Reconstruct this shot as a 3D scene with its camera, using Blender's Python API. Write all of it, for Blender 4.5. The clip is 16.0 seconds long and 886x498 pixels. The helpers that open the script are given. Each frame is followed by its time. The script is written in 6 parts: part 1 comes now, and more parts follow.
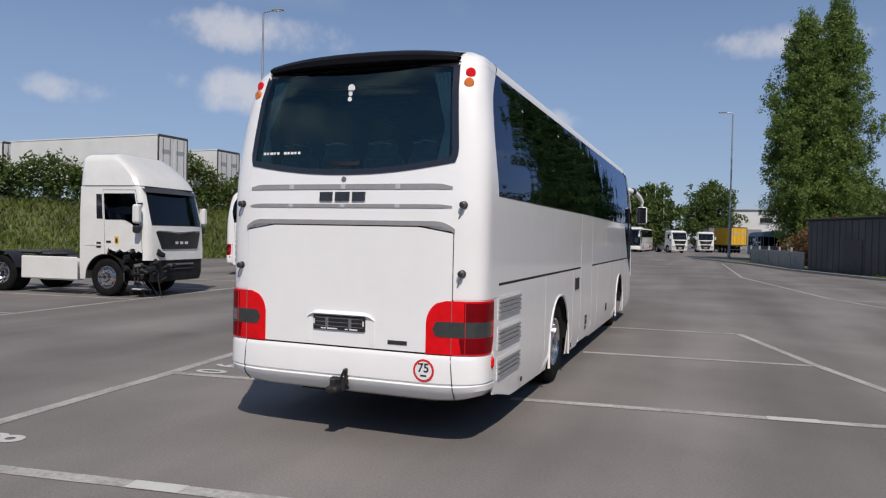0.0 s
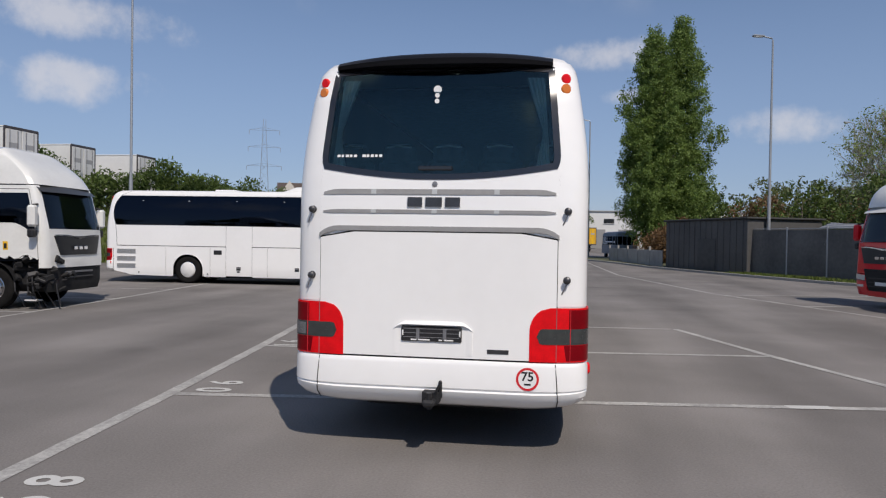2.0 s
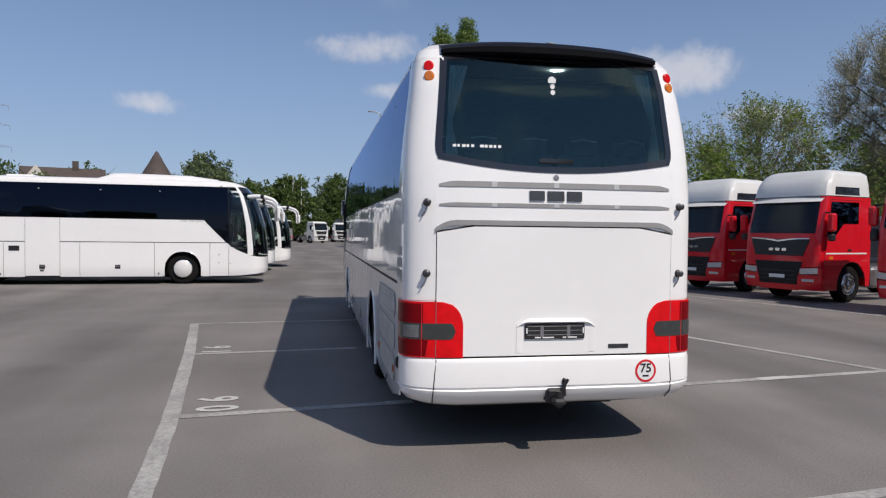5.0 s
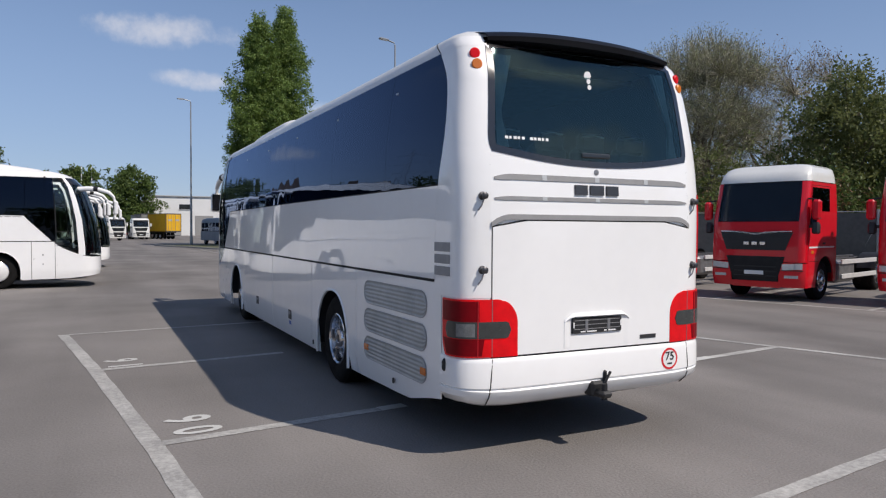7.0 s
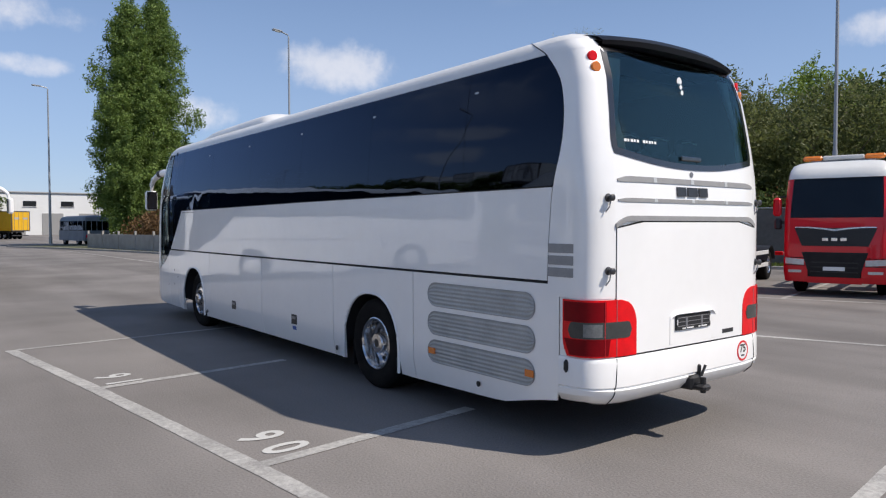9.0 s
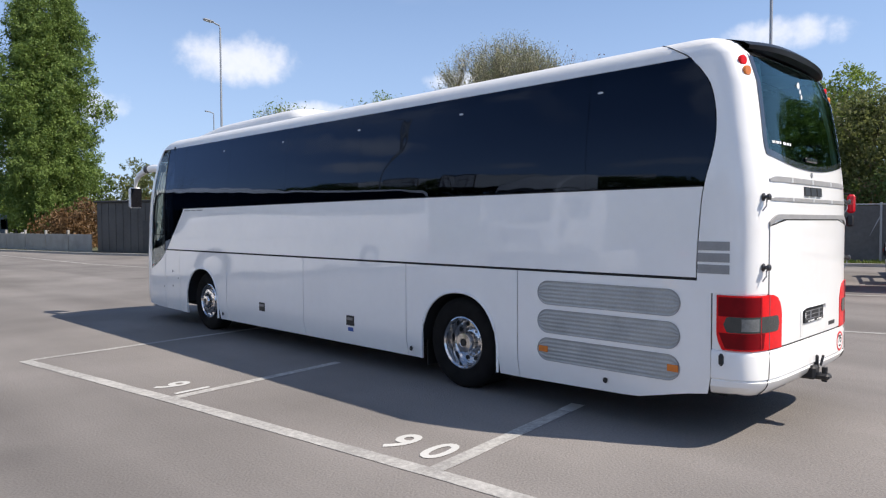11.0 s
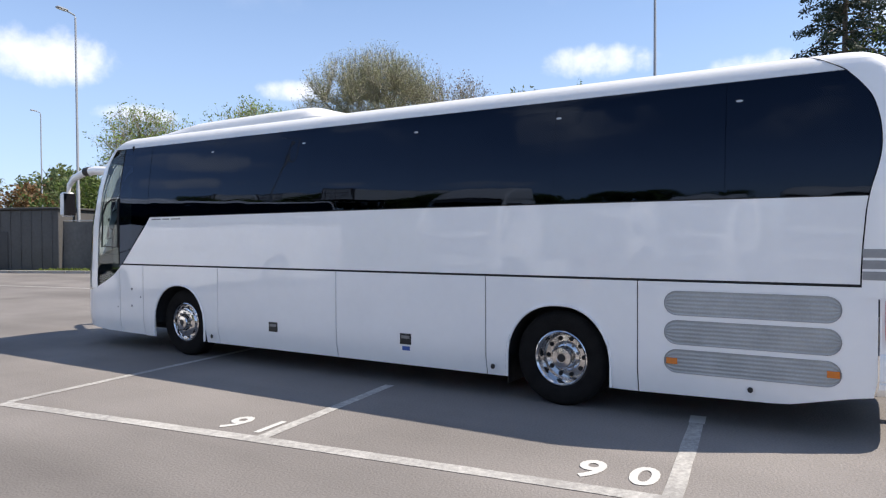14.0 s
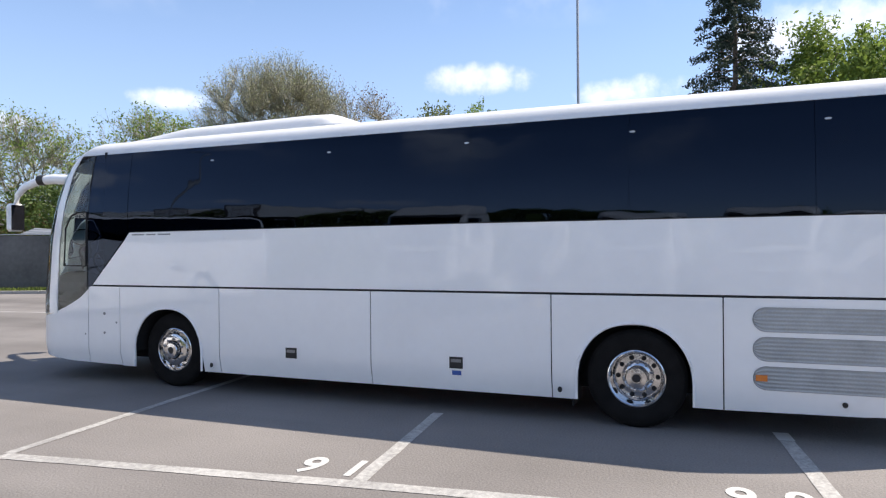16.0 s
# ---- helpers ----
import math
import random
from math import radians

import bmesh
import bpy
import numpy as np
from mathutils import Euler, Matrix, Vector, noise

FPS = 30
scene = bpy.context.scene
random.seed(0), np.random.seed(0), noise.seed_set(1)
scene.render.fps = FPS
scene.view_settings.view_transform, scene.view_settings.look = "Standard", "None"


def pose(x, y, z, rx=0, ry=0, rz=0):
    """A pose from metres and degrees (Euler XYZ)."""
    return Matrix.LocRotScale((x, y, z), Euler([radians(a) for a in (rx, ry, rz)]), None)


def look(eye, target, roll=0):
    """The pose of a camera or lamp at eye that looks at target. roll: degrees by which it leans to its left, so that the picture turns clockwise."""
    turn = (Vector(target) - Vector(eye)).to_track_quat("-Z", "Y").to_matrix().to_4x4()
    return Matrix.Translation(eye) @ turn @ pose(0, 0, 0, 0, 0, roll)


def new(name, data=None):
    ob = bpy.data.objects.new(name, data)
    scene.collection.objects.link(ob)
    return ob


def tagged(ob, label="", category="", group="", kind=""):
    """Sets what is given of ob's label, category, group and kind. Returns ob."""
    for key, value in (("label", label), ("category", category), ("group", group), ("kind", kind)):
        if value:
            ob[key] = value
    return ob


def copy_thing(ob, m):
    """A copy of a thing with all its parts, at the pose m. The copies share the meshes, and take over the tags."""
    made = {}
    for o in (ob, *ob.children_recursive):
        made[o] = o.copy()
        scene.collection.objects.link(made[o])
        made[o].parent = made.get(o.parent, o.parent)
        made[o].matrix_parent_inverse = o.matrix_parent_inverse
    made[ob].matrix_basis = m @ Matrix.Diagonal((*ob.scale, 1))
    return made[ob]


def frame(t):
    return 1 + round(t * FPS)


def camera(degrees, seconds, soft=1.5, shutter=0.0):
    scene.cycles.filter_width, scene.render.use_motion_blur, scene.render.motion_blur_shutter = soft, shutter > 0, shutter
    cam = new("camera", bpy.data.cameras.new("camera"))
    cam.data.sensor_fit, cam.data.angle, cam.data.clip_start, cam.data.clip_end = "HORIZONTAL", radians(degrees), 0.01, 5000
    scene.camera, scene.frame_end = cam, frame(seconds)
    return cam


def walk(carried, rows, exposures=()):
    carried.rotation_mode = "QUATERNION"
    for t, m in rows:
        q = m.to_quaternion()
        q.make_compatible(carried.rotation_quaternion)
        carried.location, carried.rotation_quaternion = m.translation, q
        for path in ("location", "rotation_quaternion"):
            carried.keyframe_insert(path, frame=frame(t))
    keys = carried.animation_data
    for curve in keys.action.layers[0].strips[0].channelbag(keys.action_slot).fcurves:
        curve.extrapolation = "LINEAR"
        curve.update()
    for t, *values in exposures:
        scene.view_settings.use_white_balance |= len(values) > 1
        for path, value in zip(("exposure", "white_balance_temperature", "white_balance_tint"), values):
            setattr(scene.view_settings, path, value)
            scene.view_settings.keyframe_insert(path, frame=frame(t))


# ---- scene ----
cam = camera(64.8, 16.0, soft=1.22)
PATH = [
    (0, (2.992, -5.446, 1.825), (2.28, -3.577, 1.786), 1.2),
    (0.5, (2.466, -5.565, 1.83), (1.859, -3.66, 1.794), 1.1),
    (1, (1.953, -5.682, 1.831), (1.447, -3.747, 1.801), 1.0),
    (1.5, (1.449, -5.697, 1.838), (1.047, -3.738, 1.81), 0.9),
    (2, (0.94, -5.846, 1.842), (0.636, -3.869, 1.812), 0.9),
    (2.5, (0.439, -5.916, 1.827), (0.234, -3.927, 1.787), 0.9),
    (3, (-0.065, -5.903, 1.834), (-0.166, -3.906, 1.793), 0.9),
    (3.5, (-0.559, -5.889, 1.849), (-0.55, -3.89, 1.807), 0.9),
    (6, (-2.912, -5.107, 1.823), (-2.276, -3.212, 1.77), 0.4),
    (6.5, (-3.337, -4.882, 1.814), (-2.56, -3.04, 1.76), 0.3),
    (7, (-3.8, -4.655, 1.823), (-2.908, -2.866, 1.766), 0.3),
    (7.5, (-4.239, -4.409, 1.807), (-3.231, -2.682, 1.745), 0.2),
    (8, (-4.64, -4.091, 1.828), (-3.56, -2.409, 1.766), 0.1),
    (8.5, (-5.048, -3.808, 1.85), (-3.899, -2.172, 1.786), -0.0),
    (11, (-6.989, -2.121, 1.878), (-5.572, -0.71, 1.804), -0.2),
    (11.5, (-7.286, -1.74, 1.848), (-5.828, -0.373, 1.771), -0.2),
    (12, (-7.566, -1.327, 1.855), (-6.056, -0.019, 1.776), -0.2),
    (12.5, (-7.79, -0.895, 1.849), (-6.221, 0.343, 1.78), -0.2),
    (13, (-7.963, -0.449, 1.872), (-6.344, 0.724, 1.81), -0.3),
    (13.5, (-8.147, -0.018, 1.887), (-6.494, 1.106, 1.839), -0.3),
    (14, (-8.307, 0.439, 1.866), (-6.604, 1.487, 1.823), -0.3),
    (14.5, (-8.432, 0.923, 1.867), (-6.676, 1.879, 1.832), -0.4),
    (15, (-8.535, 1.418, 1.88), (-6.742, 2.303, 1.853), -0.4),
    (15.5, (-8.617, 1.92, 1.903), (-6.793, 2.739, 1.884), -0.4),
    (16, (-8.752, 2.417, 1.912), (-6.9, 3.17, 1.906), -0.5),
]
walk(cam, [(t, look(eye, target, roll)) for t, eye, target, roll in PATH],
     exposures=[(0.0, 0.11, 6900, 13), (3.5, 0.14, 6900, 13), (6.5, 0.26, 6850, 13), (8.5, 0.47, 6850, 12), (11.0, 0.93, 7000, 12), (14.0, 1.17, 7050, 12), (16.0, 1.28, 7050, 12)])

# ---- world, sun and exposure ----
SUN_AZ, SUN_EL = 149.8, 50.0
sun = new("sun", bpy.data.lights.new("sun", "SUN"))
sun.data.energy, sun.data.angle, sun.data.color = 3.08, radians(0.55), (1.0, 0.95, 0.88)
SUN_DIR = Vector((math.sin(radians(SUN_AZ)) * math.cos(radians(SUN_EL)), math.cos(radians(SUN_AZ)) * math.cos(radians(SUN_EL)), math.sin(radians(SUN_EL))))
sun.matrix_world = look(SUN_DIR * 60, (0, 0, 0))

# azimuth (clockwise from +y), elevation, half width, half height of the fair-weather clouds, degrees
CLOUDS = [(-36, 15.2, 7, 1.7), (-37, 10.8, 5.2, 1.8), (-49, 9.8, 3.0, 1.2), (-12, 9.5, 3.0, 0.9), (5, 14.5, 5.5, 1.3), (6.7, 11.2, 3.0, 0.8), (17.5, 8.6, 4.5, 1.4), (28.5, 12.6, 4.5, 2.0),
          (71, 13.4, 4.6, 1.25), (46.5, 11.3, 3.4, 0.8), (83, 11.8, 4.8, 1.3), (96, 15.0, 6.0, 2.2), (140, 18, 8, 3), (-128, 12, 5, 1.3), (-160, 16, 7, 2), (-62, 8.5, 5, 1.3), (35, 9.0, 3, 0.8)]


def build_world():
    w = bpy.data.worlds.new("sky")
    scene.world = w
    w.use_nodes = True
    nt = w.node_tree
    nt.nodes.clear()
    N, L = nt.nodes.new, nt.links.new

    def op(kind, a, b=None, c=None):
        n = N("ShaderNodeMath")
        n.operation = kind
        for i, v in enumerate((a, b, c)):
            if v is None:
                continue
            if isinstance(v, (int, float)):
                n.inputs[i].default_value = v
            else:
                L(v, n.inputs[i])
        return n.outputs[0]

    sky = N("ShaderNodeTexSky")
    sky.sky_type, sky.sun_disc = "NISHITA", False
    sky.sun_elevation, sky.sun_rotation = radians(SUN_EL), radians(SUN_AZ)
    sky.air_density, sky.dust_density, sky.ozone_density, sky.altitude = 1.0, 0.15, 5.0, 600
    tc = N("ShaderNodeTexCoord")
    sep = N("ShaderNodeSeparateXYZ")
    L(tc.outputs["Generated"], sep.inputs[0])
    az = op("MULTIPLY", op("ARCTAN2", sep.outputs[0], sep.outputs[1]), 180 / math.pi)
    el = op("MULTIPLY", op("ARCSINE", sep.outputs[2]), 180 / math.pi)
    noi = N("ShaderNodeTexNoise")
    noi.inputs["Scale"].default_value, noi.inputs["Detail"].default_value, noi.inputs["Roughness"].default_value = 16, 5, 0.6
    L(tc.outputs["Generated"], noi.inputs["Vector"])
    puff = op("MULTIPLY", op("SUBTRACT", noi.outputs["Fac"], 0.5), 3.6)
    total = None
    for a, e, wa, we in CLOUDS:
        u = op("DIVIDE", op("SUBTRACT", az, a), wa)
        v = op("DIVIDE", op("SUBTRACT", el, e), we)
        r2 = op("ADD", op("MULTIPLY", u, u), op("MULTIPLY", v, v))
        m = op("SUBTRACT", 1.15, op("ADD", r2, puff))
        total = m if total is None else op("MAXIMUM", total, m)
    ramp = N("ShaderNodeMapRange")
    ramp.interpolation_type = "SMOOTHSTEP"
    ramp.inputs["From Min"].default_value, ramp.inputs["From Max"].default_value, ramp.inputs["To Max"].default_value = 0.0, 1.6, 0.62
    L(total, ramp.inputs["Value"])
    # scattered cumulus over the upper sky, the same all round; unseen, added for fill light
    hi = N("ShaderNodeTexNoise")
    hi.inputs["Scale"].default_value, hi.inputs["Detail"].default_value, hi.inputs["Roughness"].default_value = 3.2, 6, 0.58
    L(tc.outputs["Generated"], hi.inputs["Vector"])
    hr = N("ShaderNodeMapRange")
    hr.interpolation_type = "SMOOTHSTEP"
    hr.inputs["From Min"].default_value, hr.inputs["From Max"].default_value, hr.inputs["To Max"].default_value = 0.505, 0.69, 0.78
    L(hi.outputs["Fac"], hr.inputs["Value"])
    rise = N("ShaderNodeMapRange")
    rise.inputs["From Min"].default_value, rise.inputs["From Max"].default_value = 17, 24
    L(el, rise.inputs["Value"])
    upper = op("MULTIPLY", hr.outputs[0], rise.outputs[0])
    mix = N("ShaderNodeMix")
    mix.data_type = "RGBA"
    L(op("MAXIMUM", ramp.outputs[0], upper), mix.inputs["Factor"])
    # blue summer haze that thickens towards the horizon
    low = N("ShaderNodeMapRange")
    low.interpolation_type = "SMOOTHSTEP"
    for key, value in (("From Min", 0.0), ("From Max", 30.0), ("To Min", 0.66), ("To Max", 0.0)):
        low.inputs[key].default_value = value
    L(el, low.inputs["Value"])
    haze = N("ShaderNodeMix")
    haze.data_type = "RGBA"
    L(low.outputs[0], haze.inputs["Factor"])
    L(sky.outputs[0], haze.inputs["A"])
    haze.inputs["B"].default_value = (2.5, 3.5, 5.7, 1)
    L(haze.outputs["Result"], mix.inputs["A"])
    mix.inputs["B"].default_value = (7.0, 7.15, 7.6, 1)
    bg = N("ShaderNodeBackground")
    bg.inputs["Strength"].default_value = 0.090
    L(mix.outputs["Result"], bg.inputs["Color"])
    out = N("ShaderNodeOutputWorld")
    L(bg.outputs[0], out.inputs[0])


build_world()


# ---- materials ----
def mat(name, color, rough=0.5, metal=0.0, vary=0.12, scale=3.0, fine=60.0, bump=0.0, coat=0.0, dirt=None, per_object=0.0, spec=0.5, wave=0.0):
    """A procedural surface: two scales of noise vary colour and roughness, with optional bump, clear coat and dirt colour."""
    m = bpy.data.materials.new(name)
    m.use_nodes = True
    nt = m.node_tree
    N, L = nt.nodes.new, nt.links.new
    b = nt.nodes["Principled BSDF"]
    b.inputs["Metallic"].default_value, b.inputs["Coat Weight"].default_value, b.inputs["Coat Roughness"].default_value = metal, coat, 0.03
    b.inputs["Specular IOR Level"].default_value = spec
    tc = N("ShaderNodeTexCoord")
    big, small = N("ShaderNodeTexNoise"), N("ShaderNodeTexNoise")
    for n, s, d in ((big, scale, 3), (small, fine, 2)):
        n.inputs["Scale"].default_value, n.inputs["Detail"].default_value = s, d
        L(tc.outputs["Object"], n.inputs["Vector"])
    add = N("ShaderNodeMath")
    add.operation = "MULTIPLY_ADD"
    L(small.outputs["Fac"], add.inputs[0])
    add.inputs[1].default_value = 0.5
    L(big.outputs["Fac"], add.inputs[2])
    mr = N("ShaderNodeMapRange")
    mr.inputs["From Min"].default_value, mr.inputs["From Max"].default_value = 0.4, 1.1
    L(add.outputs[0], mr.inputs["Value"])
    fac = mr.outputs[0]
    if per_object:
        oi = N("ShaderNodeObjectInfo")
        pm = N("ShaderNodeMath")
        pm.operation = "MULTIPLY_ADD"
        L(oi.outputs["Random"], pm.inputs[0])
        pm.inputs[1].default_value = per_object
        L(fac, pm.inputs[2])
        fac = pm.outputs[0]
    mix = N("ShaderNodeMix")
    mix.data_type = "RGBA"
    L(fac, mix.inputs["Factor"])
    lo = dirt or tuple(c * (1 - vary) for c in color)
    hi = tuple(min(1, c * (1 + vary * 0.6)) for c in color)
    mix.inputs["A"].default_value, mix.inputs["B"].default_value = (*lo, 1), (*hi, 1)
    L(mix.outputs["Result"], b.inputs["Base Color"])
    rr = N("ShaderNodeMapRange")
    rr.inputs["To Min"].default_value, rr.inputs["To Max"].default_value = min(1, rough * 1.15), rough * 0.85
    L(fac, rr.inputs["Value"])
    L(rr.outputs[0], b.inputs["Roughness"])
    if bump:
        bp = N("ShaderNodeBump")
        bp.inputs["Strength"].default_value, bp.inputs["Distance"].default_value = bump, 0.01
        L(small.outputs["Fac"], bp.inputs["Height"])
        L(bp.outputs[0], b.inputs["Normal"])
    if wave:
        wn, wb = N("ShaderNodeTexNoise"), N("ShaderNodeBump")
        wn.inputs["Scale"].default_value, wn.inputs["Detail"].default_value = 1.3, 1
        L(tc.outputs["Object"], wn.inputs["Vector"])
        wb.inputs["Strength"].default_value, wb.inputs["Distance"].default_value = 1.0, wave
        L(wn.outputs["Fac"], wb.inputs["Height"])
        L(wb.outputs[0], b.inputs["Normal"])
        L(wb.outputs[0], b.inputs["Coat Normal"])
    return m


def glass_mat(name, tint, rough=0.015, ior=1.5, sheen=(0.86, 0.94, 1.0)):
    """Tinted window glass: light passes through coloured, the surface mirrors by Fresnel."""
    m = bpy.data.materials.new(name)
    m.use_nodes = True
    nt = m.node_tree
    nt.nodes.clear()
    N, L = nt.nodes.new, nt.links.new
    fr, tr, gl, mx, out = N("ShaderNodeFresnel"), N("ShaderNodeBsdfTransparent"), N("ShaderNodeBsdfGlossy"), N("ShaderNodeMixShader"), N("ShaderNodeOutputMaterial")
    fr.inputs["IOR"].default_value = ior
    tr.inputs["Color"].default_value = (*tint, 1)
    gl.inputs["Roughness"].default_value, gl.inputs["Color"].default_value = rough, (*sheen, 1)
    tc, no, bp = N("ShaderNodeTexCoord"), N("ShaderNodeTexNoise"), N("ShaderNodeBump")
    no.inputs["Scale"].default_value = 1.1
    L(tc.outputs["Object"], no.inputs["Vector"])
    bp.inputs["Strength"].default_value, bp.inputs["Distance"].default_value = 0.16, 0.05
    L(no.outputs["Fac"], bp.inputs["Height"])
    L(bp.outputs[0], gl.inputs["Normal"])
    L(fr.outputs[0], mx.inputs[0])
    L(tr.outputs[0], mx.inputs[1])
    L(gl.outputs[0], mx.inputs[2])
    L(mx.outputs[0], out.inputs[0])
    return m


def asphalt_mat():
    m = mat("asphalt", (0.210, 0.196, 0.186), 0.88, vary=0.36, scale=0.35, fine=46, bump=0.8, spec=0.3)
    nt = m.node_tree
    N, L = nt.nodes.new, nt.links.new
    b = nt.nodes["Principled BSDF"]
    tc = N("ShaderNodeTexCoord")
    mp = N("ShaderNodeMapping")
    mp.inputs["Scale"].default_value, mp.inputs["Rotation"].default_value = (0.9, 0.08, 1), (0, 0, radians(-20))
    L(tc.outputs["Object"], mp.inputs["Vector"])
    st = N("ShaderNodeTexNoise")
    st.inputs["Scale"].default_value, st.inputs["Detail"].default_value = 0.55, 5
    L(mp.outputs[0], st.inputs["Vector"])
    spots = N("ShaderNodeTexVoronoi")
    spots.inputs["Scale"].default_value = 0.37
    wob = N("ShaderNodeMix")
    wob.data_type, wob.inputs["Factor"].default_value = "RGBA", 0.3
    L(tc.outputs["Object"], wob.inputs["A"])
    L(st.outputs["Color"], wob.inputs["B"])
    L(wob.outputs["Result"], spots.inputs["Vector"])
    sr = N("ShaderNodeMapRange")
    sr.inputs["From Min"].default_value, sr.inputs["From Max"].default_value, sr.inputs["To Min"].default_value, sr.inputs["To Max"].default_value = 0.02, 0.13, 0.72, 1.0
    L(spots.outputs["Distance"], sr.inputs["Value"])
    r = N("ShaderNodeMapRange")
    r.inputs["From Min"].default_value, r.inputs["From Max"].default_value, r.inputs["To Min"].default_value, r.inputs["To Max"].default_value = 0.3, 0.7, 0.74, 1.18
    L(st.outputs["Fac"], r.inputs["Value"])
    mul = N("ShaderNodeMath")
    mul.operation = "MULTIPLY"
    L(r.outputs[0], mul.inputs[0])
    L(sr.outputs[0], mul.inputs[1])
    src = b.inputs["Base Color"].links[0].from_socket
    vm = N("ShaderNodeVectorMath")
    vm.operation = "SCALE"
    L(src, vm.inputs[0])
    L(mul.outputs[0], vm.inputs["Scale"])
    L(vm.outputs[0], b.inputs["Base Color"])
    return m


def line_mat():
    """Road paint, rubbed through to the asphalt in flakes."""
    m = mat("road_paint", (0.52, 0.51, 0.485), 0.8, vary=0.2, scale=1.2, fine=40, bump=0.3)
    nt = m.node_tree
    N, L = nt.nodes.new, nt.links.new
    b = nt.nodes["Principled BSDF"]
    tc, no, big = N("ShaderNodeTexCoord"), N("ShaderNodeTexNoise"), N("ShaderNodeTexNoise")
    no.inputs["Scale"].default_value, no.inputs["Detail"].default_value, no.inputs["Roughness"].default_value = 16, 6, 0.75
    big.inputs["Scale"].default_value = 1.3
    L(tc.outputs["Object"], no.inputs["Vector"])
    L(tc.outputs["Object"], big.inputs["Vector"])
    ad = N("ShaderNodeMath")
    ad.operation = "MULTIPLY_ADD"
    L(big.outputs["Fac"], ad.inputs[0])
    ad.inputs[1].default_value = 0.7
    L(no.outputs["Fac"], ad.inputs[2])
    r = N("ShaderNodeMapRange")
    r.inputs["From Min"].default_value, r.inputs["From Max"].default_value, r.inputs["To Min"].default_value, r.inputs["To Max"].default_value = 0.66, 0.98, 1.0, 0.36
    L(ad.outputs[0], r.inputs["Value"])
    mix = N("ShaderNodeMix")
    mix.data_type = "RGBA"
    src = b.inputs["Base Color"].links[0].from_socket
    L(r.outputs[0], mix.inputs["Factor"])
    mix.inputs["A"].default_value = (0.16, 0.155, 0.15, 1)
    L(src, mix.inputs["B"])
    L(mix.outputs["Result"], b.inputs["Base Color"])
    return m


ASPHALT, PAINT = asphalt_mat(), line_mat()
FRESHPAINT = mat("fresh_road_paint", (0.55, 0.55, 0.53), 0.8, vary=0.12, scale=2, fine=50, bump=0.2)
WHITE = mat("white_coach_paint", (0.92, 0.92, 0.91), 0.42, vary=0.035, scale=1.2, fine=9, coat=1.0, wave=0.006)
ROOFWHITE = mat("white_roof_paint", (0.80, 0.80, 0.79), 0.5, vary=0.06, scale=1.6, fine=30, coat=0.3)
BLACK = mat("black_plastic", (0.018, 0.018, 0.02), 0.5, vary=0.3, scale=8)
MATTBLACK = mat("satin_black_paint", (0.008, 0.008, 0.010), 0.36, vary=0.2, scale=3, spec=0.2)
GLOSSBLACK = mat("gloss_black_paint", (0.012, 0.012, 0.015), 0.25, coat=1.0, vary=0.2)
DARK = mat("dark_interior", (0.02, 0.022, 0.027), 0.9, vary=0.4, scale=2, spec=0.1)
SEAM = mat("seam_rubber", (0.012, 0.012, 0.013), 0.8, vary=0.2)
SIDEGLASS = glass_mat("tinted_side_glass", (0.03, 0.04, 0.07), ior=1.46, sheen=(0.50, 0.64, 0.92))
REARGLASS = glass_mat("tinted_rear_glass", (0.46, 0.62, 0.62), ior=1.9, sheen=(0.48, 0.74, 0.74))
DRIVERGLASS = glass_mat("driver_window_glass", (0.8, 0.86, 0.84))
CLEARGLASS = glass_mat("windscreen_glass", (0.74, 0.80, 0.78))
TYRE = mat("tyre_rubber", (0.013, 0.0125, 0.0125), 0.9, vary=0.35, scale=6, fine=70, bump=0.3, spec=0.12)
CHROME = mat("polished_alloy", (0.66, 0.66, 0.67), 0.14, 1.0, vary=0.12, scale=9, fine=40)
DARKMETAL = mat("dark_steel", (0.10, 0.10, 0.105), 0.4, 0.8, vary=0.3, scale=6)
DULLMETAL = mat("dull_steel", (0.30, 0.30, 0.31), 0.5, 0.7, vary=0.3, scale=6)
GREYBAR = mat("grey_louvre_paint", (0.30, 0.30, 0.30), 0.55, 0.0, vary=0.15, scale=8)
GRILLE = mat("grey_louvre_mesh", (0.40, 0.415, 0.415), 0.5, 0.2, vary=0.22, scale=5, fine=60, bump=0.2)
REDLENS = mat("red_lamp_lens", (0.80, 0.003, 0.008), 0.35, vary=0.25, scale=10, fine=120, coat=0.35, spec=0.2)
DARKREDLENS = mat("deep_red_lamp_lens", (0.2, 0.0008, 0.005), 0.4, vary=0.3, scale=10, fine=120, coat=0.1, spec=0.12)
GREYLENS = mat("smoked_lamp_lens", (0.045, 0.05, 0.05), 0.25, vary=0.3, scale=14, fine=90, coat=0.4)
ORANGE = mat("orange_lamp_lens", (0.75, 0.2, 0.02), 0.25, vary=0.12, coat=0.7)
LAMPWHITE = mat("white_lens", (0.8, 0.82, 0.82), 0.3, vary=0.08)
FABRIC = mat("pale_curtain_cloth", (0.9, 0.93, 0.93), 0.95, vary=0.15, scale=20)
SEATCLOTH = mat("dark_seat_cloth", (0.07, 0.085, 0.10), 0.9, vary=0.3, scale=15)
STICKERWHITE = mat("white_sticker_film", (0.85, 0.85, 0.84), 0.4, vary=0.03)
STICKERRED = mat("red_sticker_film", (0.7, 0.02, 0.03), 0.4, vary=0.05)
INK = mat("black_print", (0.02, 0.02, 0.02), 0.5, vary=0.1)


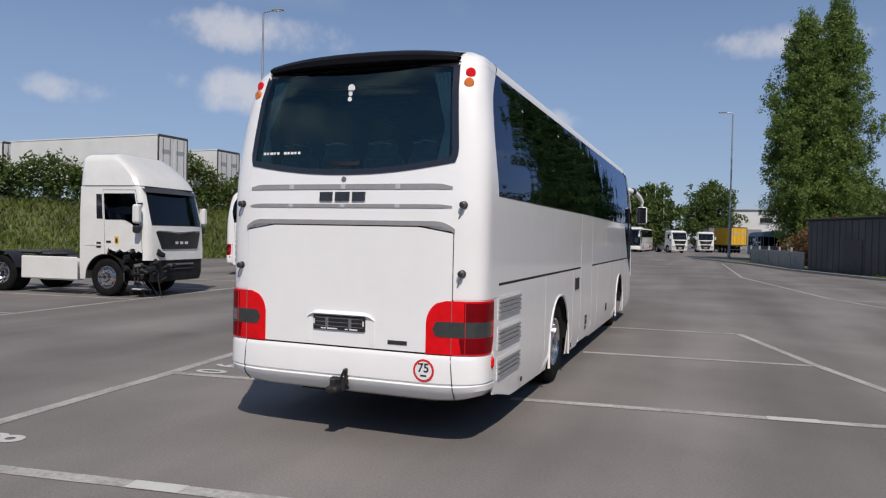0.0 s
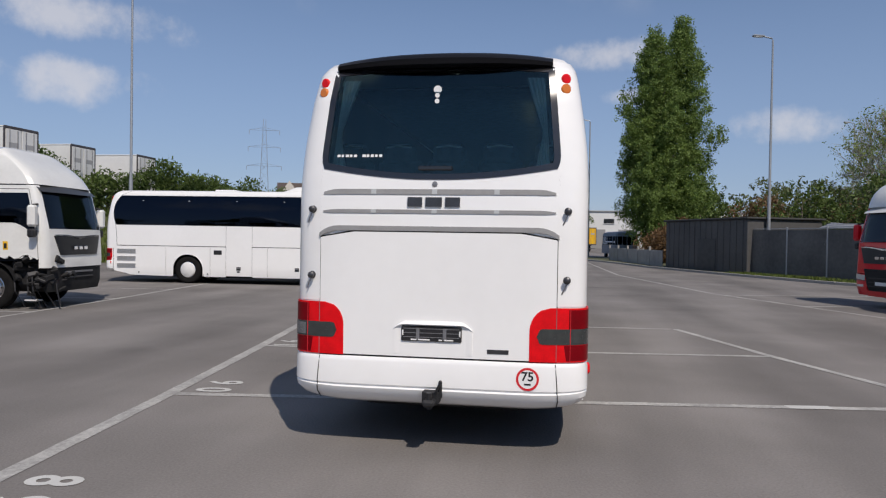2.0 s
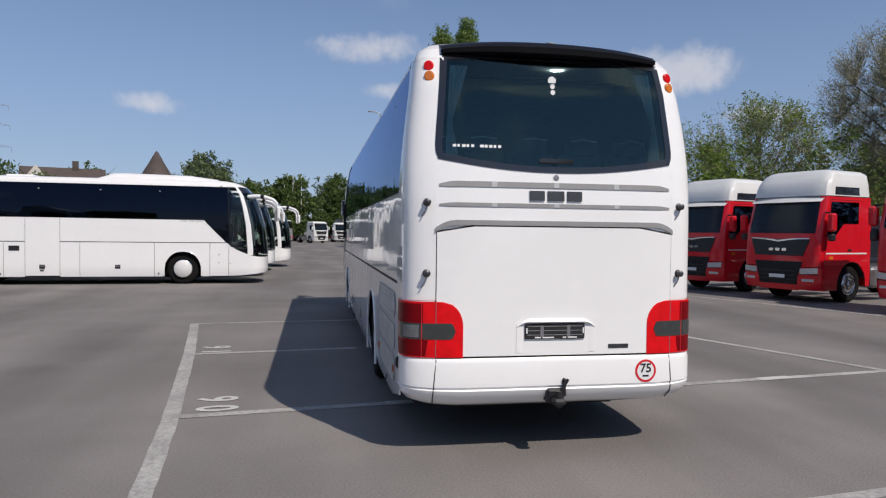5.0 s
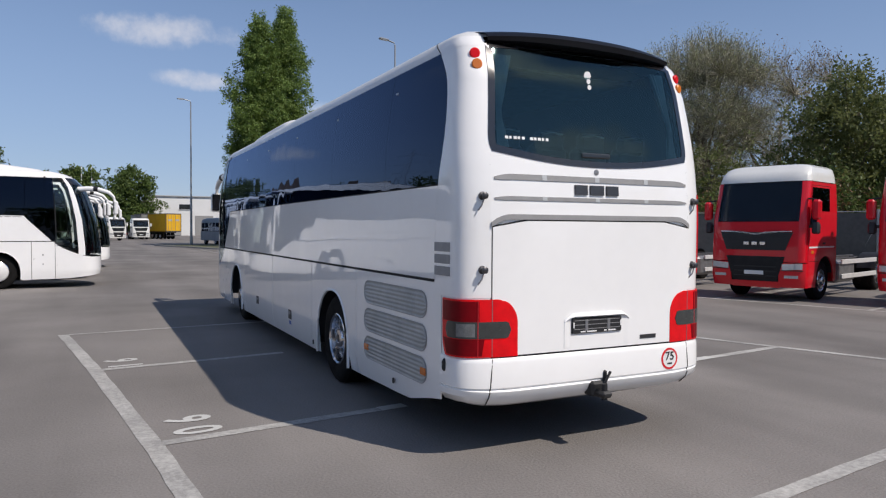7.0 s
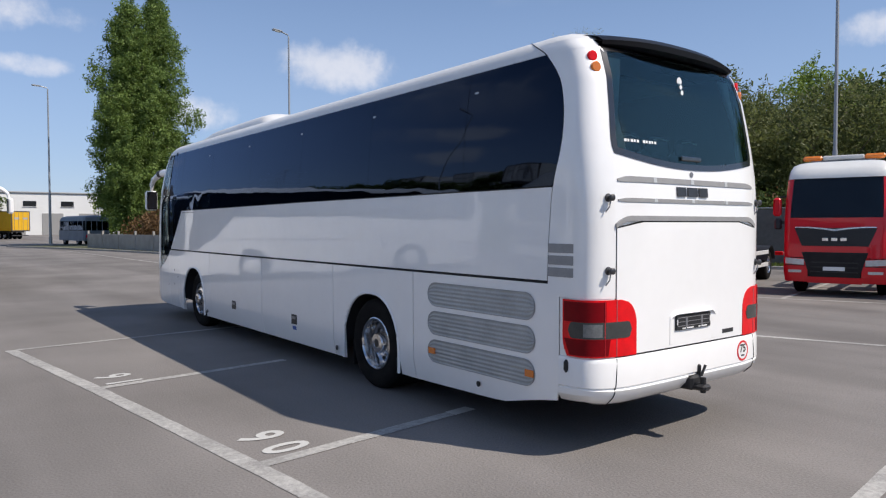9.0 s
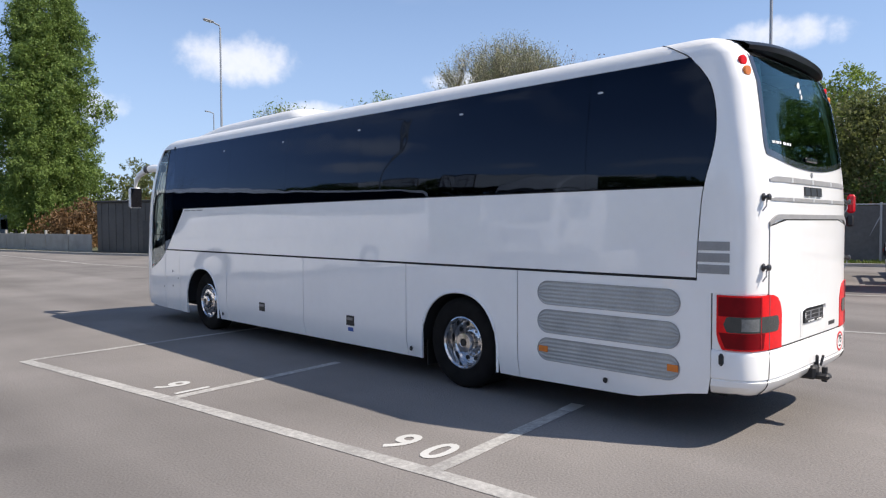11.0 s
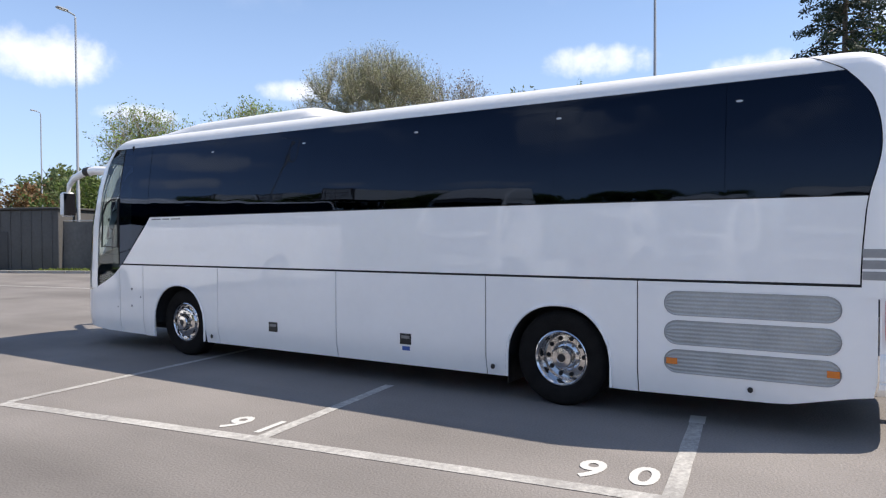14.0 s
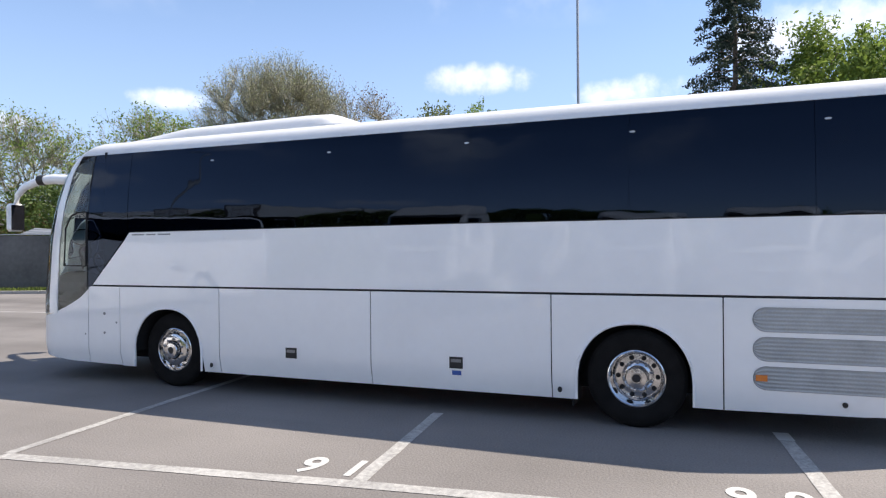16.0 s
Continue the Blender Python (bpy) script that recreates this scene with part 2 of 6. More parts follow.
# ---- mesh helpers ----
class MB:
    """Collects vertices and faces for one mesh."""

    def __init__(self):
        self.v, self.f = [], []

    def add(self, verts, faces):
        n = len(self.v)
        self.v += [tuple(p) for p in verts]
        self.f += [tuple(i + n for i in q) for q in faces]
        return self

    def box(self, c, s, ch=0.01, rz=0.0):
        """A chamfered block: centre, full size, chamfer, turn about z."""
        hx, hy, hz = s[0] / 2, s[1] / 2, s[2] / 2
        ch = min(ch, hx * 0.9, hy * 0.9, hz * 0.9)
        bm = bmesh.new()
        bmesh.ops.create_cube(bm, size=1, matrix=Matrix.Diagonal((s[0], s[1], s[2], 1)))
        if ch > 0:
            bmesh.ops.bevel(bm, geom=bm.edges[:], offset=ch, segments=1, affect="EDGES", profile=0.5)
        m = Matrix.Translation(c) @ Matrix.Rotation(rz, 4, "Z")
        bm.verts.index_update()
        self.add([m @ v.co for v in bm.verts], [[v.index for v in f.verts] for f in bm.faces])
        bm.free()
        return self

    def tube(self, pts, r, n=8, caps=True):
        """A tube along points; r a number or one radius per point."""
        pts = [Vector(p) for p in pts]
        rs = r if isinstance(r, (list, tuple)) else [r] * len(pts)
        V, F = [], []
        up = Vector((0, 0, 1))
        for i, p in enumerate(pts):
            d = (pts[min(i + 1, len(pts) - 1)] - pts[max(i - 1, 0)]).normalized()
            a = d.cross(up if abs(d.z) < 0.95 else Vector((1, 0, 0))).normalized()
            b = a.cross(d)
            V += [p + (a * math.cos(t) + b * math.sin(t)) * rs[i] for t in (2 * math.pi * k / n for k in range(n))]
        for i in range(len(pts) - 1):
            for k in range(n):
                q = (k + 1) % n
                F.append((i * n + k, i * n + q, (i + 1) * n + q, (i + 1) * n + k))
        if caps:
            F.append(tuple(range(n - 1, -1, -1)))
            F.append(tuple(range((len(pts) - 1) * n, len(pts) * n)))
        return self.add(V, [f[::-1] for f in F])

    def lathe(self, prof, n=40, axis="x", c=(0, 0, 0), flip=False):
        """Turns a profile of (radius, along) about an axis through c."""
        V, F = [], []
        for r, a in prof:
            for k in range(n):
                t = 2 * math.pi * k / n
                p = {"x": (a, r * math.cos(t), r * math.sin(t)), "z": (r * math.cos(t), r * math.sin(t), a), "y": (r * math.sin(t), a, r * math.cos(t))}[axis]
                V.append((p[0] + c[0], p[1] + c[1], p[2] + c[2]))
        for i in range(len(prof) - 1):
            for k in range(n):
                q = (k + 1) % n
                f = (i * n + k, i * n + q, (i + 1) * n + q, (i + 1) * n + k)
                F.append(f[::-1] if flip else f)
        return self.add(V, F)

    def grid(self, fn, nu, nv, close=False):
        V = [fn(i / nu, j / nv) for j in range(nv + 1) for i in range(nu + 1)]
        F = [(j * (nu + 1) + i, j * (nu + 1) + i + 1, (j + 1) * (nu + 1) + i + 1, (j + 1) * (nu + 1) + i) for j in range(nv) for i in range(nu)]
        return self.add(V, F)

    def mesh(self, name, material, smooth=32):
        me = bpy.data.meshes.new(name)
        me.from_pydata(self.v, [], self.f)
        for m in material if isinstance(material, (list, tuple)) else (material,):
            me.materials.append(m)
        if smooth:
            me.shade_smooth()
            me.set_sharp_from_angle(angle=radians(smooth))
        me.validate()
        return me


def part(name, mb, material, parent, label="", smooth=32):
    """One mesh object under a thing or under a part."""
    ob = new(name, mb.mesh(name, material, smooth) if isinstance(mb, MB) else mb)
    ob.parent = parent
    if parent is not None and parent.type == "MESH":
        ob.matrix_parent_inverse = parent.matrix_basis.inverted()
    return tagged(ob, label)


def thing(name, label, category, group="", kind="", m=None):
    ob = new(name)
    ob.empty_display_size = 0.3
    if m is not None:
        ob.matrix_basis = m
    return tagged(ob, label, category, group, kind)


def solid(name, mb, material, label, category, group="", kind="", m=None, smooth=32):
    """A thing that is one single mesh."""
    ob = new(name, mb.mesh(name, material, smooth))
    if m is not None:
        ob.matrix_basis = m
    return tagged(ob, label, category, group, kind)


def text_mesh(body, size, extrude=0.0):
    cu = bpy.data.curves.new("lettering", "FONT")
    cu.body, cu.size, cu.extrude, cu.align_x, cu.align_y, cu.resolution_u, cu.offset = body, size, extrude, "CENTER", "CENTER", 4, size * 0.022
    ob = bpy.data.objects.new("lettering", cu)
    scene.collection.objects.link(ob)
    me = bpy.data.meshes.new_from_object(ob.evaluated_get(bpy.context.evaluated_depsgraph_get()))
    bpy.data.objects.remove(ob)
    return me


def lerp(table, x):
    """Piecewise straight interpolation in a table of pairs."""
    if x <= table[0][0]:
        return table[0][1]
    for (a, b), (c, d) in zip(table, table[1:]):
        if x <= c:
            return b + (d - b) * (x - a) / (c - a)
    return table[-1][1]


class Shell:
    """A vehicle's skin: a rounded plan outline whose width and ends change with height. s runs along the outline from the middle
    of the rear (0), positive along the right side to the front; z is the height; d the offset outwards."""

    def __init__(self, half, length, br, nr, bf, nf, wz, rz, fz, straight=False):
        self.straight = straight
        self.W, self.wz, self.rz, self.fz, self.L = half, wz, rz, fz, length
        pts = []
        for k in range(61):
            t = math.pi / 2 * k / 60
            pts.append((half * math.sin(t) ** (2 / nr), br * (1 - math.cos(t) ** (2 / nr))))
        for k in range(60, -1, -1):
            t = math.pi / 2 * k / 60
            pts.append((half * math.sin(t) ** (2 / nf), length - bf * (1 - math.cos(t) ** (2 / nf))))
        self.pts = np.array(pts)
        self.S = np.r_[0, np.cumsum(np.hypot(*np.diff(self.pts, axis=0).T))]
        self.end = float(self.S[-1])

    def sy(self, y):
        return float(np.interp(y, self.pts[:, 1], self.S))

    def sx(self, x, front=False):
        n = len(self.pts) // 2
        if front:
            return float(np.interp(-abs(x), -self.pts[n:, 0], self.S[n:]))
        return float(np.interp(abs(x), self.pts[:n, 0], self.S[:n])) * (1 if x >= 0 else -1)

    def P(self, s, z, d=0.0):
        g = -1 if s < 0 else 1
        a = min(abs(s), self.end)
        e = 0.01
        x, y = np.interp(a, self.S, self.pts[:, 0]), np.interp(a, self.S, self.pts[:, 1])
        a0, a1 = max(a - e, 0), min(a + e, self.end)
        tx, ty = np.interp(a1, self.S, self.pts[:, 0]) - np.interp(a0, self.S, self.pts[:, 0]), np.interp(a1, self.S, self.pts[:, 1]) - np.interp(a0, self.S, self.pts[:, 1])
        n = math.hypot(tx, ty) or 1
        nx, ny = ty / n, -tx / n
        if a < 1e-6 or a > self.end - 1e-6:
            nx, ny = 0.0, (-1.0 if a < 1e-6 else 1.0)
        k = lerp(self.wz, z) / self.W
        if self.straight:
            y *= 1 + lerp(self.fz, z) / self.L
            return (g * (x * k + nx * d), y + lerp(self.rz, z) * max(0.0, 1 - y / self.L) + ny * d, z)
        fr, ff = max(0.0, 1 - y / 1.3), max(0.0, 1 - (self.L - y) / 1.6)
        fr, ff = fr * fr * (3 - 2 * fr), ff * ff * (3 - 2 * ff)
        y += lerp(self.rz, z) * fr + lerp(self.fz, z) * ff
        return (g * (x * k + nx * d), y + ny * d, z)

    def patch(self, mb, fn, nu, nv, d=0.0, th=0.014, rim=True):
        """A panel: fn(u, v) gives (s, z); d its offset (a number, or a function of u, v); th the depth of its folded edge."""
        off = d if callable(d) else (lambda u, v: d)
        flip = fn(1, 0.5)[0] < fn(0, 0.5)[0]
        V, F = [], []
        for j in range(nv + 1):
            for i in range(nu + 1):
                u, v = i / nu, j / nv
                V.append(self.P(*fn(u, v), off(u, v)))
        at = lambda i, j: j * (nu + 1) + i
        for j in range(nv):
            for i in range(nu):
                F.append((at(i, j), at(i + 1, j), at(i + 1, j + 1), at(i, j + 1)))
        if rim:
            ring = [(i, 0) for i in range(nu)] + [(nu, j) for j in range(nv)] + [(i, nv) for i in range(nu, 0, -1)] + [(0, j) for j in range(nv, 0, -1)]
            base = len(V)
            for i, j in ring:
                u, v = i / nu, j / nv
                V.append(self.P(*fn(u, v), off(u, v) - th))
            m = len(ring)
            for k in range(m):
                q = (k + 1) % m
                F.append((at(*ring[q]), at(*ring[k]), base + k, base + q))
        mb.add(V, [f[::-1] for f in F] if flip else F)
        return mb

    def panel(self, side, y0, y1, zlo, zhi, nu=2, nv=3, d=0.0, th=0.014):
        """A side panel between two stations; zlo and zhi are numbers or functions of y."""
        lo = zlo if callable(zlo) else (lambda y: zlo)
        hi = zhi if callable(zhi) else (lambda y: zhi)

        def fn(u, v):
            y = y0 + (y1 - y0) * u
            a, b = lo(y), hi(y)
            return side * self.sy(y), a + (b - a) * v

        return self.patch(MB(), fn, nu, nv, d, th)


# ---- ground and markings ----
def ground():
    """One sheet of asphalt to the horizon, gently uneven near the camera."""
    xs = sorted(set([-2500, -900, -400, -200, -120, -80] + list(range(-60, 62, 3)) + [80, 120, 200, 400, 900, 2500]))
    ys = sorted(set([-2500, -900, -300, -120, -60, -36] + list(range(-24, 63, 3)) + [80, 110, 160, 300, 900, 2500]))
    V = [(x, y, 0.0) for y in ys for x in xs]
    w = len(xs)
    F = [(j * w + i, j * w + i + 1, (j + 1) * w + i + 1, (j + 1) * w + i) for j in range(len(ys) - 1) for i in range(w - 1)]
    return solid("ground", MB().add(V, F), ASPHALT, "weathered grey asphalt yard with faint stains", "ground", kind="structure", smooth=0)


ground()


def road_line(p, q, width=0.13, worn=0.0):
    """A painted stripe on the asphalt with slightly ragged edges."""
    p, q = Vector((*p, 0)), Vector((*q, 0))
    d = q - p
    n = max(2, int(d.length / 0.25))
    a = Vector((-d.y, d.x, 0)).normalized() * width / 2
    V, F = [], []
    for i in range(n + 1):
        c = p + d * i / n
        j, k = random.uniform(-0.006, 0.006), random.uniform(-0.006, 0.006)
        V += [c + a * (1 + j / width * 2), c - a * (1 + k / width * 2)]
    V = [(v.x, v.y, 0.005) for v in V]
    for i in range(n):
        F.append((2 * i, 2 * i + 1, 2 * i + 3, 2 * i + 2))
    ob = solid("road_marking", MB().add(V, F), PAINT, "worn white painted bay line on the asphalt", "road marking", "parking bay lines", "structure", smooth=0)
    return ob


MAIN = [(-2.68, -5.4), (-3.04, -1.9), (-3.38, 1.64), (-3.81, 5.22), (-4.29, 8.70)]
for a, b in zip(MAIN, MAIN[1:]):
    road_line(a, b, 0.16)
RIGHT = [(3.58, 9.46), (4.55, 6.19), (5.77, 2.78), (6.95, -0.5)]
for a, b in zip(RIGHT, RIGHT[1:]):
    road_line(a, b, 0.14)
road_line((-4.21, 8.70), (3.50, 9.45), 0.11)
road_line((-3.73, 5.22), (-1.35, 5.50), 0.13)
road_line((1.15, 5.79), (4.48, 6.18), 0.13)
road_line((-3.30, 1.63), (-1.25, 1.89), 0.14)
road_line((0.95, 2.16), (5.70, 2.76), 0.14)
road_line((-2.96, -1.9), (6.88, -0.52), 0.14)
EDGE = [(4.0, 56.0), (4.6, 33.0), (6.75, 20.6), (9.0, 14.2), (10.95, 9.0), (12.2, 5.1), (14.3, 0.0)]
for a, b in zip(EDGE, EDGE[1:]):
    road_line(a, b, 0.13)
for x, y in ((6.95, 19.9), (8.3, 16.1), (9.7, 12.3), (11.0, 8.8), (12.1, 5.3), (13.6, 1.7)):
    road_line((x + 0.09, y + 0.02), (x + 7.0, y + 1.7), 0.12)
LEFT = [(-10.3, 1.0), (-10.55, 4.7), (-11.1, 12.0), (-11.9, 19.2)]
for a, b in zip(LEFT, LEFT[1:]):
    road_line(a, b, 0.13)
for x, y in ((-10.55, 5.0), (-10.8, 8.6), (-11.1, 12.2), (-11.5, 15.8)):
    road_line((x - 0.09, y), (x - 9.0, y - 1.1), 0.12)


for (x, y), w in (((3.85, 2.53), 0.5), ((-0.62, -1.57), 0.42), ((-1.1, 1.91), 0.3)):
    a = radians(8.2)
    dx, dy, ex, ey = math.cos(a) * w / 2, math.sin(a) * w / 2, -math.sin(a) * 0.075, math.cos(a) * 0.075
    solid("road_marking", MB().add([(x - dx - ex, y - dy - ey, 0.0075), (x + dx - ex, y + dy - ey, 0.0075), (x + dx + ex, y + dy + ey, 0.0075), (x - dx + ex, y - dy + ey, 0.0075)], [(0, 1, 2, 3)]), FRESHPAINT, "patch of fresher white paint on a bay line", "road marking", "parking bay lines", "structure", smooth=0)


def bay_number(digits, x, y):
    """Two stencilled figures, their tops towards the middle of the bay."""
    for i, ch in enumerate(digits):
        me = text_mesh(ch, 0.58)
        me.materials.append(FRESHPAINT)
        ob = new("bay_number", me)
        ob.matrix_basis = Matrix.Translation((x - 0.06 + 0.045 * i, y - 0.41 * i, 0.006)) @ Matrix.Rotation(radians(-84), 4, "Z") @ Matrix.Diagonal((0.80, 1.0, 1, 1))
        tagged(ob, "white stencilled bay figure painted on the asphalt", "road marking", "bay numbers", "structure")


bay_number("90", -2.99, 2.32)
bay_number("91", -3.46, 5.81)
bay_number("89", -2.62, -1.2)


# ---- the coach ----
COVERGREY = mat("pale_grey_plastic", (0.5, 0.52, 0.53), 0.4, vary=0.1)
CLEARLENS = mat("grey_clear_lens", (0.16, 0.17, 0.175), 0.25, vary=0.3, scale=30, coat=0.4)

def wheel(parent, x, y, side, dual, r=0.515, split=False):
    """A road wheel: drum with tyre, alloy rim, hub and nuts. side: the way its face looks along x."""
    g = side
    drum = part("wheel", MB().lathe([(0.0, x - g * 0.28), (0.25, x - g * 0.28), (0.25, x - g * 0.16), (0.0, x - g * 0.16)], 24, "x", (0, y, r), flip=g > 0), SEAM, parent)
    wid = 0.29 if not dual else 0.6
    f = 0.02
    prof = [(0.285, f - 0.03), (0.32, f + 0.0), (0.40, f + 0.012), (0.465, f + 0.004), (0.492, f - 0.012), (r - 0.012, f - 0.03)]
    n = 6 if not dual else 10
    for k in range(n):
        a = f - 0.04 - (wid - 0.08) * k / n
        b = f - 0.04 - (wid - 0.08) * (k + 0.8) / n
        prof += [(r, a), (r, b), (r - 0.014, b - 0.004), (r - 0.014, b - 0.008)]
    prof += [(r - 0.03, f - wid + 0.02), (0.40, f - wid), (0.29, f - wid + 0.03)]
    part("tyre", MB().lathe([(a, x + g * b) for a, b in prof], 56, "x", (0, y, r), flip=g < 0), TYRE, drum, "black rubber tyre with ribbed tread")
    if dual:
        rim = [(0.292, 0.0), (0.30, 0.012), (0.288, 0.018), (0.272, 0.0), (0.262, -0.06), (0.255, -0.13), (0.235, -0.15), (0.17, -0.145), (0.155, -0.13), (0.12, -0.12)]
        hub = [(0.12, -0.13), (0.12, -0.03), (0.105, -0.005), (0.055, 0.0), (0.05, -0.006), (0.0, -0.006)]
        hr, hz, nz = 0.205, -0.146, -0.12
    else:
        rim = [(0.292, 0.0), (0.30, 0.012), (0.288, 0.018), (0.275, 0.0), (0.262, -0.03), (0.25, -0.035), (0.215, 0.015), (0.165, 0.03), (0.13, 0.03)]
        hub = [(0.115, 0.02), (0.112, 0.06), (0.095, 0.085), (0.05, 0.09), (0.045, 0.084), (0.0, 0.084)]
        hr, hz, nz = 0.222, 0.006, 0.05
    rim_ob = part("rim", MB().lathe([(a, x + g * b) for a, b in rim], 48, "x", (0, y, r), flip=g < 0), CHROME, drum, "polished alloy rim")
    part("hub", MB().lathe([(a, x + g * b) for a, b in hub], 28, "x", (0, y, r), flip=g < 0), CHROME, drum)
    part("cap", MB().lathe([(0.045, x + g * (hub[-1][1] + 0.004)), (0.0, x + g * (hub[-1][1] + 0.006))], 20, "x", (0, y, r), flip=g < 0), BLACK, drum)
    holes, nuts = [], []
    for k in range(10):
        t = 2 * math.pi * k / 10
        c = (x + g * (hz + 0.002), y + hr * math.cos(t), r + hr * math.sin(t))
        holes.append(MB().lathe([(0.026, 0.004 * g), (0.0, 0.004 * g)], 10, "x", c, flip=g < 0))
        t += math.pi / 10
        c = (x, y + 0.15 * math.cos(t), r + 0.15 * math.sin(t))
        nuts.append(MB().lathe([(0.017, g * (nz - 0.03)), (0.017, g * nz), (0.0, g * (nz + 0.004))], 6, "x", c, flip=g < 0))
    for name, mbs, material in (("rim_hole", holes, SEAM), ("wheel_nut", nuts, DULLMETAL)):
        if split:
            for mb in mbs:
                part(name, mb, material, drum)
        else:
            joined = MB()
            for mb in mbs:
                joined.add(mb.v, mb.f)
            tagged(part(name + "s", joined, material, drum), kind="stuff")
    return drum


BODY = Shell(1.275, 12.1, 0.42, 5.4, 0.75, 3.0,
             [(0.26, 1.215), (0.34, 1.255), (0.5, 1.275), (2.15, 1.275), (2.3, 1.2745), (2.45, 1.268), (2.6, 1.256), (2.8, 1.232), (3.0, 1.203), (3.2, 1.172), (3.28, 1.15), (3.34, 1.12), (3.385, 1.08), (3.43, 1.0), (3.47, 0.84), (3.503, 0.6), (3.525, 0.3), (3.53, 0.0)],
             [(0.4, 0.05), (0.55, 0.0), (1.9, 0.001), (2.1, 0.008), (2.3, 0.026), (2.5, 0.051), (2.75, 0.088), (3.0, 0.13), (3.1, 0.165), (3.25, 0.22), (3.37, 0.33), (3.45, 0.5), (3.53, 1.2)],
             [(0.3, -0.04), (0.5, 0.0), (1.2, 0.0), (2.0, -0.1), (2.6, -0.28), (3.0, -0.45), (3.25, -0.7), (3.37, -0.92), (3.45, -1.2), (3.53, -2.0)])
SEAMY = [(1.38, 0.53), (1.71, 0.52), (2.14, 0.48), (2.35, 0.395), (2.5, 0.335), (2.7, 0.31), (2.88, 0.315), (3.05, 0.36), (3.21, 0.47), (3.34, 0.63)]
def winx(z):
    """Half width of the rear window, drawn in at the rounded lower corners."""
    return lerp([(2.3, 1.04), (2.44, 1.04), (3.2, 0.975), (3.35, 0.96)], z) - 0.10 * max(0.0, (2.55 - z) / 0.24) ** 2.4


def win_bottom(y):
    return lerp([(0.3, 2.162), (5.0, 2.16), (10.05, 2.138)], y)


def win_top(y):
    return lerp([(0.3, 3.02), (0.42, 3.12), (0.62, 3.215), (1.2, 3.24), (10.3, 3.25), (11.0, 3.22), (11.5, 3.05)], y)


def glass_low(y):
    """Lower edge of the dark glazing round the driver's place."""
    return lerp([(10.03, 2.14), (10.73, 1.40), (10.95, 1.22), (11.2, 1.10), (11.5, 0.98), (11.75, 0.93), (12.1, 0.92)], y)


def arch(yc, zlo):
    def fn(y):
        q = abs(y - yc) / 0.585
        return zlo if q >= 1 else max(zlo, 0.50 + 0.60 * math.sqrt(max(0.0, 1 - q ** 2.3)))
    return fn


def sill(y):
    return lerp([(0.3, 0.45), (0.38, 0.44), (1.1, 0.315), (2.4, 0.29), (4.1, 0.29), (8.6, 0.29), (10.5, 0.30), (11.2, 0.31), (11.8, 0.36), (12.1, 0.40)], y)


# body stations along the coach and heights over the ground: drawn, true
STATION = [(-1.0, -1.0), (0.0, 0.0), (0.5, 0.49), (1.4, 1.40), (2.406, 2.455), (3.27, 3.305), (4.106, 4.19), (6.266, 6.40), (8.486, 8.665), (9.37, 9.55), (10.216, 10.415), (10.81, 11.03), (12.1, 12.33), (12.5, 12.75), (13.0, 13.25)]
RISE = [(-1.0, -1.0), (0.2, 0.17), (0.29, 0.26), (0.4, 0.40), (0.6, 0.59), (1.4, 1.405), (3.24, 3.30), (3.43, 3.485), (3.53, 3.54), (3.66, 3.735), (4.0, 4.08)]


